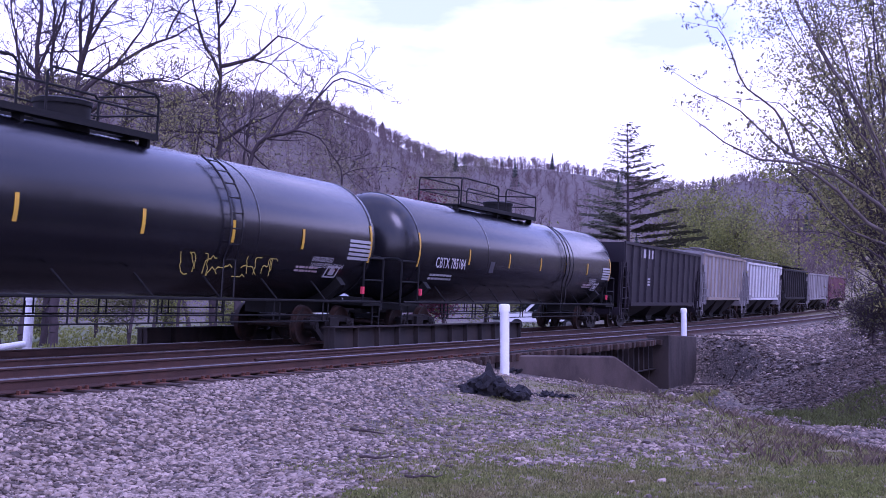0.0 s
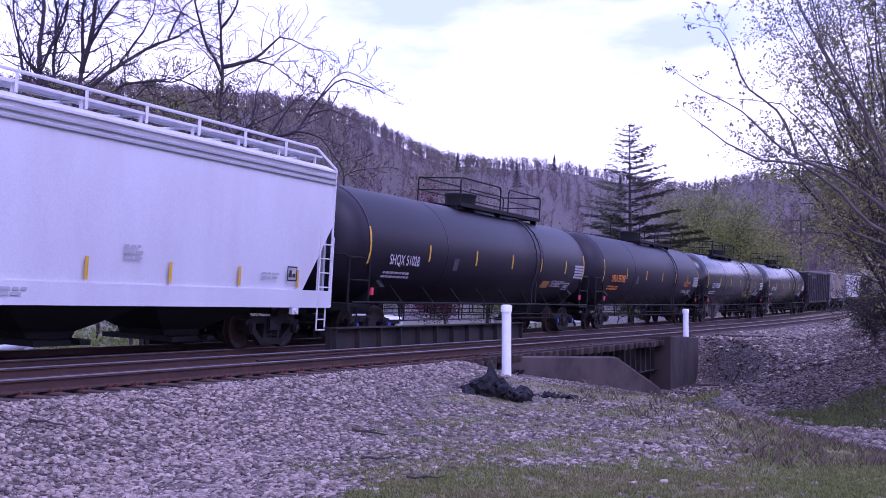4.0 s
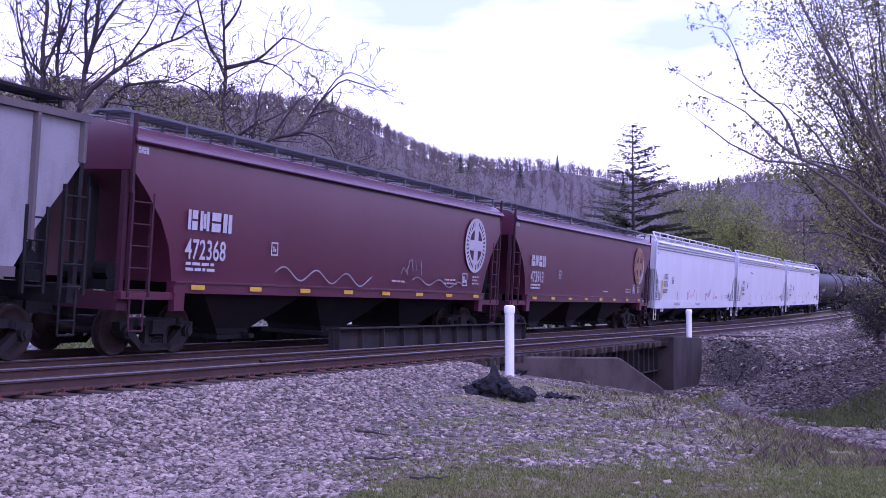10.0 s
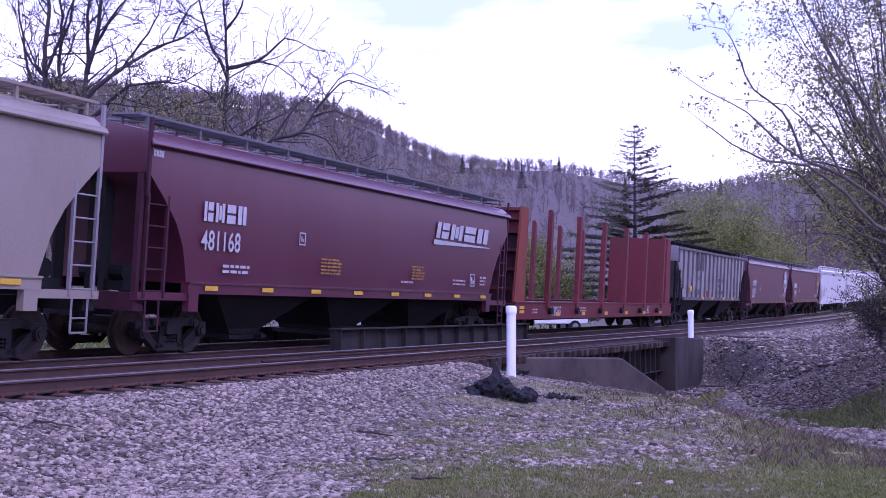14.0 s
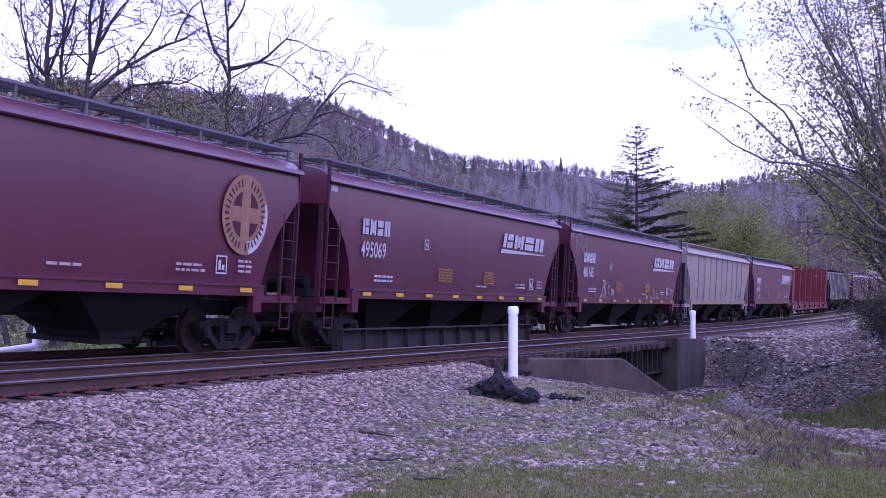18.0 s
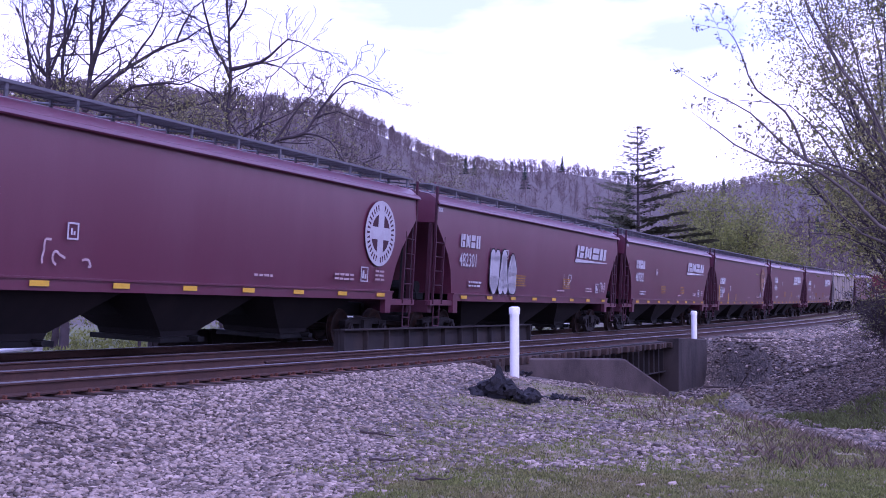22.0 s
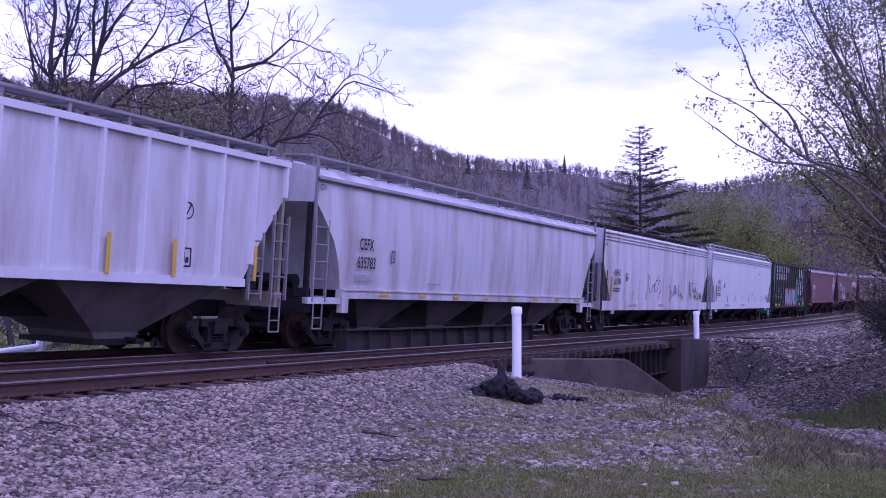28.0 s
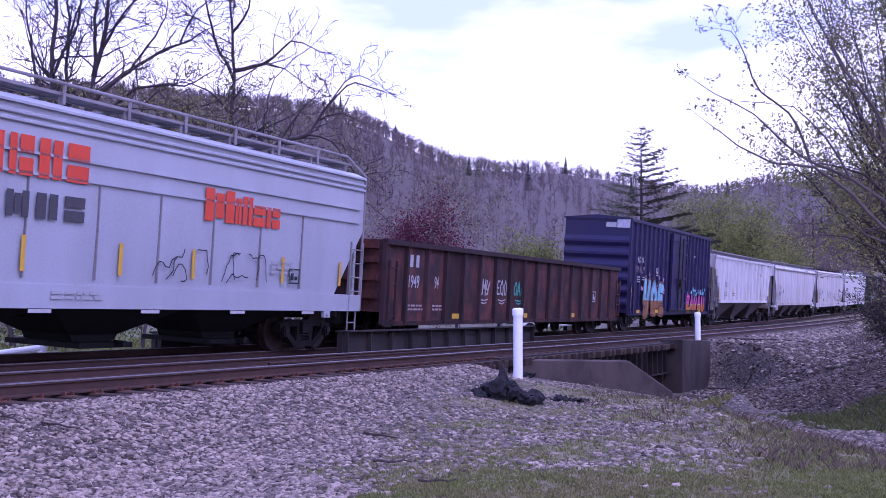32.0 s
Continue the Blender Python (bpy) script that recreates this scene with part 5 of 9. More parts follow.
def box_car(L):
    car = thing("box_car", "dark blue ribbed steel box car covered low down with graffiti", "freight car")
    y, z0, z1 = 1.50, 0.76, 4.90
    xa, xb = -L / 2 + 1.05, L / 2 - 0.75
    part("body", box(B(), xa, xb, -y + 0.06, y - 0.06, z0 + 0.1, z1 - 0.02), M_BLUEBOX, car)
    part("roof", prism_x(B(), [(-y, z1 - 0.06), (y, z1 - 0.06), (y, z1), (0, z1 + 0.12), (-y, z1)], xa - 0.05, xb + 0.05), M_BLUEBOX, car)
    dx0, dx1 = -0.85, 2.25
    bm = box(B(), xa, xb, -y - 0.02, -y + 0.08, z0, z0 + 0.16)
    box(bm, xa, xb, -y - 0.03, -y + 0.08, z1 - 0.14, z1)
    part("side_sill", bm, M_BLUEBOX, car)
    xs = [x for x in np.arange(xa + 0.04, xb, 0.79) if not dx0 - 0.1 < x < dx1 + 0.1]
    for x in xs:
        bm = B()
        loft(bm, [[(x - 0.07, -y + 0.07, z), (x - 0.045, -y - 0.03, z), (x + 0.045, -y - 0.03, z), (x + 0.07, -y + 0.07, z)] for z in (z0 + 0.1, z1 - 0.1)])
        part("side_post", bm, M_BLUEBOX, car)
    d = part("door", box(B(), dx0, dx1, -y - 0.05, -y + 0.02, z0 + 0.22, z1 - 0.22), M_BLUEBOX, car, "sliding plug door")
    bm = B()
    for z in np.linspace(z0 + 0.5, z1 - 0.6, 6):
        prism_y(bm, [(dx0 + 0.1, z), (dx1 - 0.1, z), (dx1 - 0.1, z + 0.09), (dx0 + 0.1, z + 0.09)], -y - 0.09, -y - 0.05)
    for x in (dx0 + 0.06, dx1 - 0.06, 0.75):
        box(bm, x - 0.05, x + 0.05, -y - 0.10, -y - 0.05, z0 + 0.22, z1 - 0.22)
    part("door_rib", bm, M_BLUEBOX, d)
    bm = B()
    for x in (0.4, 1.15):
        rod(bm, (x, -y - 0.13, z0 + 0.3), (x, -y - 0.13, z1 - 0.4), 0.03)
    box(bm, 0.55, 1.0, -y - 0.16, -y - 0.08, 2.0, 2.2)
    rod(bm, (0.78, -y - 0.2, 2.3), (0.78, -y - 0.12, 2.3), 0.2, 14)
    part("lock_bar", bm, M_BLACK, d, "dark lock rods and hand wheel")
    part("door_track", box(B(), dx0 - 0.3, dx1 + 2.9, -y - 0.12, -y, z0 + 0.14, z0 + 0.22), M_BLACK, car)
    for sg in (-1, 1):
        xe = xa if sg < 0 else xb
        bm = B()
        for z in np.linspace(z0 + 0.5, z1 - 1.0, 6):
            loft(bm, [[(xe + sg * 0.0, yy, z - 0.22), (xe + sg * 0.09, yy, z - 0.05), (xe + sg * 0.09, yy, z + 0.05), (xe, yy, z + 0.22)] for yy in (-y + 0.05, y - 0.05)])
        part("end_corrugation", bm, M_BLUEBOX, car, "pressed ridges of the end wall")
        part("end_panel", box(B(), *sorted((xe, xe + sg * 0.03)), -y + 0.05, -y + 0.62, z1 - 0.42, z1 - 0.06), M_WHITEBOX, car, "scuffed white plate on the end")
        part("end_plate", box(B(), *sorted((xe, xe + sg * 0.03)), -y + 0.66, -y + 1.1, z1 - 0.40, z1 - 0.20), M_GREY, car, "small grey plate on the end")
        ladder(car, xe - sg * 0.06 - (0.45 if sg > 0 else 0), 0.45, -y - 0.07, 0.8, 2.2, M_BLUEBOX, 4)
        stirrup(car, xe - sg * 0.1 - (0.4 if sg > 0 else 0), -y, M_BLACK, 0.35, 0.8)
        flat_shapes(car, "reflector", [rect(xe - sg * 0.25 - 0.09, xe - sg * 0.25 + 0.09, 1.1, 2.0)], -y - 0.03, M_YELLOW, "upright yellow reflective strip")
        truck(car, sg * (L / 2 - 2.2))
    words(car, "ND YX", xa + 1.15, 3.05, 0.26, -y - 0.02, M_LETTER, squeeze=0.75, spacing=1.25)
    words(car, "57 01 17", xa + 1.0, 2.62, 0.26, -y - 0.02, M_FADED, squeeze=0.75, spacing=1.3)
    rnd = random.Random(5)
    flat_shapes(car, "stencil", bars(rnd, xa + 1.1, 2.4, 0.5, 3) + bars(rnd, xa + 2.0, 2.4, 0.5, 2) + bars(rnd, 0.15, 4.0, 0.7, 3, 0.07) + [rect(4.0, 4.3, 3.7, 3.75)], -y - 0.035, M_LETTER)
    data_plate(car, xa + 4.4, 2.55, 0.35, 0.35, -y - 0.02)
    spatter(car, rnd, xa + 1.7, 0.75, 4.3, 1.9, -y - 0.046, M_LILAC, 26)
    sprayed_piece(car, rnd, xa + 2.2, 0.74, 3.6, 1.75, -y - 0.055, (4, 5, 3), M_SKYBLUE, M_BROWNSPR, 1.42, M_BROWNSPR, 0.40)
    spatter(car, rnd, 2.3, 1.3, 4.6, 0.75, -y - 0.046, M_SKYBLUE, 26)
    sprayed_piece(car, rnd, 2.4, 0.84, 4.4, 1.02, -y - 0.055, (3, 1, 4, 1, 2), M_PURPLE, M_ORANGE, 1.28, None, 0.34)
    reflectors(car, [xa + 1.4, xa + 4.6, 2.9, 5.5], 0.86, -y - 0.06, 0.5, 0.14)
    couplers(car, L)
    part("centre_sill", box(B(), -L / 2 + 0.7, L / 2 - 0.7, -0.25, 0.25, 0.6, 0.9), M_BLACK, car)
    return car


def clip_z(poly, z, above):
    """The share of an outline over or under one height."""
    out = []
    for (ax, az_), (bx, bz) in zip(poly, poly[1:] + poly[:1]):
        ia, ib = (az_ >= z) == above, (bz >= z) == above
        if ia:
            out.append((ax, az_))
        if ia != ib:
            f = (z - az_) / (bz - az_)
            out.append((ax + (bx - ax) * f, z))
    return out


def fat_strokes(paths, width):
    """Broad sprayed strokes: a quad for each straight run and a disc at each bend, as outlines in x, z."""
    out = []
    for path in paths:
        for (ax, az_), (bx, bz) in zip(path, path[1:]):
            d = Vector((bx - ax, bz - az_)).normalized()
            nx_, nz_ = -d.y * width / 2, d.x * width / 2
            out.append([(ax + nx_, az_ + nz_), (bx + nx_, bz + nz_), (bx - nx_, bz - nz_), (ax - nx_, az_ - nz_)])
        for ax, az_ in path:
            out.append([(ax + width / 2 * math.cos(a), az_ + width / 2 * math.sin(a)) for a in np.linspace(0.39, 0.39 + 2 * math.pi, 8, endpoint=False)])
    return out


# forms that a sprayer swells into a piece: zigzag, peak, cup, comb, hook, loop
FORMS = [
    [[(0.0, 0.0), (0.08, 1.0), (0.48, 0.35), (0.85, 1.0), (1.0, 0.0)]],
    [[(0.0, 0.0), (0.45, 1.0), (0.95, 0.0)], [(0.25, 0.38), (0.72, 0.38)]],
    [[(0.05, 1.0), (0.1, 0.2), (0.5, 0.0), (0.88, 0.2), (0.95, 1.0)]],
    [[(0.95, 0.92), (0.25, 0.98), (0.1, 0.5), (0.2, 0.05), (1.0, 0.0)], [(0.15, 0.5), (0.75, 0.52)]],
    [[(0.1, 0.95), (0.0, 0.35), (0.55, 0.25), (0.95, 0.9)], [(0.75, 0.6), (0.55, 0.0), (0.1, -0.05)]],
    [[(0.5, 1.0), (0.05, 0.6), (0.2, 0.05), (0.8, 0.02), (0.95, 0.6), (0.5, 1.0)]]]


def sprayed_piece(car, rnd, x, z, w, h, y, order, top, low, split, halo, fat=0.34):
    """A row of swollen forms: halo, dark rim, fill in one or two colours, pale flecks and highlights."""
    step = w / len(order)
    for i, k in enumerate(order):
        hh, lean = h * rnd.uniform(0.86, 1.0), rnd.uniform(-0.12, 0.12)
        wd = fat * min(1.0, step)
        paths = [[(x + i * step + wd * 0.5 + (step * 1.04 - wd) * px_ + lean * pz_ * hh * 0.4, z + wd * 0.5 + (hh - wd) * pz_) for px_, pz_ in p] for p in FORMS[k]]
        d = 0.0012 * (i % 2)
        g = flat_shapes(car, "graffiti", [clip_z(p, split, True) for p in fat_strokes(paths, wd) if len(clip_z(p, split, True)) > 2], y - 0.004 - d, top, "fat sprayed graffiti form", 0.001)
        if low is not top:
            under = [clip_z(p, split, False) for p in fat_strokes(paths, wd)]
            flat_shapes(g, "lower_half", [p for p in under if len(p) > 2], y - 0.004 - d, low, "", 0.001)
        flat_shapes(g, "rim", fat_strokes(paths, wd + 0.09), y - 0.0015 - d, M_BLKLET, "", 0.001)
        if halo:
            flat_shapes(g, "halo", fat_strokes(paths, wd + 0.19), y + 0.001 - d, halo, "", 0.001)
        shine = [[(px_ + rnd.uniform(-0.05, 0.05), pz_ + 0.10 * wd) for px_, pz_ in p[:2]] for p in paths]
        flat_shapes(g, "stroke", fat_strokes(shine, 0.035), y - 0.0065 - d, M_LETTER, "", 0.001)


def spatter(car, rnd, x, z, w, h, y, mat, n):
    dots = []
    for i in range(n):
        cx_, cz, r = x + rnd.random() * w, z + (0.55 + 0.45 * rnd.random()) * h, rnd.uniform(0.04, 0.11)
        dots.append([(cx_ + r * math.cos(a), cz + r * math.sin(a)) for a in np.linspace(0, 2 * math.pi, 9, endpoint=False)])
    tagged(flat_shapes(car, "graffiti_spatter", dots, y, mat, "pale sprayed dots", 0.001), kind="stuff")


M_GONDPOST = material("dark_plum_post_paint", (0.024, 0.013, 0.017), 0.75, 0, (0.060, 0.022, 0.020), 0.7, 2.5, 40, 0.12, 0.5, spread=0.3)


def gondola(L):
    car = thing("gondola", "rust-stained brown steel gondola with outside posts", "freight car")
    y, z0, z1 = 1.46, 0.60, 2.68
    xa, xb = -L / 2 + 0.75, L / 2 - 0.55
    n = 17
    for i in range(n):
        a, b = xa + (xb - xa) * i / n, xa + (xb - xa) * (i + 1) / n
        part("side_panel", box(B(), a, b, -y, -y + 0.04, z0 + 0.05, z1 - 0.03), M_GONDOLA, car, "rust-stained steel side panel")
        bm = B()
        loft(bm, [[(a - 0.08, -y + 0.0, z), (a - 0.05, -y - 0.10, z), (a + 0.05, -y - 0.10, z), (a + 0.08, -y + 0.0, z)] for z in (z0, z1 - 0.06)])
        part("side_post", bm, M_GONDPOST, car)
    part("far_side", box(B(), xa, xb, y - 0.04, y, z0, z1), M_GONDOLA, car)
    part("floor", box(B(), xa, xb, -y + 0.04, y - 0.04, 1.0, 1.08), M_BLACK, car)
    bm = box(B(), xa - 0.05, xb + 0.05, -y - 0.12, -y + 0.05, z1 - 0.08, z1 + 0.05)
    box(bm, xa - 0.05, xb + 0.05, y - 0.05, y + 0.12, z1 - 0.08, z1 + 0.05)
    part("top_chord", bm, M_GONDPOST, car)
    part("side_sill", box(B(), xa, xb, -y - 0.06, -y + 0.06, z0 - 0.04, z0 + 0.08), M_GONDOLA, car)
    for sg in (-1, 1):
        xe = xa if sg < 0 else xb
        bm = box(B(), *sorted((xe, xe + sg * 0.06)), -y, y, 0.9, z1 + 0.03)
        for z in (1.3, 1.75, 2.2, 2.55):
            box(bm, *sorted((xe + sg * 0.06, xe + sg * 0.16)), -y + 0.1, y - 0.1, z - 0.07, z + 0.07)
        part("end_wall", bm, M_GONDOLA, car)
        ladder(car, xe - sg * 0.1 - (0.4 if sg > 0 else 0), 0.4, -y - 0.13, 0.7, 2.2, M_GONDOLA, 4)
        stirrup(car, xe - sg * 0.1 - (0.4 if sg > 0 else 0), -y - 0.05, M_BLACK, 0.3, 0.7)
        truck(car, sg * (L / 2 - 2.6))
    rnd = random.Random(8)
    words(car, "1949", xa + 1.4, 1.55, 0.32, -y, M_LETTER, squeeze=0.75)
    words(car, "94", xa + 3.05, 1.55, 0.32, -y, M_LETTER, squeeze=0.6)
    flat_shapes(car, "emblem", [rect(xa + 1.5, xa + 1.68, 2.08, 2.40), rect(xa + 1.86, xa + 2.04, 2.08, 2.40)], -y, M_LETTER)
    flat_shapes(car, "stencil", bars(rnd, xa + 1.5, 1.05, 0.9, 2) + bars(rnd, xa + 3.0, 1.05, 0.7, 2), -y, M_FADED)
    for q, m, order in ((6.2, M_LETTER, (1, 0, 4)), (7.65, M_LETTER, (3, 5, 5)), (9.15, M_TEALTAG, (5, 1, 3))):
        for k, f in enumerate(order):
            paths = [[(xa + q + 0.30 * k + 0.24 * a + rnd.uniform(-0.03, 0.03), 1.42 + 0.42 * b + 0.05 * rnd.random()) for a, b in p] for p in FORMS[f]]
            flat_shapes(car, "graffiti", fat_strokes(paths, 0.055), -y - 0.002, m, "sprayed tag", 0.003)
        for k in range(2):
            flat_shapes(car, "graffiti", fat_strokes([[(xa + q + 0.15 + 0.1 * k, 1.28 - 0.09 * k), (xa + q + 0.45, 1.25 - 0.09 * k), (xa + q + 0.75 - 0.1 * k, 1.29 - 0.09 * k)]], 0.035), -y - 0.002, m, "sprayed underline", 0.003)
    reflectors(car, [xa + 4.6, xa + 10.2, xa + 15.2], 0.72, -y, 0.5, 0.14)
    data_plate(car, xb - 3.4, 1.3, 0.4, 0.4, -y)
    couplers(car, L)
    part("centre_sill", box(B(), -L / 2 + 0.7, L / 2 - 0.7, -0.3, 0.3, 0.55, 1.0), M_BLACK, car)
    return car


# ---- the train, car by car from its head; JOINTS are the coupling places along the line at 16 s ----
JOINTS = [359.0, 343.0, 327.3, 311.9, 295.6, 281.4, 264.5, 242.71, 220.87, 199.71, 178.93, 158.17, 137.4, 116.45, 97.52, 78.52, 59.15, 36.26, 17.19, -1.89, -20.94, -38.59, -57.74, -76.08, -95.21, -113.95, -132.5, -153.25, -173.9, -196.11, -215.8, -233.85, -256.1, -277.1]


def joint_len(i):
    return JOINTS[i] - JOINTS[i + 1]


def red_marks(number, kind, faded=False, extra=None, tall=False, worn=False, low_=0.36):
    mat = M_FADED if faded else M_LETTER

    def mk(car, L, y, rnd):
        x, up_ = (-L / 2 + 2.20, 0.0) if kind == "round" else (-L / 2 + 2.25, low_)
        block_word(car, x, 2.38 + up_, 1.5, 0.37, y, mat)
        words(car, number, x - 0.05, 1.84 + up_, 0.37, y, mat, squeeze=0.80)
        flat_shapes(car, "stencil", bars(rnd, x + 0.7 * (up_ > 0), 1.72, 1.0, 2, 0.055), y, mat)
        block_word(car, -L / 2 + 0.72, 3.86 - 0.24, 0.3, 0.12, y + 0.05, mat)
        if kind == "round":
            round_emblem(car, L / 2 - 2.75, 2.80, 0.80, y, M_GOLDWORN if worn else mat, worn)
        else:
            brand_bar(car, L / 2 - 6.35, 2.88, 4.0, 0.44, y, mat)
        data_plate(car, L / 2 - 3.65, 1.60, 0.36, 0.36, y, mat)
        data_plate(car, -L / 2 + (5.1 if kind == "round" else 5.75), 2.02 + up_ * 1.4, 0.26, 0.28, y, mat)
        flat_shapes(car, "stencil", bars(rnd, L / 2 - 4.9, 1.72, 0.9, 2, 0.05) + bars(rnd, L / 2 - 8.2, 1.6, 0.8, 1, 0.05) + bars(rnd, L / 2 - 2.9, 1.85, 0.5, 3, 0.05), y, M_FADED)
        if kind != "round":
            flat_shapes(car, "stencil", bars(rnd, -L / 2 + 6.75, 2.02, 0.95, 5, 0.036, 0.042), y, M_ORPRINT)
            flat_shapes(car, "stencil", bars(rnd, L / 2 - 7.6, 2.02, 0.8, 5, 0.036, 0.042), y, M_ORPRINT)
        reflectors(car, [-L / 2 + 2.6 + (L - 5.2) * i / 7 for i in range(8)], 1.26, y - 0.02, 0.42, 0.09)
        if tall:
            for q in (1.98, 4.7, 7.0):
                flat_shapes(car, "reflector", [rect(-L / 2 + q, -L / 2 + q + 0.10, 1.42, 2.3 if q < 2 else 1.85)], y, M_YELLOW, "upright yellow reflective strip")
        if extra:
            extra(car, L, y, rnd)
    return mk


def white_marks(code, number, mat=None, strips=7, extra=None, stripmat=None):
    mat = mat or M_BLKLET

    def mk(car, L, y, rnd):
        x = -L / 2 + 2.10
        words(car, code, x + 0.05, 2.34, 0.27, y, mat, squeeze=0.72)
        words(car, number, x, 1.98, 0.27, y, mat, squeeze=0.78)
        words(car, code, -L / 2 + 0.72, 3.5, 0.1, y + 0.03, mat, squeeze=0.8)
        flat_shapes(car, "stencil", bars(rnd, x - 0.05, 1.80, 0.9, 2, 0.055), y, M_DKGREY)
        data_plate(car, x + 1.75, 2.15, 0.28, 0.33, y, M_DKGREY)
        flat_shapes(car, "reflector", [rect(-L / 2 + 1.72, -L / 2 + 1.85, 1.38, 2.28, 0.02)], y, stripmat or M_YELLOW, "upright yellow reflective strip")
        for i in range(strips):
            q = -L / 2 + 5.0 + (L - 7.2) * i / (strips - 1)
            flat_shapes(car, "reflector", [rect(q, q + 0.08, 1.36, 1.75)], y, stripmat or M_YELLOW, "upright yellow reflective strip")
        data_plate(car, L / 2 - 2.6, 1.5, 0.4, 0.32, y, M_BLKLET)
        flat_shapes(car, "stencil", bars(rnd, L / 2 - 3.6, 1.62, 0.7, 2, 0.04) + bars(rnd, L / 2 - 8.0, 1.95, 0.5, 3, 0.05), y, M_GREY)
        flat_shapes(car, "stencil", bars(rnd, -L / 2 + 4.4, 1.16, 1.3, 2, 0.05, 0.03) + bars(rnd, -L / 2 + 9.4, 1.16, 1.1, 2, 0.05, 0.03), y - 0.0, M_GREY)
        if extra:
            extra(car, L, y, rnd)
    return mk


def frame_rects(x0, x1, z0, z1):
    """A framed plate with a block in it."""
    return [rect(x0, x1, z0, z0 + 0.03), rect(x0, x1, z1 - 0.03, z1), rect(x0, x0 + 0.04, z0 + 0.03, z1 - 0.03), rect(x1 - 0.04, x1, z0 + 0.03, z1 - 0.03), rect(x0 + 0.17, x1 - 0.17, z0 + 0.08, z1 - 0.08)]


def tank_marks(code, mat, big=0.29, gr=None, tx=2.5, tz=1.95, tw=4.15, first="NON-ODORIZED", panel=False):
    def mk(car, L, y, rnd):
        R, cz = 1.50, 2.52

        def on(polys, m, nm="stencil", label=""):
            bm = B()
            for p in polys:
                w = [[(x, -(R + d) * math.cos((z - 2.4) / R - 0.08), cz + (R + d) * math.sin((z - 2.4) / R - 0.08)) for x, z in p] for d in (0.004, 0.012)]
                loft(bm, w)
            part(nm, bm, m, car, label)
        ob = words(car, code, -L / 2 + tx, 0, big, 0, mat, squeeze=0.85)
        ob.matrix_basis = Matrix.Translation((-L / 2 + tx, -R - 0.012, 2.05)) @ Euler((radians(96), 0, 0)).to_matrix().to_4x4() @ Matrix.Diagonal((big / 0.7 * 0.85, big / 0.7, 1, 1))
        on(bars(rnd, -L / 2 + tx, 1.78, 1.6, 2, 0.06, 0.06), mat)
        on([rect(-L / 2 + 6.75, -L / 2 + 7.1, 2.0, 2.35)], M_DKGREY, "data_plate", "small grey framed plate")
        second = "LIQUEFIED PETROLEUM GAS"
        for k, line in enumerate((first, second) if first != second else (second, "NON-ODORIZED")):
            ang = (tz - 0.15 * k - 2.4) / R - 0.08
            ob = words(car, line, 0, 0, 0.12, 0, mat)
            ob.matrix_basis = Matrix.Translation((L / 2 - tw, -(R + 0.014) * math.cos(ang), cz + (R + 0.014) * math.sin(ang))) @ Euler((radians(90) - ang, 0, 0)).to_matrix().to_4x4() @ Matrix.Diagonal((0.118, 0.171, 1, 1))
        on(bars(rnd, L / 2 - 4.7, 1.76, 1.1, 2, 0.045), M_FADED)
        on([rect(L / 2 - 2.55, L / 2 - 1.48, 2.06 + 0.105 * i, 2.13 + 0.105 * i) for i in range(5)], M_GREY, "data_panel", "grey panel of small print")
        on(frame_rects(L / 2 - 3.3, L / 2 - 2.72, 1.54, 1.85), M_LETTER, "data_plate")
        if panel:
            on([rect(L / 2 - 5.85, L / 2 - 5.08, 1.60, 1.86, 0.06)], M_ORPRINT, "notice_panel", "dull orange notice panel")
        if gr:
            for q in gr:
                ob = scribble(car, rnd, L / 2 + q, 1.52, 1.15, 0.42, -R - 0.0, M_ORLET if mat is M_ORLET else M_DULLYEL, 7, 0.022)
                ob.matrix_basis = Matrix.Translation((0, 0.05, 0)) @ Matrix.Rotation(radians(0), 4, "X")
    return mk


def gr_white(x, w, h, z=1.42):
    def f(car, L, y, rnd):
        sprayed_piece(car, rnd, -L / 2 + x, z, w, h, y, (2, 1, 5), M_LETTER, M_LETTER, 0.0, None, 0.5)
    return f


def gr_tag(items):
    def f(car, L, y, rnd):
        for x, z, w, h, m in items:
            scribble(car, rnd, -L / 2 + x, z, w, h, y, m, max(3, int(w * 2.2)), 0.04)
    return f


def chalk_wave(car, L, y, rnd):
    polys = []
    for x0, n, amp in ((5.3, 60, 0.13), (12.0, 48, 0.09)):
        pts = [(-L / 2 + x0 + 0.075 * i, 1.68 + amp * math.sin(i * 0.34) - 0.0018 * i) for i in range(n)]
        for (ax, az), (bx, bz) in zip(pts, pts[1:]):
            polys.append([(ax, az - 0.018), (bx, bz - 0.018), (bx, bz + 0.018), (ax, az + 0.018)])
    flat_shapes(car, "graffiti", polys, y, M_GREYW, "chalk-white wavy line", 0.003)
    scribble(car, rnd, -L / 2 + 11.2, 1.8, 1.5, 0.4, y, M_GREYW, 5, 0.035)


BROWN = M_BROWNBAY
RED_LABEL = "oxide red covered hopper with {}"
train = {}


WHEELS_OF = []


def add(i, car):
    train[i] = car
    WHEELS_OF.extend((i, w, q) for w, q in WHEELS)
    WHEELS.clear()


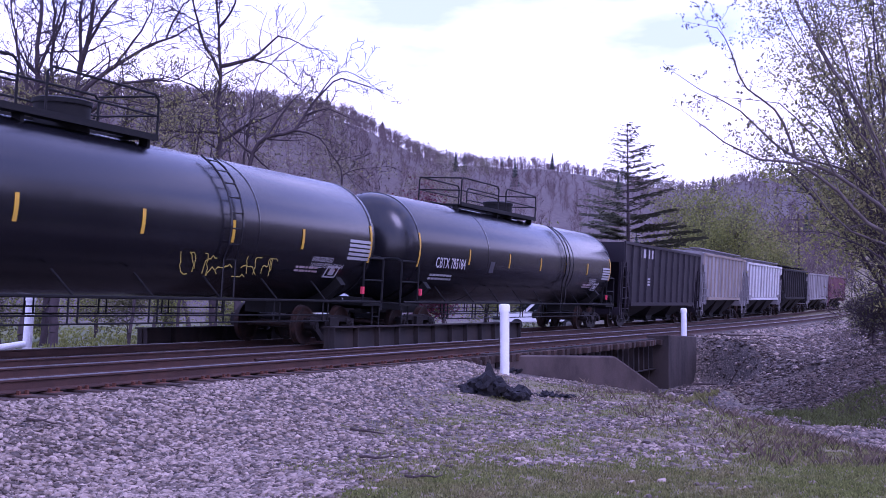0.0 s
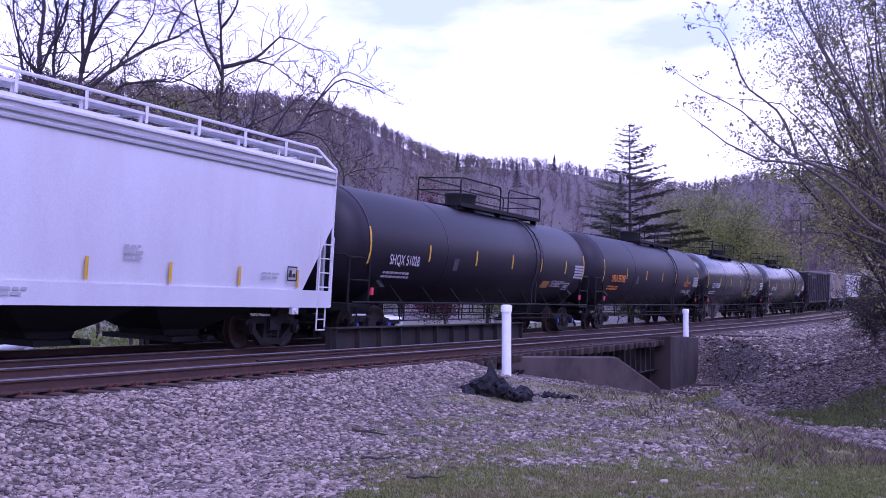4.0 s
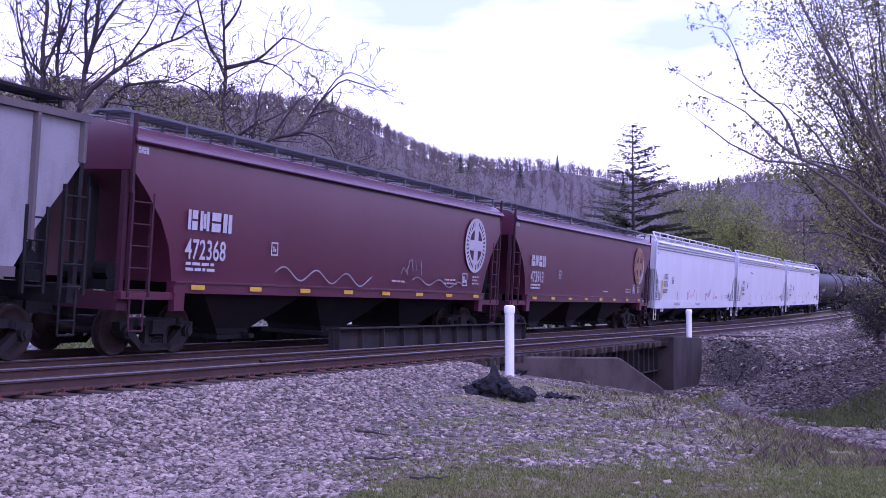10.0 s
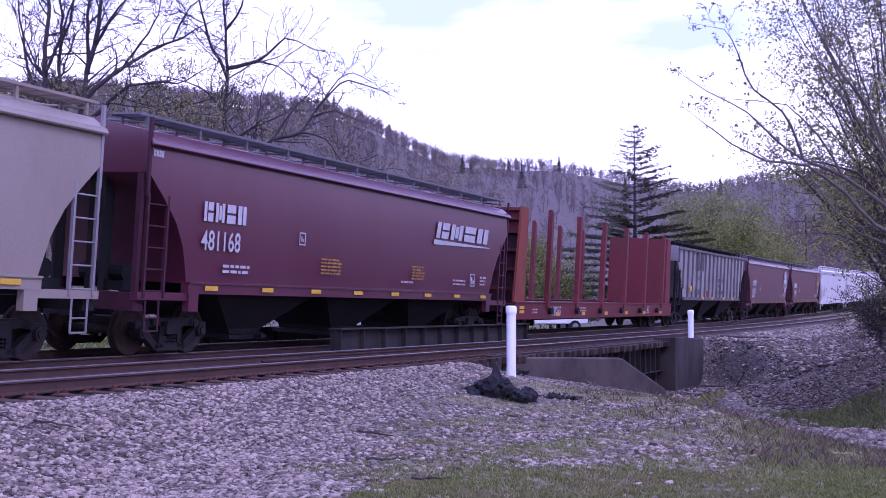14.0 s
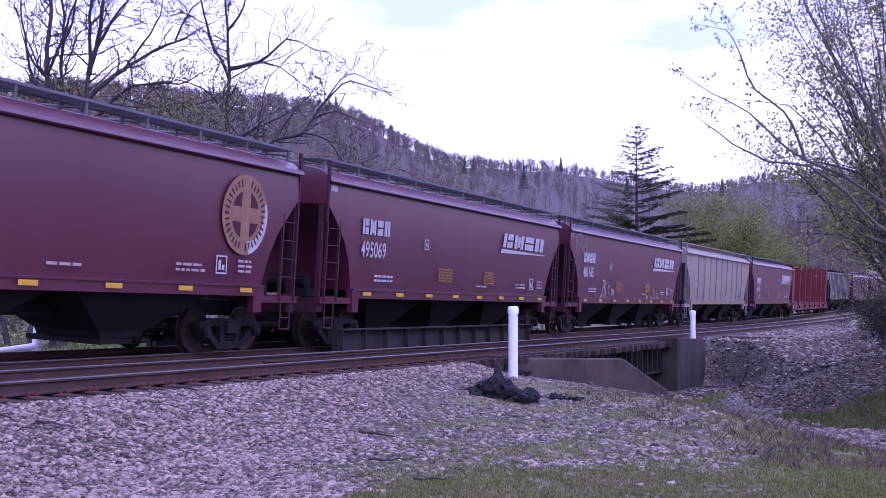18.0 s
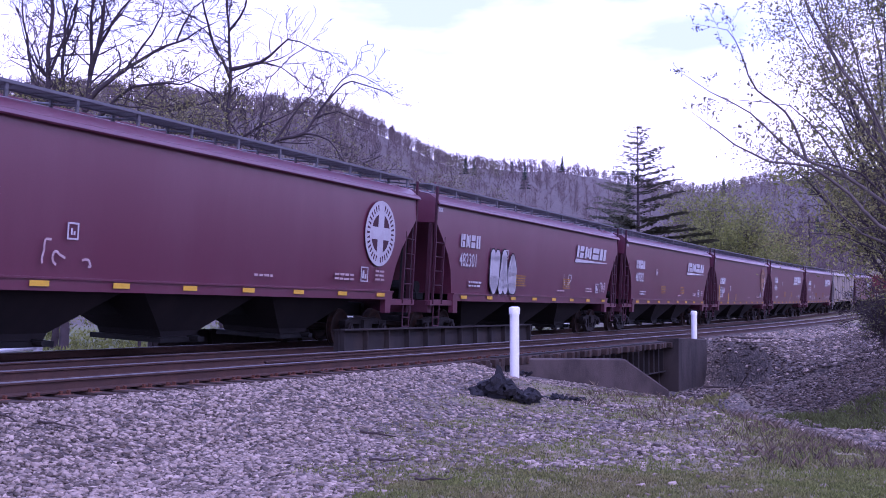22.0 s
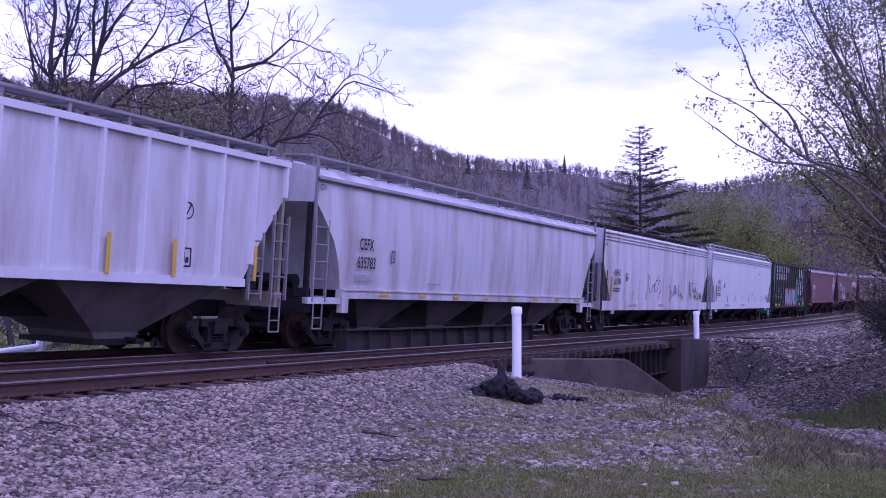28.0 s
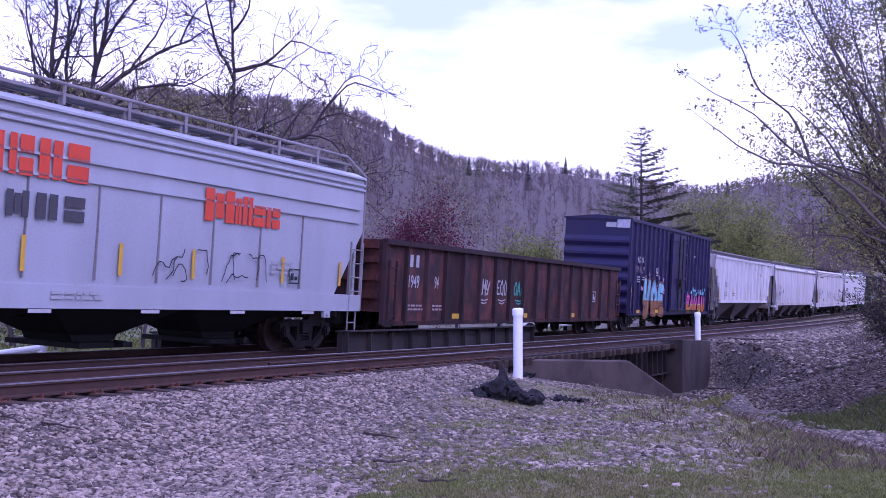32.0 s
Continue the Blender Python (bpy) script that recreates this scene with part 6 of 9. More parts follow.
P_RIB = [(0.55, 3.35), (0.95, 2.85), (1.55, 2.15), (2.0, 1.47)]
add(0, ribbed_hopper(joint_len(0), "open_hopper", "rusty red open hopper car far along the train", M_RED2, BROWN, 1.3, 3.5, [(0.6, 2.9), (1.6, 1.3)], ribs=12, open_top=True, group="open hopper cars"))
add(1, ribbed_hopper(joint_len(1), "open_hopper", "weathered grey open hopper car far along the train", M_GREYW, BROWN, 1.3, 3.6, [(0.6, 2.9), (1.6, 1.3)], ribs=12, open_top=True, group="open hopper cars"))
add(2, ribbed_hopper(joint_len(2), "covered_hopper", "weathered brown ribbed hopper car", M_BROWNBAY, BROWN, 1.4, 3.7, P_RIB, ribs=12))
add(3, ribbed_hopper(joint_len(3), "covered_hopper", "white ribbed covered hopper car with rust streaks", M_GREYW, BROWN, 1.4, 3.8, P_RIB, ribs=12, ribmat=M_WHITE))
add(4, ribbed_hopper(joint_len(4), "covered_hopper", "pale grey ribbed covered hopper car stained with rust", M_GREYW, BROWN, 1.4, 3.9, P_RIB, ribs=12, ribmat=M_CREAM))


def black_hopper_marks(car, L, y, rnd):
    flat_shapes(car, "stencil", [rect(-L / 2 + 3.2 + 0.75 * i, -L / 2 + 3.6 + 0.75 * i, 3.2, 3.6) for i in range(4)] + bars(rnd, -L / 2 + 4.5, 2.2, 0.9, 3, 0.08), y, M_LETTER)


add(5, ribbed_hopper(joint_len(5), "open_hopper", "dull black open coal hopper car with outside posts", M_BLACKT2, M_BLACK, 1.1, 3.75, [(0.55, 2.9), (1.4, 2.0), (1.9, 1.1)], ribs=12, open_top=True, marks=[black_hopper_marks], group="open hopper cars", post_w=0.09))
M_CAPBLUE = material("blue_bearing_cap", (0.03, 0.07, 0.35), 0.4, 0, None, 0.2, 5)
add(6, tank_car(joint_len(6), "tank_car", "glossy black pressure tank car with white lettering", M_BLACKT, [tank_marks("CBTX 785184", M_LETTER)], 11, plat=(-5.0, 1.9)))
add(7, tank_car(joint_len(7), "tank_car", "glossy black pressure tank car with yellow sprayed tags", M_BLACKT, [tank_marks("CBTX 785209", M_LETTER, gr=(-9.0, -7.05))], 12, plat=(-5.0, 1.8)))
add(8, tank_car(joint_len(8), "tank_car", "dull black pressure tank car with orange lettering", M_BLACKT2, [tank_marks("UTLX 957098", M_ORLET, tz=2.17, tw=4.75, first="LIQUEFIED PETROLEUM GAS")], 13, plat=(-0.9, 5.6)))
add(9, tank_car(joint_len(9), "tank_car", "dull black tank car with white lettering and blue axle caps", M_BLACKT2, [tank_marks("SHQX 51028", M_LETTER, 0.26, tz=1.80, tw=4.9, first="LIQUEFIED PETROLEUM GAS", panel=True)], 14, M_CAPBLUE, plat=(-1.7, 5.7)))
PEL = "clean white plastic-pellet hopper car with a roof handrail"
add(10, covered_hopper(joint_len(10), "covered_hopper", PEL, M_WHITE, M_BLACK, "pellet", [white_marks("UTCX", "47702")], 21))
add(11, covered_hopper(joint_len(11), "covered_hopper", PEL, M_WHITE, M_BLACK, "pellet", [white_marks("UTCX", "59620")], 22))
add(12, covered_hopper(joint_len(12), "covered_hopper", "white pellet hopper car with faint red tags", M_WHITE, M_BLACK, "pellet", [white_marks("UTCX", "59576", extra=gr_tag([(7.4, 1.5, 1.7, 0.35, M_PINK), (12.0, 1.5, 1.2, 0.3, M_PINK), (14.0, 1.45, 1.0, 0.25, M_PINK)]))], 23))
add(13, covered_hopper(joint_len(13), "covered_hopper", RED_LABEL.format("a half-worn round emblem"), M_RED, BROWN, "curved", [red_marks("473913", "round", worn=True)], 24))
add(14, covered_hopper(joint_len(14), "covered_hopper", RED_LABEL.format("a round emblem and wavy chalk line"), M_RED, BROWN, "curved", [red_marks("472368", "round", extra=chalk_wave)], 25))


def nw_marks(car, L, y, rnd):
    x = L / 2 - 14.75
    for k in range(2):
        flat_shapes(car, "emblem", slotted(x + 1.15 * k, 2.95, 1.0, 0.95, 1), y, M_DKGREY, "large dark slotted block")
    words(car, "17 74 44", x - 0.05, 2.42, 0.28, y, M_DKGREY, squeeze=0.8, spacing=1.2)
    flat_shapes(car, "emblem", [rect(L / 2 - 8.6 + 0.35 * i, L / 2 - 8.35 + 0.35 * i, 2.42, 2.62) for i in range(6)] + [rect(L / 2 - 8.6 + 0.35 * i, L / 2 - 8.35 + 0.35 * i, 2.1, 2.28) for i in range(3)] + [rect(L / 2 - 8.6 + 0.35 * i, L / 2 - 8.35 + 0.35 * i, 1.75, 1.95) for i in range(6)], y, M_DKGREY, "faded dark block lettering")
    flat_shapes(car, "stencil", bars(rnd, x, 1.9, 1.7, 3, 0.06), y, M_DKGREY)
    reflectors(car, [L / 2 - 16.1], 1.85, y - 0.09, 0.5, 0.28)
    reflectors(car, [L / 2 - 13.0, L / 2 - 10.5, L / 2 - 7.2, L / 2 - 4.4], 1.42, y - 0.09, 0.5, 0.14)
    flat_shapes(car, "stencil", [rect(L / 2 - 11.8, L / 2 - 11.1, 1.55, 1.9)], y, M_ORANGERUST)
    data_plate(car, L / 2 - 3.6, 1.7, 0.4, 0.4, y, M_BLKLET)


# Posts darker than the panels: their shadow lines put into the colour
M_NWRIB = material("brown_grey_shadowed_posts", (0.10, 0.085, 0.085), 0.7, 0, (0.16, 0.12, 0.11), 0.6, 2, 40, 0.08, 0.6)
add(15, ribbed_hopper(joint_len(15), "covered_hopper", "dirty grey ribbed covered hopper car with a big dark emblem", M_GREYW, BROWN, 1.47, 4.0, P_RIB, [nw_marks], 17, ribmat=M_NWRIB, walkmat=M_BROWNBAY, gearmat=M_BROWNBAY))
add(16, bulkhead_flat(joint_len(16)))
add(17, covered_hopper(joint_len(17), "covered_hopper", RED_LABEL.format("a pale slanted block emblem"), M_RED, BROWN, "curved", [red_marks("481168", "bar", low_=0.2)], 26))


def cream_marks(car, L, y, rnd):
    words(car, "CEFX", -L / 2 + 2.5, 2.5, 0.26, y, M_GREY, squeeze=0.75)
    words(car, "370218", -L / 2 + 2.4, 2.1, 0.26, y, M_GREY, squeeze=0.75)
    flat_shapes(car, "stencil", bars(rnd, L / 2 - 5.0, 1.95, 0.9, 3, 0.06) + bars(rnd, L / 2 - 8.6, 1.6, 0.8, 3, 0.05), y, M_GREY)
    data_plate(car, L / 2 - 4.2, 1.55, 0.42, 0.42, y, M_BLKLET)
    for q in np.arange(3.4, L - 3.0, 1.55):
        part("seam", box(B(), -L / 2 + q - 0.012, -L / 2 + q + 0.012, y - 0.004, y + 0.05, 1.45, 3.8), M_GREYW, car, "grey weld seam")
    reflectors(car, [-L / 2 + 3.5 + 2.6 * i for i in range(6)], 1.26, y - 0.02, 0.42, 0.09)


add(18, covered_hopper(joint_len(18), "covered_hopper", "cream grey covered hopper car with dirt-streaked panels", M_CREAM, BROWN, "curved", [cream_marks], 27))
add(19, covered_hopper(joint_len(19), "covered_hopper", RED_LABEL.format("a slanted emblem and white tags"), M_RED, BROWN, "curved", [red_marks("481165", "bar", extra=gr_tag([(1.0, 2.9, 1.3, 0.85, M_GREYW), (4.4, 1.35, 1.1, 0.75, M_LETTER), (5.6, 1.5, 1.0, 0.4, M_LETTER), (11.6, 1.42, 2.2, 0.5, M_LETTER)]))], 28))
add(20, covered_hopper(joint_len(20), "covered_hopper", RED_LABEL.format("a slanted emblem and yellow print"), M_RED, BROWN, "curved", [red_marks("495069", "bar")], 29))
add(21, covered_hopper(joint_len(21), "covered_hopper", RED_LABEL.format("a half-worn round emblem"), M_RED, BROWN, "curved", [red_marks("474604", "round", tall=True, worn=True)], 30))
add(22, covered_hopper(joint_len(22), "covered_hopper", RED_LABEL.format("a pale slanted block emblem"), M_RED, BROWN, "curved", [red_marks("489292", "bar")], 31))
add(23, covered_hopper(joint_len(23), "covered_hopper", RED_LABEL.format("a slanted emblem and fat white tag"), M_RED2, BROWN, "curved", [red_marks("482301", "bar", extra=lambda c, L, y, r: (gr_white(4.5, 2.35, 1.5, 1.42)(c, L, y, r), gr_tag([(11.5, 1.7, 0.8, 0.5, M_LETTER), (16.0, 1.6, 0.7, 0.4, M_LETTER)])(c, L, y, r)))], 32))
add(24, covered_hopper(joint_len(24), "covered_hopper", RED_LABEL.format("a bright round emblem"), M_RED2, BROWN, "curved", [red_marks("474418", "round", extra=gr_tag([(4.3, 1.6, 1.4, 0.4, M_FADED)]))], 33))


def green_marks(car, L, y, rnd):
    # stepped white block emblem
    x = L / 2 - 6.0
    polys = [[(x, 3.25), (x + 0.42, 3.25), (x + 0.55, 3.95), (x + 0.28, 3.95)], rect(x + 0.62, x + 1.35, 3.25, 3.95), rect(x + 1.45, x + 2.15, 3.25, 3.95), [(x + 2.25, 3.0), (x + 2.7, 2.9), (x + 2.95, 3.3), (x + 2.9, 3.7), (x + 2.6, 3.95), (x + 2.25, 3.95)],
             [(x + 0.7, 3.15), (x + 0.95, 3.15), (x + 1.3, 2.65), (x + 0.62, 2.65)], rect(x - 0.25, x + 0.5, 2.35, 2.6), rect(x - 0.35, x + 0.45, 1.9, 2.28), rect(x + 0.6, x + 1.35, 1.85, 2.55), rect(x + 1.5, x + 2.15, 2.4, 3.0), rect(x + 1.5, x + 2.15, 1.85, 2.3), [(x + 2.25, 1.85), (x + 2.7, 1.85), (x + 2.9, 2.2), (x + 2.85, 2.6), (x + 2.6, 2.85), (x + 2.25, 2.9)]]
    flat_shapes(car, "emblem", polys, y, M_LETTER, "large white stepped block emblem")
    for r0, nn in ((3.55, 10), (2.98, 8)):
        for i in range(nn):
            flat_shapes(car, "emblem", slotted(-L / 2 + 2.35 + 0.58 * i, r0, 0.42, 0.46, (i * 3 + nn) % 4), y, M_LETTER, "plain white slotted block")
    words(car, "461 514", -L / 2 + 3.0, 2.08, 0.27, y, M_FADED, squeeze=0.9, spacing=1.1)
    flat_shapes(car, "stencil", [rect(-L / 2 + 3.0, -L / 2 + 3.5, 1.85, 1.97), rect(-L / 2 + 4.1, -L / 2 + 4.9, 1.85, 1.97)], y, M_TEAL)
    flat_shapes(car, "stencil", bars(rnd, -L / 2 + 3.0, 1.7, 1.8, 2, 0.06), y, M_FADED)
    reflectors(car, [-L / 2 + 2.0, -L / 2 + 3.4, L / 2 - 5.3, L / 2 - 3.3], 1.08, y - 0.09, 0.55, 0.14)
    scribble(car, rnd, -L / 2 + 1.6, 1.55, 0.9, 0.8, y, M_SKYBLUE, 4, 0.05)
    scribble(car, rnd, -L / 2 + 5.0, 1.3, 0.8, 1.1, y, M_TEAL, 4, 0.07)
    scribble(car, rnd, L / 2 - 5.2, 1.3, 0.8, 0.5, y, M_LETTER, 3, 0.04)
    sprayed_piece(car, rnd, L / 2 - 12.4, 1.08, 4.7, 1.35, y - 0.088, (0, 1, 2, 3), M_PALESPRAY, M_PALESPRAY, 0.0, M_PINK, 0.46)
    # hanging teal sprayed shape
    c = L / 2 - 7.05
    flat_shapes(car, "graffiti", [[(c - 0.75, 1.25), (c - 0.45, 1.05), (c, 1.15), (c + 0.45, 1.05), (c + 0.8, 1.4), (c + 0.62, 2.2), (c + 0.45, 2.9), (c + 0.2, 3.28), (c - 0.1, 3.3), (c - 0.4, 2.95), (c - 0.55, 2.3)]], y - 0.088, M_TEAL, "teal sprayed drop shape", 0.002)
    scribble(car, rnd, c - 0.5, 1.3, 1.0, 1.6, y - 0.092, M_OLIVE, 4, 0.035)
    data_plate(car, L / 2 - 2.3, 1.25, 0.34, 0.42, y)
    data_plate(car, L / 2 - 3.2, 1.25, 0.34, 0.42, y)


add(25, ribbed_hopper(joint_len(25), "open_hopper", "dirty dark green hopper car with bright graffiti", M_OLIVE, M_BLACK, 1.02, 4.15, [(0.6, 3.2), (1.05, 2.9), (1.6, 2.2), (1.75, 1.02)], [green_marks], 16, open_top=True, gearmat=M_GREEN, walkmat=M_OLIVE, group="open hopper cars"))
part("end_panel", prism_y(B(), [(-joint_len(25) / 2 + 0.58, 3.2), (-joint_len(25) / 2 + 1.05, 2.9), (-joint_len(25) / 2 + 1.6, 2.2), (-joint_len(25) / 2 + 1.72, 1.1), (-joint_len(25) / 2 + 1.95, 1.1), (-joint_len(25) / 2 + 1.95, 4.05), (-joint_len(25) / 2 + 0.58, 4.05)], -1.52, -1.505), M_GREEN, train[25], "bright green repainted end panel")
add(26, covered_hopper(joint_len(26), "covered_hopper", PEL, M_WHITE, M_BLACK, "pellet", [white_marks("NAHX", "581223", stripmat=M_ORANGERUST)], 35, walkmat=M_GREY))
add(27, covered_hopper(joint_len(27), "covered_hopper", "dusty white pellet hopper car with scrawled dark tags", M_DIRTYWHITE, M_BLACK, "pellet", [white_marks("NAHX", "581204", extra=gr_tag([(7.5, 1.6, 2.0, 0.9, M_DKGREY), (11.5, 1.5, 2.6, 0.6, M_DKGREY), (15.2, 1.5, 2.4, 0.8, M_BLKLET)]))], 36, walkmat=M_STICK))


tag_car, tag_x = train[27], joint_len(27) / 2
words(tag_car, "PAINTERS", tag_x - 4.25, 1.86, 0.17, -1.61, M_DKGREY, "graffiti", 0.8, 1.0, 0.15)
words(tag_car, "cough", tag_x - 3.9, 1.58, 0.20, -1.61, M_DKGREY, "graffiti", 0.85, 1.0, 0.15)


def cefx_marks(car, L, y, rnd):
    words(car, "CEFX", -L / 2 + 2.62, 2.36, 0.27, y, M_BLKLET, squeeze=0.75)
    words(car, "635783", -L / 2 + 2.54, 1.92, 0.27, y, M_BLKLET, squeeze=0.78)
    words(car, "CEFX", -L / 2 + 0.7, 3.6, 0.12, y + 0.03, M_BLKLET, squeeze=0.7)
    data_plate(car, -L / 2 + 4.3, 2.1, 0.2, 0.3, y, M_DKGREY)
    flat_shapes(car, "stencil", bars(rnd, -L / 2 + 2.5, 1.72, 0.9, 2, 0.05) + bars(rnd, -L / 2 + 6.5, 1.6, 0.8, 1, 0.04), y, M_GREY)
    reflectors(car, [-L / 2 + 4.0 + 2.2 * i for i in range(8)], 1.26, y - 0.02, 0.4, 0.08)


add(28, covered_hopper(joint_len(28), "covered_hopper", "off-white covered hopper car with brown streaks and black lettering", M_DIRTYWHITE, M_GREYBAY, "curved", [cefx_marks], 37, walkmat=M_GREYW, bay=4))


def rib_white_marks(car, L, y, rnd):
    words(car, "CR GX", -L / 2 + 3.1, 2.3, 0.27, y, M_DKGREY, squeeze=0.8, spacing=1.2)
    words(car, "80 23", -L / 2 + 3.1, 1.75, 0.27, y, M_DKGREY, squeeze=0.8, spacing=1.2)
    flat_shapes(car, "emblem", ring_poly(L / 2 - 3.9, 2.75, 0.16, 0.16, 0.02, 16) + [[(L / 2 - 4.0, 2.63), (L / 2 - 3.97, 2.62), (L / 2 - 3.8, 2.87), (L / 2 - 3.83, 2.88)]], y, M_BLKLET)
    data_plate(car, L / 2 - 4.1, 1.7, 0.36, 0.36, y, M_BLKLET)
    for q in (1.55, 5.2, 9.4, L - 6.2, L - 4.4, L - 1.75):
        flat_shapes(car, "reflector", [rect(-L / 2 + q, -L / 2 + q + 0.1, 1.5, 2.2)], y - 0.085, M_YELLOW, "upright yellow reflective strip")
    flat_shapes(car, "stencil", bars(rnd, -L / 2 + 5.6, 1.9, 0.9, 2, 0.05), y, M_DKGREY)


# Whiter posts stand in for the missing shading between posts and panels
add(29, ribbed_hopper(joint_len(29), "covered_hopper", "weathered white ribbed covered hopper car with brown bays", M_DIRTYWHITE, M_GREYBAY, 1.47, 3.98, P_RIB, [rib_white_marks], 16, ribmat=M_WHITE, walkmat=M_GREYW, gearmat=M_CREAM))
add(30, box_car(joint_len(30)))
add(31, gondola(joint_len(31)))


def red_device_marks(car, L, y, rnd):
    for k, (a, w_, h_) in enumerate(((7.0, 0.95, 0.62), (6.0, 0.2, 0.5), (5.75, 0.34, 0.56), (5.36, 0.42, 0.42), (4.88, 0.5, 0.42))):
        flat_shapes(car, "emblem", slotted(L / 2 - a, 2.62, w_, h_, (1, 3, 3, 2, 0)[k]), y, M_REDLET, "plain red slotted block")
    for k in range(5):
        flat_shapes(car, "emblem", slotted(L / 2 - 13.2 + 0.62 * k, 2.95, 0.5, 0.62, (3, 1, 0, 3, 2)[k]), y, M_REDLET, "plain red slotted block")
        flat_shapes(car, "emblem", slotted(L / 2 - 13.2 + 0.62 * k, 2.32, 0.46, 0.40, (2, 0, 1, 3, 2)[k]), y, M_DKGREY, "plain grey slotted block")
    for q in (11.6, 9.35, 7.3, 4.2, 1.75):
        flat_shapes(car, "reflector", [rect(L / 2 - q, L / 2 - q + 0.09, 1.5, 2.05)], y, M_YELLOW, "upright yellow reflective strip")
    scribble(car, rnd, L / 2 - 8.8, 1.45, 4.4, 0.6, y, M_BLKLET, 9, 0.02)
    data_plate(car, L / 2 - 3.9, 1.5, 0.42, 0.32, y, M_BLKLET)
    flat_shapes(car, "stencil", bars(rnd, L / 2 - 4.6, 1.9, 0.9, 3, 0.05) + bars(rnd, L / 2 - 10.9, 1.16, 1.2, 2, 0.05, 0.03), y, M_GREY)
    reflectors(car, [-L / 2 + 1.8 + 2.7 * i for i in range(7)], 0.86, y + 0.02, 0.5, 0.06, M_LETTER)
    bm = B()
    for z in (3.30, 2.98):
        box(bm, -L / 2 + 1.2, L / 2 - 0.9, y - 0.012, y + 0.05, z, z + 0.045)
    part("seam", bm, M_PALEBLUE, car, "raised rib along the flank")
    for q in np.arange(3.0, L - 2.0, 1.62):
        part("seam", box(B(), -L / 2 + q - 0.01, -L / 2 + q + 0.01, y - 0.004, y + 0.05, 1.4, 2.96), M_GREYW, car, "upright weld seam")


add(32, covered_hopper(joint_len(32), "covered_hopper", "pale blue-grey pellet hopper car with a red company device", M_PALEBLUE, M_BLACK, "pellet", [red_device_marks], 38, walkmat=M_GREYW))


# ---- trees ----
def tree_arrays(rnd, base, h, levels=5, spread=0.6, lean=(0, 0), trunk_r=None, first=0.3, kids=(3, 5), up=0.35, sides=5, shrink=0.72, droop=0.0, fine=0.004):
    """Branching tubes: returns vertices, faces and the twig ends."""
    V, F, tips = [], [], []

    def tube(a, b, ra, rb, n):
        d = (b - a)
        if d.length < 1e-4:
            return
        d = d.normalized()
        u = d.cross(Vector((0, 0, 1)) if abs(d.z) < 0.95 else Vector((1, 0, 0))).normalized()
        v = d.cross(u)
        k = len(V)
        for c, r in ((a, ra), (b, rb)):
            for i in range(n):
                t = 2 * math.pi * i / n
                p = c + u * (r * math.cos(t)) + v * (r * math.sin(t))
                V.append((p.x, p.y, p.z))
        for i in range(n):
            j = (i + 1) % n
            F.append((k + i, k + j, k + n + j, k + n + i))

    def grow(a, d, length, r, lev):
        segs = 4 if lev >= levels - 1 else 3 if lev > 1 else 2
        n = sides if lev >= levels - 1 else 4 if lev > 1 else 3
        p, rr = a, r
        pts = []
        for i in range(segs):
            d = (d + Vector((rnd.gauss(0, 0.13), rnd.gauss(0, 0.13), rnd.gauss(0, 0.09) + (up * 0.12 if lev < levels else 0.05) - droop * 0.1 * (levels - lev)))).normalized()
            q = p + d * (length / segs)
            r2 = max(fine, rr * (0.83 if lev else 0.6))
            tube(p, q, rr, r2, n)
            pts.append((q, d, r2))
            p, rr = q, r2
        if lev == 0:
            tips.append((p.x, p.y, p.z))
            return
        m = rnd.randint(*kids)
        for i in range(m):
            j = rnd.randrange(0 if lev < levels else 1, segs)
            q, dd, r2 = pts[j]
            side = Vector((rnd.gauss(0, 1), rnd.gauss(0, 1), rnd.gauss(0, 0.45)))
            side = (side - dd * side.dot(dd)).normalized()
            nd = (dd * (1 - spread) + side * spread + Vector((0, 0, up * 0.5))).normalized()
            grow(q, nd, length * shrink * rnd.uniform(0.6, 1.05), r2 * rnd.uniform(0.5, 0.72), lev - 1)
        grow(p, d, length * shrink * 0.9, rr * 0.9, lev - 1)
    d0 = Vector((lean[0], lean[1], 1)).normalized()
    grow(Vector(base), d0, h * first, trunk_r or h * 0.016, levels)
    return V, F, tips


def leaf_arrays(rnd, pts, count, size, jitter):
    """Small bent leaves, two triangles each, round the given points."""
    V, F = [], []
    for _ in range(count):
        p = Vector(rnd.choice(pts)) + Vector((rnd.gauss(0, jitter), rnd.gauss(0, jitter), rnd.gauss(0, jitter)))
        a = Vector((rnd.gauss(0, 1), rnd.gauss(0, 1), rnd.gauss(0, 1))).normalized()
        b = a.cross(Vector((rnd.gauss(0, 1), rnd.gauss(0, 1), rnd.gauss(0, 1)))).normalized()
        c = a.cross(b) * size * 0.15
        s = size * rnd.uniform(0.6, 1.3)
        k = len(V)
        for q in (p - a * s, p + b * s * 0.45 + c, p + a * s, p - b * s * 0.45 + c):
            V.append((q.x, q.y, q.z))
        F.append((k, k + 1, k + 2, k + 3))
    return V, F


def zat(x, y):
    return float(height(np.array([x]), np.array([y]))[0])


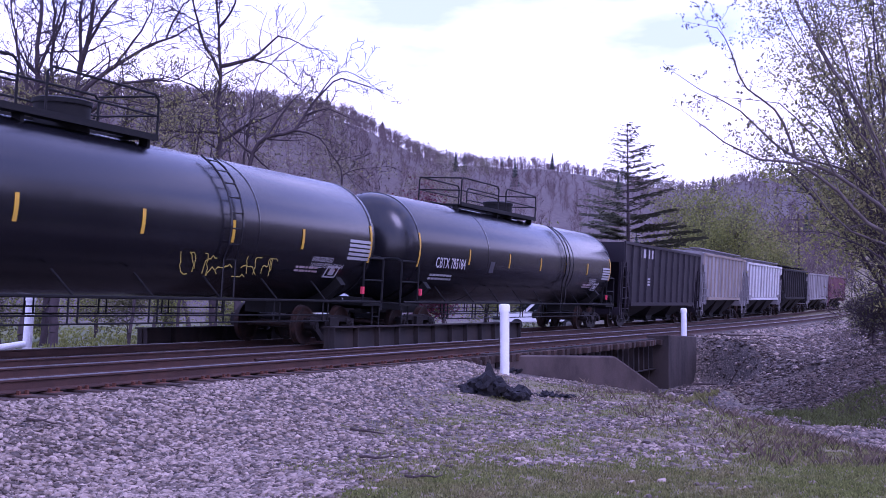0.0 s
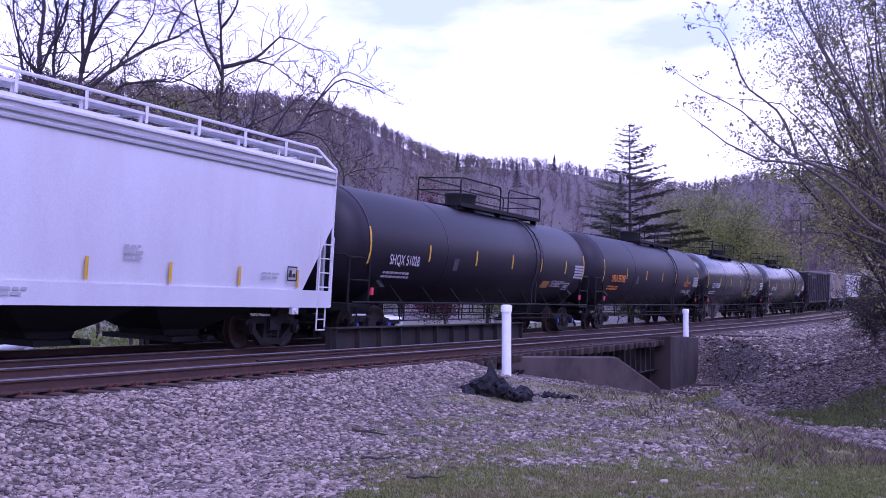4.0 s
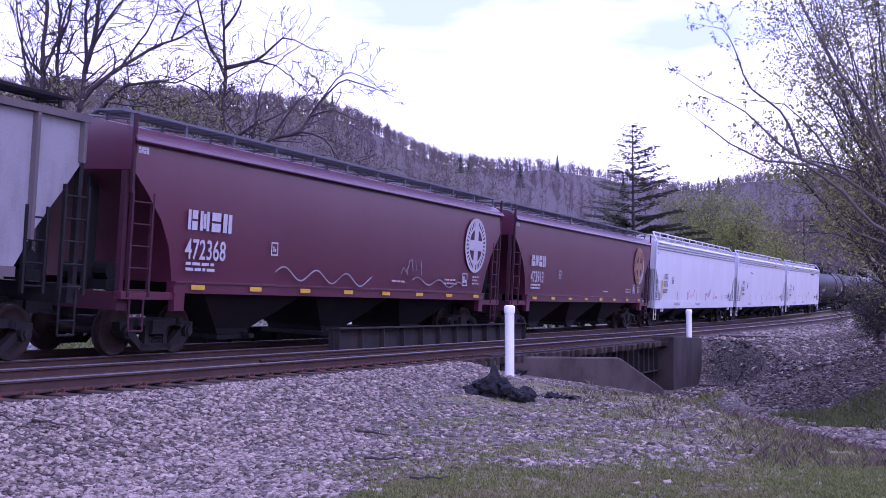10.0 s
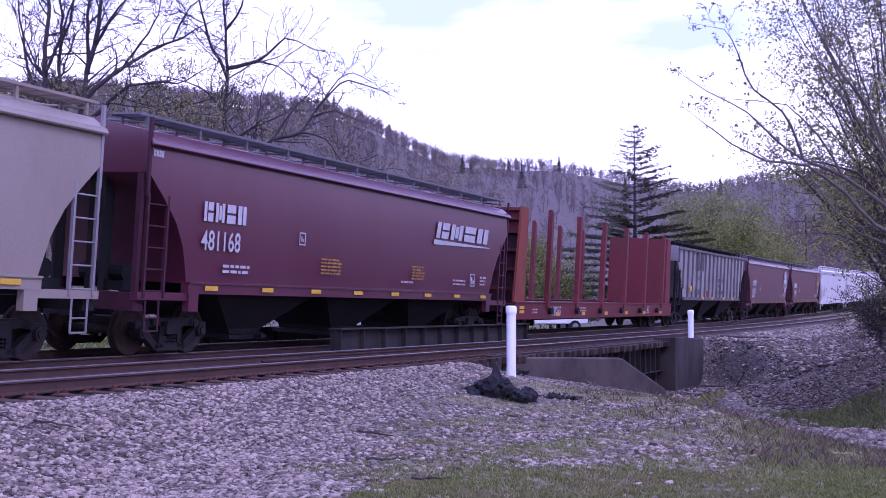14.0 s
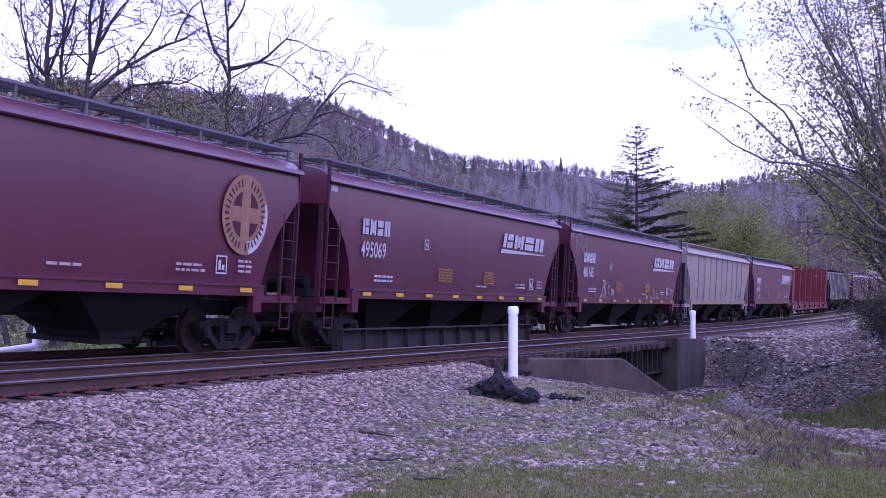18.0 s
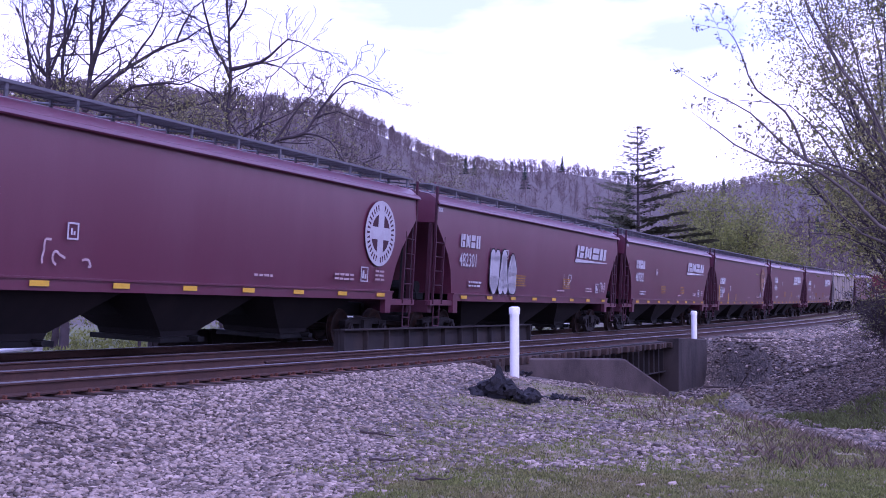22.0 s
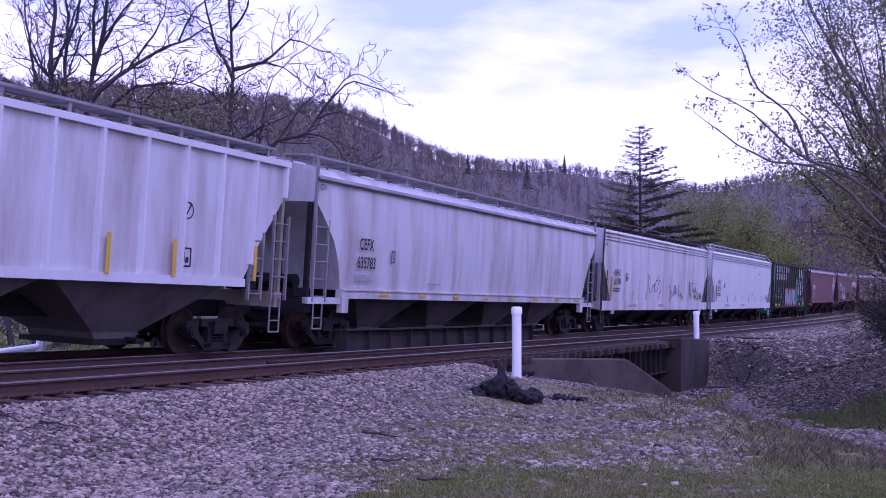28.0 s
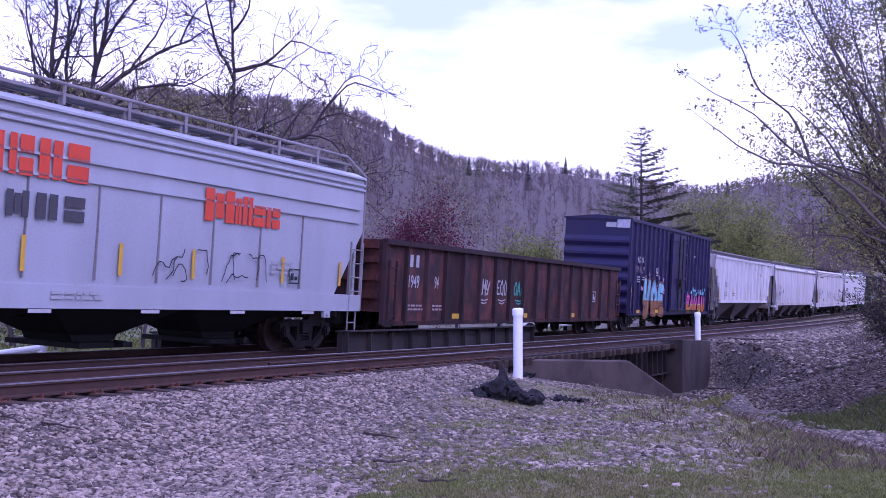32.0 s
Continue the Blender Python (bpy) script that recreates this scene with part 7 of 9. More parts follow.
def make_tree(name, label, rnd, x, y, h, bark, leaf=None, nleaf=0, lsize=0.05, ljit=0.25, group="", **kw):
    t = thing(name, label, "tree", group)
    z = zat(x, y)
    t.matrix_basis = Matrix.Translation((x, y, z))
    V, F, tips = tree_arrays(rnd, (0, 0, 0), h, **kw)
    k = h / max(v[2] for v in V)
    V = [(a * k, b * k, c * k - 0.2) for a, b, c in V]
    tips = [(a * k, b * k, c * k - 0.2) for a, b, c in tips]
    put("trunk", fast_mesh("trunk", V, F, bark, True), t, None, "bare trunk, limbs and twigs")
    if leaf:
        V, F = leaf_arrays(rnd, tips, nleaf, lsize, ljit)
        put("crown", fast_mesh("crown", V, F, leaf), t, None, "thin crown of small young leaves")
    return t


def on_ray(px_deg, dist):
    a = radians(px_deg)
    return dist * math.sin(a), dist * math.cos(a)


R_ = random.Random
for azd, dist, h, sd in ((-20.4, 47, 9.0, 35), (-21.6, 50, 8.5, 34), (-13.2, 58, 6.0, 32), (-6.4, 62, 5.0, 36)):
    x, y = on_ray(azd, dist)
    make_tree("understorey_tree", "slender understorey tree with a haze of yellow-green leaves", R_(sd), x, y, h, M_BARK, M_LEAF, 9000, 0.055, 0.5, "understorey trees", levels=4, first=0.3, spread=0.6, kids=(3, 4), trunk_r=0.07)


# conifer
def conifer(x, y, h):
    rnd = R_(9)
    t = thing("conifer", "tall dark conifer with drooping layered boughs", "tree")
    t.matrix_basis = Matrix.Translation((x, y, zat(x, y)))
    V, F = [], []
    bm = B()
    rod(bm, (0, 0, -0.2), (0, 0, h), 0.22, 8, 0.015)
    LV, LF = [], []
    z = 1.0
    while z < h - 0.15:
        q = 1 - z / h
        reach = 0.35 + 6.6 * q ** 0.85
        for k in range(6 if q > 0.3 else 5):
            a = rnd.uniform(0, 2 * math.pi)
            l = reach * rnd.uniform(0.65, 1.1)
            up_ = 0.30 - 0.3 * q
            p0 = Vector((0, 0, z))
            pts = [p0 + Vector((math.cos(a) * l * f, math.sin(a) * l * f, l * (up_ * f - 0.22 * q * f * f + 0.10 * f * f))) for f in (0, 0.35, 0.7, 1.0)]
            for (pa, pb), r in zip(zip(pts, pts[1:]), (0.035, 0.022, 0.012)):
                rod(bm, pa, pb, r * (0.4 + q), 3, r * 0.6 * (0.4 + q))
            dens = 62 if q > 0.45 else 22
            for _ in range(int(dens * l)):
                f = rnd.uniform(0.15, 1.0)
                i = min(2, int(f * 3))
                c = pts[i].lerp(pts[i + 1], f * 3 - i)
                c = c + Vector((rnd.gauss(0, 0.13), rnd.gauss(0, 0.13), rnd.gauss(-0.04, 0.05)))
                d = Vector((math.cos(a + rnd.gauss(0, 0.6)), math.sin(a + rnd.gauss(0, 0.6)), rnd.gauss(0.05, 0.12))).normalized()
                u = d.cross(Vector((0, 0, 1))).normalized()
                s = rnd.uniform(0.10, 0.22) * (0.6 + 0.5 * q)
                kk = len(LV)
                for w in (c - d * s, c + u * s * 0.2 + Vector((0, 0, 0.03)), c + d * s, c - u * s * 0.2 - Vector((0, 0, 0.03))):
                    LV.append((w.x, w.y, w.z))
                LF.append((kk, kk + 1, kk + 2, kk + 3))
        z += 0.44 if q > 0.3 else 0.36
    part("trunk", bm, M_BARK, t)
    put("crown", fast_mesh("crown", LV, LF, M_CONIFER), t, None, "layered dark needle boughs")


x, y = on_ray(9.35, 78)
conifer(x, y, 13.6)
# redbud, green shrubs, pale spring trees
x, y = on_ray(-1.9, 62)
make_tree("redbud_tree", "dusky crimson redbud in bloom", R_(41), x, y, 7.8, M_BARK, M_REDBUD, 17000, 0.07, 0.40, "", levels=4, first=0.26, spread=0.7, kids=(4, 6), trunk_r=0.1)
x, y = on_ray(0.3, 66)
make_tree("redbud_tree", "low crimson redbud in bloom", R_(46), x, y, 4.6, M_BARK, M_REDBUD, 5000, 0.07, 0.3, "", levels=4, first=0.26, spread=0.7, kids=(4, 6), trunk_r=0.08)
for azd, dist, h, sd in ((2.4, 72, 6.6, 42), (4.0, 75, 6.4, 43), (5.3, 80, 5.6, 44)):
    x, y = on_ray(azd, dist)
    make_tree("leafy_bush", "bright yellow-green leafy bush", R_(sd), x, y, h, M_BARK, M_LEAF, 9000, 0.10, 0.4, "green bushes behind the line", levels=4, first=0.22, spread=0.75, kids=(4, 6), trunk_r=0.08)
for azd, dist, h, sd in ((12.1, 105, 13, 51), (13.2, 110, 12, 52), (14.4, 100, 10, 53), (15.4, 122, 10, 54), (11.2, 112, 9, 55)):
    x, y = on_ray(azd, dist)
    make_tree("spring_tree", "pale yellow-green tree coming into leaf", R_(sd), x, y, h, M_BARK, M_LEAF, 7000, 0.13, 0.6, "spring trees behind the line", levels=4, first=0.28, spread=0.6, kids=(4, 6), trunk_r=0.14)
# leaning lineside tree and bushes on the bank
def limb_tree(name, label, rnd, x, y, limbs, r0, bark, leaf=None, nleaf=0, lsize=0.05, ljit=0.06, group="", dens=3.2, twig=0.9, lev=2, fine=0.004):
    """A tree of a few long arching limbs from one foot; each limb: (dx, dy, height, sag)."""
    t = thing(name, label, "tree", group)
    t.matrix_basis = Matrix.Translation((x, y, zat(x, y)))
    V, F, tips = [], [], []

    def tube(a, b, ra, rb, n):
        d = (b - a).normalized()
        u = d.cross(Vector((0, 0, 1)) if abs(d.z) < 0.95 else Vector((1, 0, 0))).normalized()
        v = d.cross(u)
        k = len(V)
        for c, r in ((a, ra), (b, rb)):
            for i in range(n):
                w = 2 * math.pi * i / n
                p = c + u * (r * math.cos(w)) + v * (r * math.sin(w))
                V.append((p.x, p.y, p.z))
        for i in range(n):
            F.append((k + i, k + (i + 1) % n, k + n + (i + 1) % n, k + n + i))

    def branch(p, d, length, r, lv):
        n = max(3, int(length / 0.3))
        for i in range(n):
            d = (d + Vector((rnd.gauss(0, 0.14), rnd.gauss(0, 0.14), rnd.gauss(0.03, 0.10)))).normalized()
            q = p + d * (length / n)
            r2 = max(fine, r * (1 - 0.75 / n))
            tube(p, q, r, r2, 4 if r > 0.015 else 3)
            if lv > 0 and i > 0:
                for _ in range(rnd.randint(1, 2)):
                    s_ = Vector((rnd.gauss(0, 1), rnd.gauss(0, 1), rnd.gauss(0.2, 0.6)))
                    s_ = (s_ - d * s_.dot(d)).normalized()
                    branch(q, (d * 0.65 + s_ * 0.6).normalized(), length * rnd.uniform(0.3, 0.55), r2 * 0.6, lv - 1)
            elif lv == 0:
                tips.append((q.x, q.y, q.z))
            p, r = q, r2
        tips.append((p.x, p.y, p.z))

    for dx, dy, hz, sag in limbs:
        L = math.sqrt(dx * dx + dy * dy + hz * hz)
        n = max(6, int(L / 0.45))
        a, r = Vector((rnd.uniform(-0.15, 0.15), rnd.uniform(-0.15, 0.15), -0.2)), r0 * rnd.uniform(0.7, 1.0)
        wob = Vector((0, 0, 0))
        for i in range(1, n + 1):
            f = i / n
            wob += Vector((rnd.gauss(0, 0.035), rnd.gauss(0, 0.035), rnd.gauss(0, 0.03))) * L * 0.12
            b = Vector((dx * f ** 1.25, dy * f ** 1.25, hz * (f + sag * f * (1 - f)))) + wob
            r2 = max(fine * 1.5, r0 * (1 - 0.93 * f))
            tube(a, b, r, r2, 6)
            d = (b - a).normalized()
            if f > 0.22:
                for _ in range(int(dens * L / n + rnd.random())):
                    s_ = Vector((rnd.gauss(0, 1), rnd.gauss(0, 1), rnd.gauss(0.2, 0.6)))
                    s_ = (s_ - d * s_.dot(d)).normalized()
                    branch(b, (d * 0.6 + s_ * 0.7).normalized(), twig * L * 0.2 * rnd.uniform(0.5, 1.1) * (1.25 - f * 0.7), r2 * 0.55, lev)
            a, r = b, r2
        tips.append((a.x, a.y, a.z))
    put("trunk", fast_mesh("trunk", V, F, bark, True), t, None, "stems, limbs and twigs")
    if leaf:
        V, F = leaf_arrays(rnd, tips, nleaf, lsize, ljit)
        put("crown", fast_mesh("crown", V, F, leaf), t, None, "scattered small young leaves")
    return t


limb_tree("bank_tree", "many-stemmed tree with small fresh leaves leaning over the bank", R_(62), 11.0, 26.5, ((-2.8, -0.5, 7.6, 0.15), (-1.6, 0.5, 9.2, 0.1), (-3.6, 0.3, 5.4, 0.25), (-0.4, -0.5, 9.8, 0.1), (-2.2, -0.8, 3.6, 0.4), (-1.2, 0.3, 6.6, 0.1)), 0.07, M_BARK, M_LEAFY, 4500, 0.05, 0.16, "trees on the bank", dens=4.4)
limb_tree("bank_tree", "many-stemmed tree with small fresh leaves leaning over the bank", R_(63), 13.6, 33.0, ((-3.0, -0.5, 6.8, 0.15), (-1.0, 0.5, 9.5, 0.1), (-3.6, 0.3, 4.6, 0.25), (0.6, -0.5, 9.5, 0.1), (-2.0, -0.8, 3.0, 0.4)), 0.10, M_BARK, M_LEAF, 6000, 0.07, 0.22, "trees on the bank")
limb_tree("bank_tree", "twiggy purple-grey tree with few leaves on the bank", R_(71), 10.2, 25.0, ((-0.5, 0.3, 9.6, 0.1), (-1.6, -0.3, 8.8, 0.1), (0.3, 0.2, 9.2, 0.1), (-2.4, 0.4, 7.6, 0.15), (-1.0, -0.4, 7.6, 0.1)), 0.06, M_BARK, M_LEAFY, 2500, 0.045, 0.1, "trees on the bank", dens=5.0)
for bx, by, h, sd in ((17.0, 40, 5.0, 64), (21.5, 52, 5.5, 65), (14.6, 33, 4.2, 66), (28.5, 70, 7, 67), (13.0, 29, 3.0, 68), (11.9, 25, 2.2, 69), (13.9, 37, 2.6, 75), (12.9, 33, 2.2, 76), (15.6, 42.5, 2.8, 77), (18.4, 49, 3.2, 78)):
    make_tree("bank_bush", "tangled twiggy bush on the bank", R_(sd), bx, by, h, M_BARK, M_LEAF2, 700, 0.045, 0.3, "bushes on the bank", levels=4, first=0.24, spread=0.7, kids=(4, 6), trunk_r=0.05)


# tall bare trees beyond the tracks
def bough_tree(name, label, rnd, x, y, limbs, bark, leaf=None, nleaf=0, lsize=0.05, ljit=0.06, group="", gap=0.55, twig=1.0, lev=2, fine=0.005, deep=0.45, leaf_top=99.0, crook=0.16, outer=0.0):
    """A tree of boughs bent to fit the camera's view. Each limb: its radius, then its bends as (aside, up) from the
    foot; a limb grows out of the nearest older one.
    """
    t = thing(name, label, "tree", group)
    t.matrix_basis = Matrix.Translation((x, y, zat(x, y)))
    V, F, tips, grown = [], [], [], []

    def tube(a, b, ra, rb, n):
        d = b - a
        if d.length < 1e-4:
            return
        d = d.normalized()
        u = d.cross(Vector((0, 0, 1)) if abs(d.z) < 0.95 else Vector((1, 0, 0))).normalized()
        v = d.cross(u)
        k = len(V)
        for c, r in ((a, ra), (b, rb)):
            for i in range(n):
                w = 2 * math.pi * i / n
                p = c + u * (r * math.cos(w)) + v * (r * math.sin(w))
                V.append((p.x, p.y, p.z))
        for i in range(n):
            F.append((k + i, k + (i + 1) % n, k + n + (i + 1) % n, k + n + i))

    def spray(p, d, length, r, lv):
        """A crooked side branch with finer ones on it."""
        n = max(3, int(length / 0.28))
        for i in range(n):
            d = (d + Vector((rnd.gauss(0, crook), rnd.gauss(0, crook), rnd.gauss(0.035, crook * 0.8)))).normalized()
            q = p + d * (length / n)
            r2 = max(fine, r * (1 - 0.8 / n))
            tube(p, q, r, r2, 4 if r > 0.02 else 3)
            if lv > 0 and rnd.random() < 0.85:
                s_ = Vector((rnd.gauss(0, 1), rnd.gauss(0, 0.8), rnd.gauss(0.15, 0.8)))
                s_ = (s_ - d * s_.dot(d)).normalized()
                spray(q, (d * 0.62 + s_ * 0.75).normalized(), length * rnd.uniform(0.28, 0.6), r2 * 0.6, lv - 1)
            elif lv == 0:
                tips.append((q.x, q.y, q.z))
            p, r = q, r2
        tips.append((p.x, p.y, p.z))

    for r0, *bends in limbs:
        a0 = Vector((bends[0][0], 0, bends[0][1]))
        if grown and bends[0][1] > 0.5:
            near_ = min(grown, key=lambda g: (g[0].x - a0.x) ** 2 + (g[0].z - a0.z) ** 2)
            dy0, drift = near_[0].y, rnd.uniform(-deep, deep)
            a0 = near_[0].copy()
        else:
            dy0, drift = rnd.uniform(-0.2, 0.2), rnd.uniform(-0.15, 0.15) * deep
        pts = [Vector((bx, 0, bz)) for bx, bz in bends]
        pts[0] = Vector((a0.x, 0, a0.z))
        span = sum((q - p).length for p, q in zip(pts, pts[1:]))
        line, gone = [], 0.0
        for i in range(len(pts) - 1):
            p0, p1, p2, p3 = pts[max(0, i - 1)], pts[i], pts[i + 1], pts[min(len(pts) - 1, i + 2)]
            m = max(2, int((p2 - p1).length / 0.35))
            for k in range(m):
                u = k / m
                c = 0.5 * ((2 * p1) + (p2 - p0) * u + (2 * p0 - 5 * p1 + 4 * p2 - p3) * u * u + (3 * p1 - p0 - 3 * p2 + p3) * u ** 3)
                line.append(c)
        line.append(pts[-1])
        wob = Vector((0, 0, 0))
        out = []
        for i, c in enumerate(line):
            f = i / (len(line) - 1)
            if i:
                wob = wob * 0.8 + Vector((rnd.gauss(0, 0.035), rnd.gauss(0, 0.05), rnd.gauss(0, 0.03)))
            out.append(Vector((c.x, dy0 + drift * span * f, c.z)) + wob)
        left = gap * 0.6
        for i, (a, b) in enumerate(zip(out, out[1:])):
            f0, f1 = i / (len(out) - 1), (i + 1) / (len(out) - 1)
            ra, rb = max(fine * 1.6, r0 * (1 - 0.86 * f0)), max(fine * 1.6, r0 * (1 - 0.86 * f1))
            tube(a, b, ra, rb, 7 if ra > 0.06 else 5)
            grown.append((b, rb))
            left -= (b - a).length
            if f1 > 0.25 + outer and b.z > 2.5 and left < 0:
                left = gap * rnd.uniform(0.6, 1.4)
                d = (b - a).normalized()
                s_ = Vector((rnd.gauss(0, 1), rnd.gauss(0, 0.7), rnd.gauss(0.25, 0.7)))
                s_ = (s_ - d * s_.dot(d)).normalized()
                spray(b, (d * 0.55 + s_ * 0.8).normalized(), twig * rnd.uniform(0.5, 1.3) * (1.2 - 0.55 * f1), max(fine, rb * 0.5), lev)
        spray(out[-1], (out[-1] - out[-2]).normalized(), twig * 0.8, max(fine, r0 * 0.14), lev)
    put("trunk", fast_mesh("trunk", V, F, bark, True), t, None, "crooked trunk, boughs and twigs")
    if leaf:
        V, F = leaf_arrays(rnd, [p for p in tips if p[2] < leaf_top] or tips, nleaf, lsize, ljit)
        put("crown", fast_mesh("crown", V, F, leaf), t, None, "scattered small young leaves")
    return t


LEFT_GROUP = dict(group="bare trees behind the line", gap=0.22, fine=0.013)
BARE = "tall bare spring tree with crooked dark purple-grey boughs"
x, y = on_ray(-19.27, 46)
bough_tree("bare_tree", BARE, R_(81), x, y, (
    (0.213, (0.0, -0.3), (0.0, 5.3), (0.1, 8.2), (0.2, 11.7), (0.3, 16.5)),
    (0.088, (0.0, 8.2), (-0.8, 10.7), (-1.5, 13.0), (-2.0, 14.7)),
    (0.075, (0.1, 10.3), (1.0, 12.2), (1.7, 14.4)),
    (0.062, (0.1, 7.0), (-1.0, 8.2), (-2.4, 9.4)),
    (0.062, (0.1, 9.4), (0.9, 10.3), (1.5, 11.9))), M_BARK, M_LEAFY, 1300, 0.07, 0.12, leaf_top=9.5, twig=2.1, **LEFT_GROUP)
x, y = on_ray(-18.33, 47)
bough_tree("bare_tree", BARE, R_(82), x, y, (
    (0.150, (0.0, -0.3), (0.0, 5.3), (0.0, 9.6), (0.0, 13.9), (0.1, 16.6)),
    (0.062, (0.0, 9.6), (-1.0, 11.0), (-1.7, 13.0)),
    (0.062, (0.0, 11.4), (0.7, 12.8), (1.0, 15.0))), M_BARK, M_LEAFY, 900, 0.07, 0.12, leaf_top=9.5, twig=1.9, **LEFT_GROUP)
x, y = on_ray(-17.94, 45)
bough_tree("bare_tree", BARE, R_(83), x, y, (
    (0.188, (-0.2, -0.3), (-0.1, 5.3), (0.1, 7.5), (0.4, 9.6), (0.5, 12.4), (0.7, 15.6)),
    (0.112, (0.5, 10.3), (1.0, 12.0), (1.3, 13.9), (1.5, 15.6)),
    (0.100, (0.3, 8.3), (1.3, 8.8), (2.6, 9.6), (4.4, 9.5), (5.5, 9.9)),
    (0.112, (0.5, 9.2), (1.9, 10.5), (3.7, 11.5), (5.0, 12.3)),
    (0.062, (2.0, 10.5), (3.1, 12.4), (3.3, 13.7)),
    (0.075, (0.5, 11.0), (1.6, 12.7), (2.7, 13.4), (3.3, 14.4)),
    (0.050, (3.7, 11.5), (4.2, 13.0), (5.2, 13.8)),
    (0.062, (0.2, 7.8), (-0.9, 8.6), (-2.2, 9.0))), M_BARK, M_LEAFY, 2300, 0.06, 0.14, leaf_top=10.4, twig=2.0, **LEFT_GROUP)
x, y = on_ray(-16.99, 46)
bough_tree("bare_tree", "slanting bare tree with a few yellow-green buds", R_(84), x, y, (
    (0.112, (-1.5, -0.3), (0.0, 5.3), (0.6, 7.1), (1.5, 8.5), (3.0, 9.3), (4.5, 9.8)),
    (0.062, (1.5, 8.5), (1.8, 9.6), (2.9, 10.2)),
    (0.075, (2.0, -0.3), (2.4, 5.5), (2.9, 7.1), (2.7, 8.5), (2.9, 9.6)),
    (0.050, (2.8, 7.0), (3.6, 7.9), (4.6, 8.1))), M_BARK, M_LEAFY, 2600, 0.06, 0.16, leaf_top=10.2, twig=1.6, **LEFT_GROUP)
x, y = on_ray(-10.77, 46)
bough_tree("bare_tree", BARE, R_(85), x, y, (
    (0.175, (0.0, -0.3), (0.0, 5.1), (0.0, 8.2), (0.1, 10.5), (0.0, 12.4), (-0.1, 15.4)),
    (0.100, (0.1, 10.7), (1.3, 11.2), (2.4, 12.0), (3.2, 11.8)),
    (0.075, (0.1, 10.5), (-0.6, 12.0), (-0.8, 13.9), (-1.0, 15.0)),
    (0.062, (0.0, 12.2), (0.8, 13.2), (1.0, 14.8)),
    (0.075, (-0.1, 8.2), (-1.2, 8.2), (-2.4, 8.3)),
    (0.088, (0.0, 7.9), (1.3, 8.5), (2.6, 9.0)),
    (0.062, (0.0, 8.9), (-0.6, 9.8), (-1.5, 10.3), (-2.5, 10.6)),
    (0.075, (-1.5, -0.3), (-1.2, 5.3), (-0.9, 7.5), (-0.6, 9.2), (-0.3, 11.0)),
    (0.050, (1.3, 11.2), (2.0, 11.0), (2.8, 10.4))), M_BARK, M_LEAFY, 2600, 0.06, 0.16, leaf_top=10.6, twig=1.8, **LEFT_GROUP)
x, y = on_ray(-9.42, 45)
bough_tree("bare_tree", "crooked bare tree with an arching bough and drooping twigs", R_(86), x, y, (
    (0.163, (-0.2, -0.3), (-0.1, 5.1), (0.2, 6.8), (0.8, 7.8), (2.0, 8.1), (2.8, 9.3), (3.7, 10.0), (4.4, 9.8)),
    (0.050, (2.0, 8.1), (2.9, 7.8), (3.5, 6.9)),
    (0.062, (0.2, 7.1), (-0.5, 7.9), (-0.9, 8.5)),
    (0.037, (2.8, 9.3), (3.3, 10.2), (3.9, 10.5), (4.5, 10.2)),
    (0.062, (0.7, 7.8), (1.5, 8.9), (2.4, 9.8)),
    (0.050, (0.3, 7.1), (1.0, 6.6), (1.7, 5.9)),
    (0.062, (-0.1, 5.9), (0.3, 10.0), (0.9, 11.2), (1.7, 12.0)),
    (0.044, (2.4, 8.7), (3.2, 8.9), (4.0, 8.5))), M_BARK, M_LEAFY, 160, 0.06, 0.12, twig=1.5, **LEFT_GROUP)
x, y = on_ray(-6.79, 46)
bough_tree("bare_tree", "low crooked bare tree by the line", R_(87), x, y, (
    (0.100, (-1.0, -0.3), (-0.1, 4.8), (0.6, 5.5), (1.5, 5.8), (1.8, 6.5), (2.6, 6.8)),
    (0.050, (1.5, 5.8), (2.1, 5.7), (2.5, 5.4)),
    (0.050, (1.7, 6.2), (1.7, 6.8), (1.5, 7.2))), M_BARK, M_LEAFY, 60, 0.06, 0.12, twig=1.2, **LEFT_GROUP)


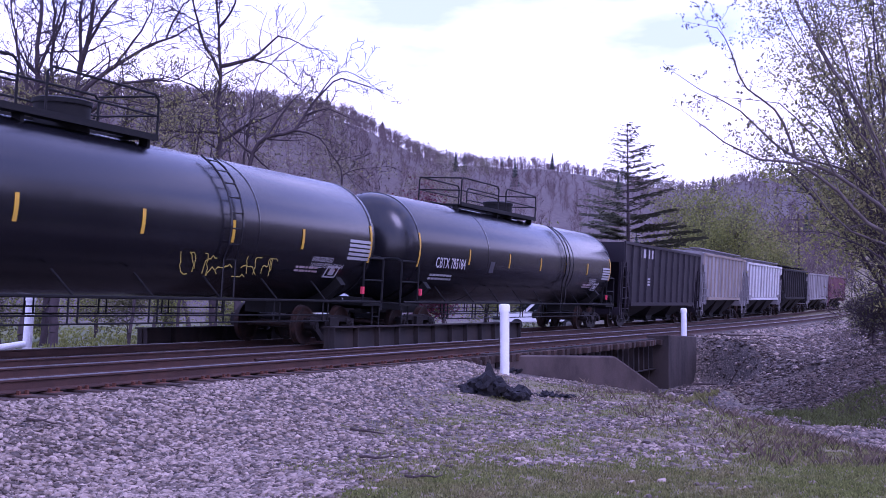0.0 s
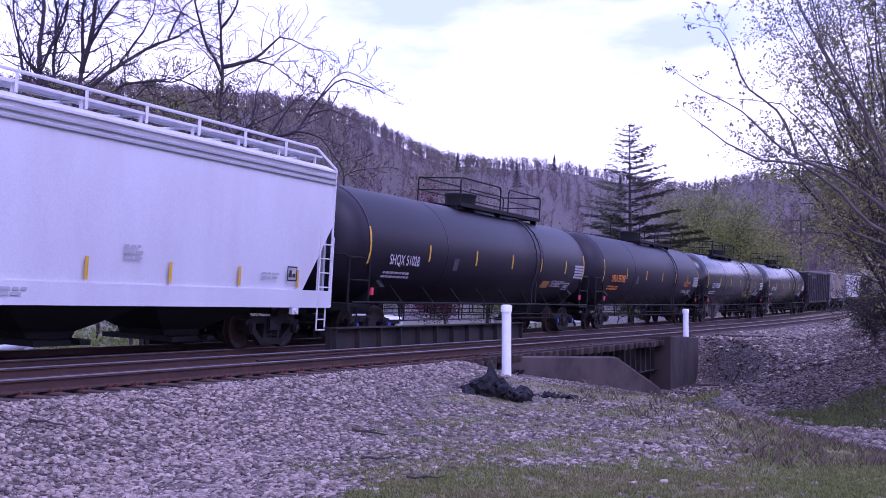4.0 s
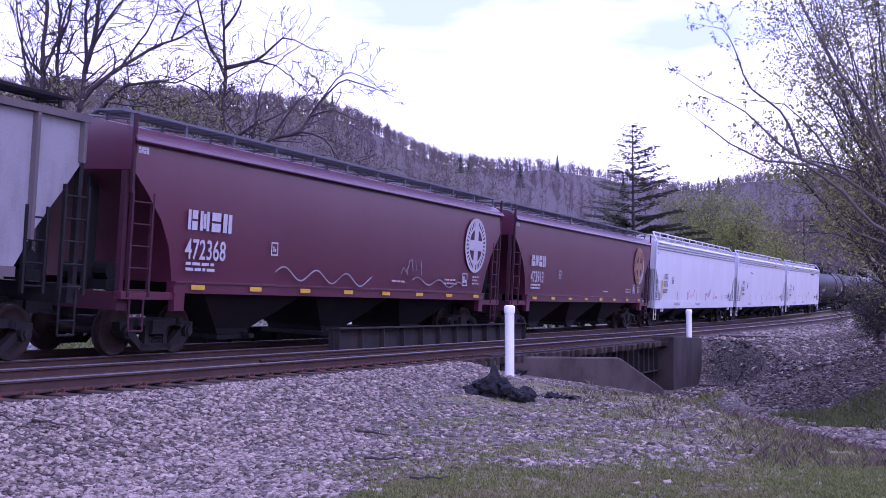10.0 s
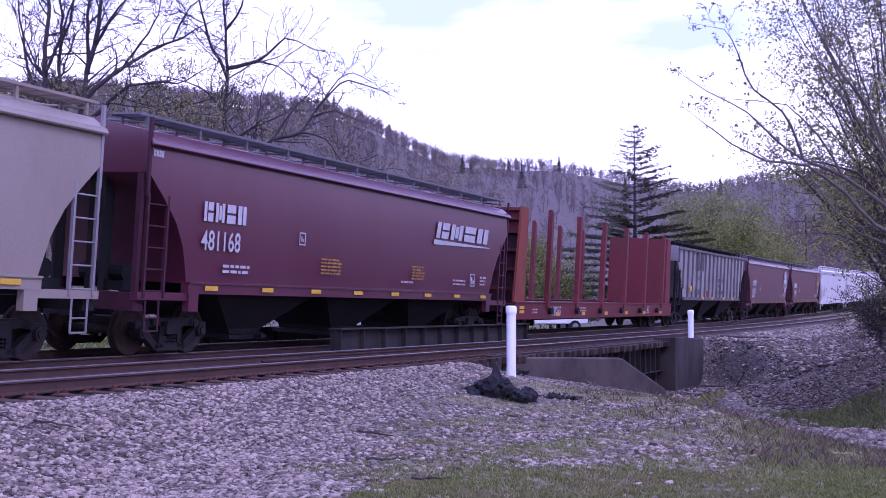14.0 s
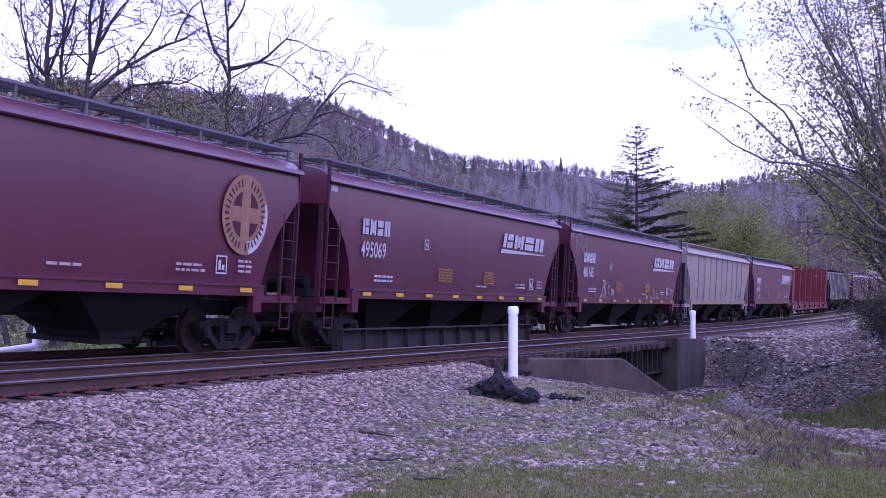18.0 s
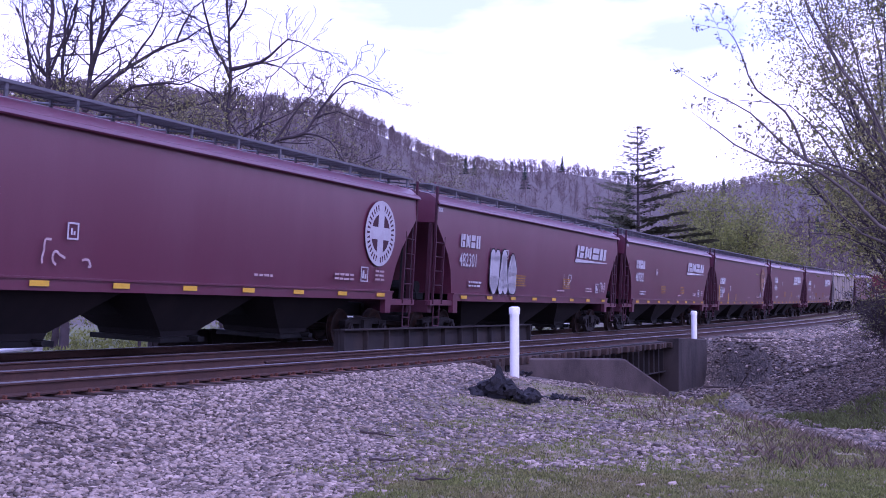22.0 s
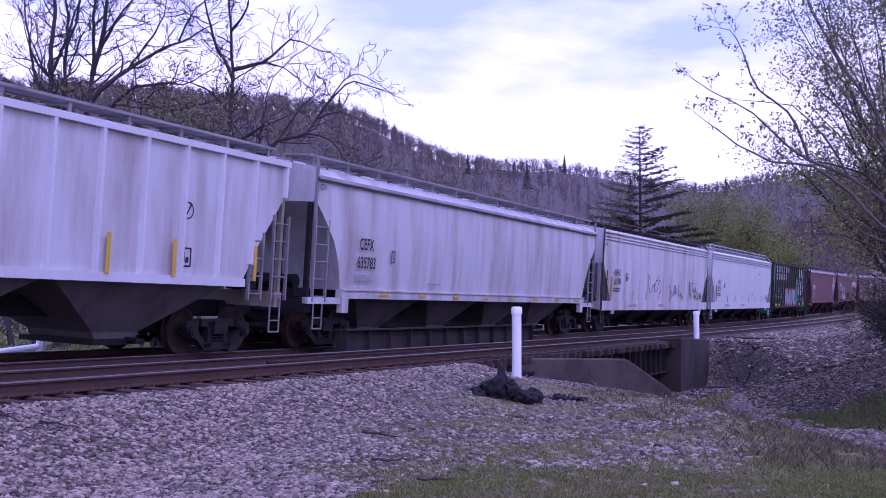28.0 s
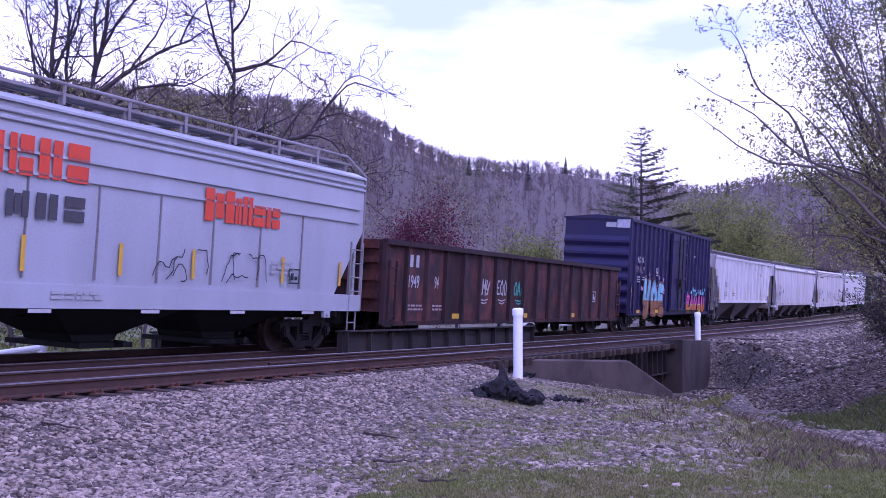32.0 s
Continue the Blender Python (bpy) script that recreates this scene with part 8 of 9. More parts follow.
# long boughs reaching out over the wash from a tree on the bank
bough_tree("bank_tree", "spreading tree with long pale boughs and clustered young leaves", R_(61), 9.3, 21.0, (
    (0.072, (0.3, -0.3), (0.0, 1.2), (-0.2, 2.2), (-0.6, 2.8), (-1.0, 3.2), (-2.0, 4.2), (-2.7, 4.7), (-3.4, 4.8), (-4.1, 5.1), (-4.6, 5.4)),
    (0.055, (-0.2, 2.2), (-0.6, 3.3), (-1.0, 4.0), (-1.7, 4.6), (-2.4, 4.9), (-3.1, 5.8), (-3.6, 6.2), (-4.4, 6.7)),
    (0.033, (-2.3, 4.8), (-2.8, 5.9), (-3.3, 6.3), (-3.7, 7.3), (-3.9, 7.6)),
    (0.039, (-0.6, 3.4), (-1.1, 4.5), (-1.6, 5.2), (-2.5, 6.2), (-3.0, 6.8), (-3.4, 7.4)),
    (0.039, (-0.5, 3.0), (-1.0, 4.7), (-1.4, 5.4), (-1.8, 6.1), (-2.3, 6.9), (-2.5, 7.8)),
    (0.028, (-2.0, 5.3), (-2.6, 6.7), (-3.1, 7.6), (-3.3, 8.1)),
    (0.028, (-1.2, 2.9), (-1.7, 3.4), (-2.3, 4.2), (-2.7, 4.7)),
    (0.044, (-0.3, 2.4), (-0.8, 3.6), (-1.1, 4.5), (-1.3, 5.6), (-1.6, 6.7), (-1.9, 7.8)),
    (0.044, (-0.2, 2.2), (-0.5, 4.2), (-0.8, 6.0), (-1.2, 8.0)),
    (0.039, (-0.1, 2.0), (-0.2, 4.5), (-0.4, 6.4), (-0.6, 8.2)),
    (0.028, (-1.6, 4.4), (-2.2, 5.4), (-2.9, 5.9), (-3.9, 6.0)),
    (0.028, (-0.9, 4.4), (-1.6, 6.0), (-2.2, 7.4), (-2.8, 8.2))),
    M_BARKPALE, M_BUDLEAF, 3200, 0.033, 0.03, "trees on the bank", gap=0.15, twig=0.62, lev=1, fine=0.004, deep=0.5, crook=0.12)
for k, (bx_, by_) in enumerate(((10.3, 24.0), (11.3, 27.0))):
    bough_tree("bank_tree", "hazy many-stemmed tree in fresh yellow-green leaf on the bank", R_(73 + k), bx_, by_, (
        (0.060, (0.2, -0.3), (-0.1, 1.6), (-0.8, 3.6), (-1.9, 5.2), (-3.0, 6.4)),
        (0.054, (-0.1, 1.6), (-0.6, 4.2), (-1.2, 6.4), (-1.6, 9.4)),
        (0.048, (-0.1, 1.4), (-0.1, 4.5), (-0.4, 7.0), (-0.5, 10.0)),
        (0.042, (-0.6, 3.0), (-1.5, 4.2), (-2.6, 4.6), (-3.3, 4.6)),
        (0.036, (-0.5, 4.0), (-1.4, 6.2), (-2.2, 8.0), (-2.6, 9.6)),
        (0.036, (-0.2, 4.6), (-0.9, 6.6), (-1.2, 8.6), (-1.0, 10.4)),
        (0.036, (0.1, 1.4), (-1.0, 2.6), (-2.0, 3.2), (-2.8, 3.2))),
        M_BARK, M_LEAFY, 9500, 0.042, 0.2, "trees on the bank", gap=0.34, twig=1.1, lev=2, fine=0.005, deep=0.5)


for azd, dist, h, sd in ((-13.6, 66, 10.6, 91), (-11.9, 70, 11.0, 92), (-16.2, 68, 9.5, 95)):
    x, y = on_ray(azd, dist)
    make_tree("budding_tree", "rounded tree hazed with yellowish buds", R_(sd), x, y, h, M_BARK, M_LEAFY, 3800, 0.05, 0.5, "budding trees behind the line", levels=4, first=0.26, spread=0.62, kids=(3, 4), trunk_r=0.09)


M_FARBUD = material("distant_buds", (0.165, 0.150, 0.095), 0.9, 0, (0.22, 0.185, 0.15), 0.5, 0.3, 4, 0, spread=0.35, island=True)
# woods on the ridges, one joined mass
def far_tree(rnd):
    """A distant bare tree, 10 m tall: a forked trunk, boughs and a haze of narrow twigs."""
    V, F = [], []

    def strip(a, b, w0, w1):
        d = (b - a).normalized()
        u = d.cross(Vector((rnd.gauss(0, 1), rnd.gauss(0, 1), rnd.gauss(0, 1)))).normalized()
        k = len(V)
        for p in (a - u * w0, a + u * w0, b + u * w1, b - u * w1):
            V.append((p.x, p.y, p.z))
        F.append((k, k + 1, k + 2, k + 3))

    def prong(a, b, r0, r1):
        d = (b - a).normalized()
        u = d.cross(Vector((0.3, 1, 0.2))).normalized()
        v = d.cross(u)
        k = len(V)
        for c, r in ((a, r0), (b, r1)):
            for i in range(3):
                p = c + u * (r * math.cos(2.094 * i)) + v * (r * math.sin(2.094 * i))
                V.append((p.x, p.y, p.z))
        for i in range(3):
            F.append((k + i, k + (i + 1) % 3, k + 3 + (i + 1) % 3, k + 3 + i))
    top = Vector((rnd.gauss(0, 0.4), rnd.gauss(0, 0.4), 8.6))
    prong(Vector((0, 0, -0.5)), top * 0.5, 0.16, 0.11)
    prong(top * 0.5, top, 0.11, 0.03)
    for i in range(11):
        f = rnd.uniform(0.3, 0.95)
        a = top * f
        ang = rnd.uniform(0, 6.28)
        l = rnd.uniform(1.6, 3.4) * (1.25 - 0.75 * f)
        b = a + Vector((math.cos(ang) * l * 0.75, math.sin(ang) * l * 0.75, l * rnd.uniform(0.4, 0.9)))
        prong(a, b, 0.06, 0.025)
        for j in range(9):
            p = a.lerp(b, rnd.uniform(0.3, 1.0))
            q = p + Vector((rnd.gauss(0, 0.55), rnd.gauss(0, 0.55), rnd.uniform(0.1, 1.2)))
            strip(p, q, 0.028, 0.012)
    return np.array(V, np.float32), np.array(F, np.int32)


def woods():
    rnd = R_(77)
    kinds = []
    for k in range(9):
        kinds.append(far_tree(R_(300 + k)))
    cone_v, cone_f = [], []
    for k in range(9):
        z = 1.5 + k * 1.05
        r = 2.0 * (1 - k / 9.5)
        n = 9
        for i in range(n):
            a0 = 2 * math.pi * i / n + k
            kk = len(cone_v)
            cone_v += [(0, 0, z + 1.0), (r * math.cos(a0 - 0.3), r * math.sin(a0 - 0.3), z - 0.3), (r * 1.1 * math.cos(a0), r * 1.1 * math.sin(a0), z - 0.1), (r * math.cos(a0 + 0.3), r * math.sin(a0 + 0.3), z - 0.3)]
            cone_f.append((kk, kk + 1, kk + 2, kk + 3))
    cone = (np.array(cone_v, np.float32), np.array(cone_f, np.int32))
    VS, FS, CV, CF = [], [], [], []
    off = coff = 0
    n = 0
    while n < 4700:
        azd = rnd.uniform(-25, 25) if n < 4200 else rnd.uniform(11.5, 23)
        far_r = np.interp(azd, [-30, -5, 4, 12, 25], [330, 370, 520, 640, 560])
        st = np.interp(azd, [-60, -20, 0, 12, 25, 60], [95, 105, 130, 170, 130, 90])
        r = st * 0.95 + (far_r * 1.02 - st * 0.95) * rnd.random() ** 0.6 if n % 4 else far_r * rnd.uniform(0.93, 1.02)
        if n >= 4200:
            r = rnd.uniform(135, 300)
        x, y = on_ray(azd, r)
        n += 1
        if n > 4200 and to_line(x, y)[1] < 9:
            continue
        z = zat(x, y)
        q = rnd.uniform(0.9, 1.35) if n > 4200 else rnd.uniform(0.55, 0.95) if n % 4 else rnd.uniform(0.35, 0.75)
        a = rnd.uniform(0, 6.28)
        c, s_ = math.cos(a) * q, math.sin(a) * q
        con = rnd.random() < (0.012 if -2 < azd < 10 and far_r * 0.55 < r < far_r * 0.9 else 0.004)
        v, f = cone if con else kinds[rnd.randrange(9)]
        w = np.stack([v[:, 0] * c - v[:, 1] * s_ + x, v[:, 0] * s_ + v[:, 1] * c + y, v[:, 2] * q + z - (0.3 if con else 2.4 * q)], 1)
        if con:
            CV.append(w)
            CF.append(f + coff)
            coff += len(v)
        else:
            VS.append(w)
            FS.append(f + off)
            off += len(v)
    # trees in bud among the bare ones
    LV = []
    lg = np.random.RandomState(5)
    for _ in range(420):
        azd = rnd.uniform(-22, 3) if _ % 3 else rnd.uniform(8, 22)
        far_r = np.interp(azd, [-30, -5, 4, 12, 25], [330, 370, 520, 640, 560])
        x, y = on_ray(azd, far_r * rnd.uniform(0.4, 0.84))
        c = np.array((x, y, zat(x, y) + 4.2)) + lg.randn(170, 3) * (1.7, 1.7, 1.5)
        d = lg.randn(170, 2, 3) * 0.11
        LV.append(np.stack([c - d[:, 0], c - d[:, 1], c + d[:, 0], c + d[:, 1]], 1).reshape(-1, 3))
    LV = np.concatenate(LV)
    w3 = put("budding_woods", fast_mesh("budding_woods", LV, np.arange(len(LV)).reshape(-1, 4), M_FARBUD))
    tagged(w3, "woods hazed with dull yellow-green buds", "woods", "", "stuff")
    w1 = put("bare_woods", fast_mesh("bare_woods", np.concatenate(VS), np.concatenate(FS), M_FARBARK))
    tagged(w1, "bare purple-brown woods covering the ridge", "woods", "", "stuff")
    w2 = put("scattered_conifers", fast_mesh("scattered_conifers", np.concatenate(CV), np.concatenate(CF), M_FARCON))
    tagged(w2, "dark conifers scattered through the woods", "woods", "", "stuff")


woods()


# ---- beyond the line: cottage, pickup, posts ----
def cottage(x, y, turn):
    h = thing("cottage", "small white cottage with a pale metal roof", "house")
    h.matrix_basis = pose(x, y, zat(x, y) - 0.05, 0, 0, turn)
    w, d, e, r = 3.3, 3.2, 2.3, 4.4
    bm = B()
    for y0, y1 in ((-d, -d + 0.15), (d - 0.15, d)):
        box(bm, -w, w, y0, y1, 0, e)
    part("wall", bm, M_HOUSEWALL, h)
    for sx in (-1, 1):
        part("gable_wall", prism_x(B(), [(-d + 0.15, 0), (d - 0.15, 0), (d - 0.15, e), (0, r - 0.15), (-d + 0.15, e)], *sorted((sx * w, sx * (w - 0.15)))), M_HOUSEWALL, h)
    for sy in (-1, 1):
        bm = B()
        loft(bm, [[(q, sy * (d + 0.45), e - 0.28), (q, 0, r), (q, 0, r + 0.09), (q, sy * (d + 0.45), e - 0.19)] for q in (-w - 0.4, w + 0.4)])
        rf = part("roof", bm, M_ROOF, h, "pale ribbed metal roof slope")
        for i in range(17):
            q = -w - 0.3 + (2 * w + 0.6) * i / 16
            bm = B()
            loft(bm, [[(q - 0.03, sy * (d + 0.45), e - 0.19), (q + 0.03, sy * (d + 0.45), e - 0.19), (q, sy * (d + 0.45), e - 0.15)], [(q - 0.03, 0, r + 0.09), (q + 0.03, 0, r + 0.09), (q, 0, r + 0.13)]])
            part("roof_rib", bm, M_ROOF, rf)
    for q in (-2.0, 0.0, 2.0):
        wd = part("window", box(B(), q - 0.5, q + 0.5, -d - 0.03, -d, 0.9, 1.9), M_HOUSEWALL, h)
        part("pane", box(B(), q - 0.43, q + 0.43, -d - 0.04, -d - 0.025, 0.97, 1.83), M_GLASSDARK, wd)


x, y = on_ray(-5.0, 68)
cottage(x, y, 8)


def pickup(x, y, turn):
    c = thing("pickup_truck", "white pickup truck parked on the grass", "vehicle")
    c.matrix_basis = pose(x, y, zat(x, y), 0, 0, turn)
    prof = [(-2.6, 0.55), (2.55, 0.50), (2.65, 0.75), (2.55, 1.02), (1.35, 1.12), (0.55, 1.72), (-0.75, 1.76), (-0.95, 1.12), (-2.6, 1.10)]
    bm = prism_y(B(), prof, -0.9, 0.9)
    bmesh.ops.bevel(bm, geom=[e for e in bm.edges], offset=0.05, segments=2, affect="EDGES")
    part("body", bm, M_CARWHITE, c, "", True, 40)
    for sy in (-1, 1):
        part("side_window", prism_y(B(), [(-0.7, 1.16), (1.05, 1.16), (0.5, 1.64), (-0.65, 1.66)], *sorted((sy * 0.895, sy * 0.915))), M_GLASSDARK, c)
    bm = B()
    loft(bm, [[(1.30, -0.75, 1.16), (1.30, 0.75, 1.16), (1.33, 0.75, 1.17), (1.33, -0.75, 1.17)], [(0.60, -0.7, 1.66), (0.60, 0.7, 1.66), (0.63, 0.7, 1.69), (0.63, -0.7, 1.69)]])
    part("windscreen", bm, M_GLASSDARK, c)
    part("grille", box(B(), 2.62, 2.68, -0.55, 0.55, 0.68, 0.88), M_BLACK, c)
    for sy in (-0.72, 0.72):
        part("headlight", box(B(), 2.55, 2.66, sy - 0.14, sy + 0.14, 0.76, 0.92), M_SILVER, c)
    for qx in (-1.7, 1.75):
        for sy in (-0.86, 0.86):
            bm = B()
            rod(bm, (qx, sy - 0.11, 0.37), (qx, sy + 0.11, 0.37), 0.37, 20)
            wq = part("wheel", bm, M_TYRE, c)
            bm = B()
            rod(bm, (qx, sy - 0.12, 0.37), (qx, sy + 0.12, 0.37), 0.2, 12)
            part("rim", bm, M_SILVER, wq)


x, y = on_ray(-4.2, 60)
pickup(x, y, -38)
x, y = on_ray(4.9, 72)
pickup(x, y, 200)


def pole(x, y, h, r, mat, label, name="pole"):
    t = thing(name, label, "pole")
    t.matrix_basis = pose(x, y, zat(x, y))
    bm = B()
    rod(bm, (0, 0, -0.3), (0, 0, h), r, 12, r * 0.8)
    part("shaft", bm, mat, t, "", True, 50)
    return t


x, y = on_ray(-6.85, 58)
pole(x, y, 2.2, 0.12, M_POST, "white painted post beside the pickup")
x, y = on_ray(17.3, 150)
up = pole(x, y, 12, 0.16, M_STICK, "weathered wooden utility pole", "utility_pole")
part("cross_arm", box(B(), -1.2, 1.2, -0.06, 0.06, 11.2, 11.35), M_STICK, up)

# leaning white post with a fallen pipe at its foot
lp = at(-10.2, 5.2, 0)
white_post(lp.x, lp.y, zat(lp.x, lp.y), 1.12 - zat(lp.x, lp.y), 0.10, "white painted pipe post leaning by the line", 4)
fp = thing("fallen_pipe", "short white pipe lying by the leaning post", "pipe")
fp.matrix_basis = pose(lp.x - 0.42, lp.y - 0.15, zat(lp.x, lp.y) + 0.30, 0, 82, 12)
bm = B()
rod(bm, (0, 0, -0.45), (0, 0, 0.45), 0.07, 14)
part("pipe", bm, M_POST, fp, "", True, 50)
bm = B()
rod(bm, (0.3, 0, 0.0), (0.7, 0, 0.0), 0.05, 10)
part("prop", bm, M_POST, fp)
# old timbers along the far edge of the ballast
for k, (s0, s1, lat_) in enumerate(((-17.5, -12.6, 4.15), (-12.2, -8.6, 4.2), (6.5, 11.0, 4.3))):
    tb = thing("timber", "old pale-topped timber laid along the far ballast edge", "timber", "edge timbers")
    bm = sweep(B(), [(-0.16, -0.55), (0.16, -0.55), (0.16, -0.08), (-0.16, -0.08)], lat_, 0, s0, s1, 2)
    part("beam", bm, M_CONCRETE, tb)

# low bushes along the far side, seen under the train
for k in range(16):
    azd = -21 + k * 2.15 + R_(k).uniform(-0.5, 0.5)
    if -6.5 < azd < -1.5:
        continue
    x, y = on_ray(azd, 46 + 10 * R_(k + 50).random() if azd < 0 else 70 + 14 * R_(k + 50).random())
    make_tree("low_bush", "low bush with fresh yellow-green leaves", R_(700 + k), x, y, 2.2 + 1.8 * R_(k + 9).random(), M_BARK, M_LEAF if k % 3 else M_LEAF2, 1500, 0.07, 0.25, "low bushes beyond the line", levels=3, first=0.3, spread=0.75, kids=(4, 6), trunk_r=0.03)


# ---- loose stones, grass, litter ----
def stones(name, label, n, az0, az1, r0, r1, size, accept, mat, seed):
    rg = np.random.RandomState(seed)
    r = r0 * (r1 / r0) ** rg.rand(n)
    a = np.radians(az0 + (az1 - az0) * rg.rand(n))
    x, y = r * np.sin(a), r * np.cos(a)
    keep = accept(x, y) > rg.rand(n)
    x, y = x[keep], y[keep]
    m = len(x)
    z = height(x, y)
    s = size * (0.55 + 0.9 * rg.rand(m) ** 1.6)
    base = np.array([(-1, -1, -1), (1, -1, -1), (1, 1, -1), (-1, 1, -1), (-1, -1, 1), (1, -1, 1), (1, 1, 1), (-1, 1, 1)], float)
    v = base[None] * (0.55 + 0.5 * rg.rand(m, 8, 1)) + 0.28 * rg.randn(m, 8, 3)
    v *= (s[:, None] * np.array([1.0, 1.0, 1.0]) * (0.6 + 0.6 * rg.rand(m, 3)))[:, None, :]
    q = rg.randn(m, 4)
    q /= np.linalg.norm(q, axis=1)[:, None]
    w, i, j, k = q.T
    rot = np.stack([1 - 2 * (j * j + k * k), 2 * (i * j - k * w), 2 * (i * k + j * w), 2 * (i * j + k * w), 1 - 2 * (i * i + k * k), 2 * (j * k - i * w), 2 * (i * k - j * w), 2 * (j * k + i * w), 1 - 2 * (i * i + j * j)], -1).reshape(m, 3, 3)
    v = np.einsum("mab,mnb->mna", rot, v) * np.array([1.12, 1.0, 0.62]) + np.stack([x, y, z + s * 0.16], -1)[:, None, :]
    fq = np.array([(0, 3, 2, 1), (4, 5, 6, 7), (0, 1, 5, 4), (1, 2, 6, 5), (2, 3, 7, 6), (3, 0, 4, 7)])
    f = (fq[None] + 8 * np.arange(m)[:, None, None]).reshape(-1, 4)
    return tagged(put(name, fast_mesh(name, v.reshape(-1, 3), f, mat)), label, "stones", "", "stuff")


def gravel_here(x, y):
    s, lat = to_line(x, y)
    nl = lat - near_c(s)
    g = (1 - 0.99 * grass_cover(x, y)) ** 2.8
    g = g * np.where(s > 15, smooth(-6.2, -4.6, nl), 1)
    d, i = creek_dist(x, y)
    return g * (nl < -1.2) * np.where((s > -4.6) & (s < 15) & (lat > -4.2), 0, 1) * np.where((s > 8) & (y > 26), 0.9, 1)


stones("ballast", "loose grey ballast stones on the track shoulder", 105000, -22, 21.5, 9.2, 36, 0.0255, gravel_here, M_STONE, 3)
stones("ballast", "loose grey ballast stones along the far strip", 9000, 9, 21.5, 36, 95, 0.055, gravel_here, M_STONE, 4)
stones("slope_stones", "dark stones covering the steep gravel slope", 40000, 10.5, 23, 18, 70, 0.038, lambda x, y: ((to_line(x, y)[1] - near_c(to_line(x, y)[0]) < -4.4) | ((to_line(x, y)[1] < -4.2) & (to_line(x, y)[0] < 17.5))) * (to_line(x, y)[0] > -6.0) * smooth(0.9, 1.6, creek_dist(x, y)[0]) * (x > 6.8), M_DARKSTONE, 14)
stones("creek_stones", "pale stones lying in the dry wash", 3600, 9, 23, 15, 40, 0.045, lambda x, y: np.where(creek_dist(x, y)[0] < 0.9, 0.8, 0.0) * (creek_dist(x, y)[1] > 3.6), M_CREEKSTONE, 5)
stones("creek_stones", "flat pale slabs in the dry wash", 90, 12, 23, 16, 30, 0.075, lambda x, y: np.where(creek_dist(x, y)[0] < 0.9, 0.9, 0.0) * (creek_dist(x, y)[1] > 3.6), M_CREEKSTONE, 6)


def blades(name, label, n, az0, az1, r0, r1, tall, accept, mat, seed, wide=0.005):
    rg = np.random.RandomState(seed)
    r = r0 * (r1 / r0) ** rg.rand(n)
    a = np.radians(az0 + (az1 - az0) * rg.rand(n))
    cx_, cy_ = r * np.sin(a), r * np.cos(a)
    keep = accept(cx_, cy_) > rg.rand(n)
    cx_, cy_ = cx_[keep], cy_[keep]
    k = 7
    x = np.repeat(cx_, k) + rg.randn(len(cx_) * k) * 0.035
    y = np.repeat(cy_, k) + rg.randn(len(cx_) * k) * 0.035
    m = len(x)
    z = height(x, y)
    h = tall * (0.4 + 0.8 * rg.rand(m)) * np.repeat(0.6 + 0.7 * rg.rand(len(cx_)), k)
    th = rg.rand(m) * 2 * np.pi
    ux, uy = np.cos(th), np.sin(th)
    w = wide * (0.7 + 0.8 * rg.rand(m)) * (1 + r0 * 0)
    lx, ly = rg.randn(m) * h * 0.45, rg.randn(m) * h * 0.45
    v = np.stack([np.stack([x - ux * w, y - uy * w, z - 0.01], -1), np.stack([x + ux * w, y + uy * w, z - 0.01], -1), np.stack([x + lx * 0.4 + ux * w * 0.8, y + ly * 0.4 + uy * w * 0.8, z + h * 0.6], -1), np.stack([x + lx, y + ly, z + h], -1)], 1)
    f = np.arange(m * 4).reshape(-1, 4)
    return tagged(put(name, fast_mesh(name, v.reshape(-1, 3), f, mat)), label, "grass", "", "stuff")


def grass_here(x, y):
    s, lat = to_line(x, y)
    d, i = creek_dist(x, y)
    return np.clip(grass_cover(x, y) * 1.1, 0, 1) ** 1.3 * np.where((d < 1.3) & (i > 3.5), 0.1, 1) * (lat < -3.6)


blades("grass", "short patchy spring grass among the stones", 40000, -8, 22.5, 9.2, 34, 0.030, grass_here, M_GRASS, 7, 0.006)
blades("weeds", "dry reddish weeds at the edge of the wash", 1500, 6, 22.5, 12.5, 30, 0.11, lambda x, y: grass_here(x, y) * smooth(3.4, 1.4, np.abs(creek_dist(x, y)[0] - 2.6)), M_WEED, 8, 0.005)
blades("bank_grass", "green grass tufts on the far bank of the wash", 3200, 14.5, 23, 20, 30, 0.12, lambda x, y: smooth(7.0, 7.6, x + 0.3 * wave(x, y, 2.2)) * smooth(21.9, 22.8, y + 0.5 * wave(x, y, 1.4)) * smooth(27.6, 25.6, y), M_GREENGRASS, 9, 0.008)
blades("weeds", "yellow-green weeds under the bridge end", 260, 10, 13.5, 30, 41, 0.20, lambda x, y: smooth(3.0, 1.0, creek_dist(x, y)[0]), M_LEAFY, 10, 0.010)
blades("yard_grass", "bright grass beyond the tracks", 5000, -22, 16, 38, 85, 0.16, lambda x, y: (to_line(x, y)[1] > 6.0) * 1.0, M_LEAF, 12, 0.02)


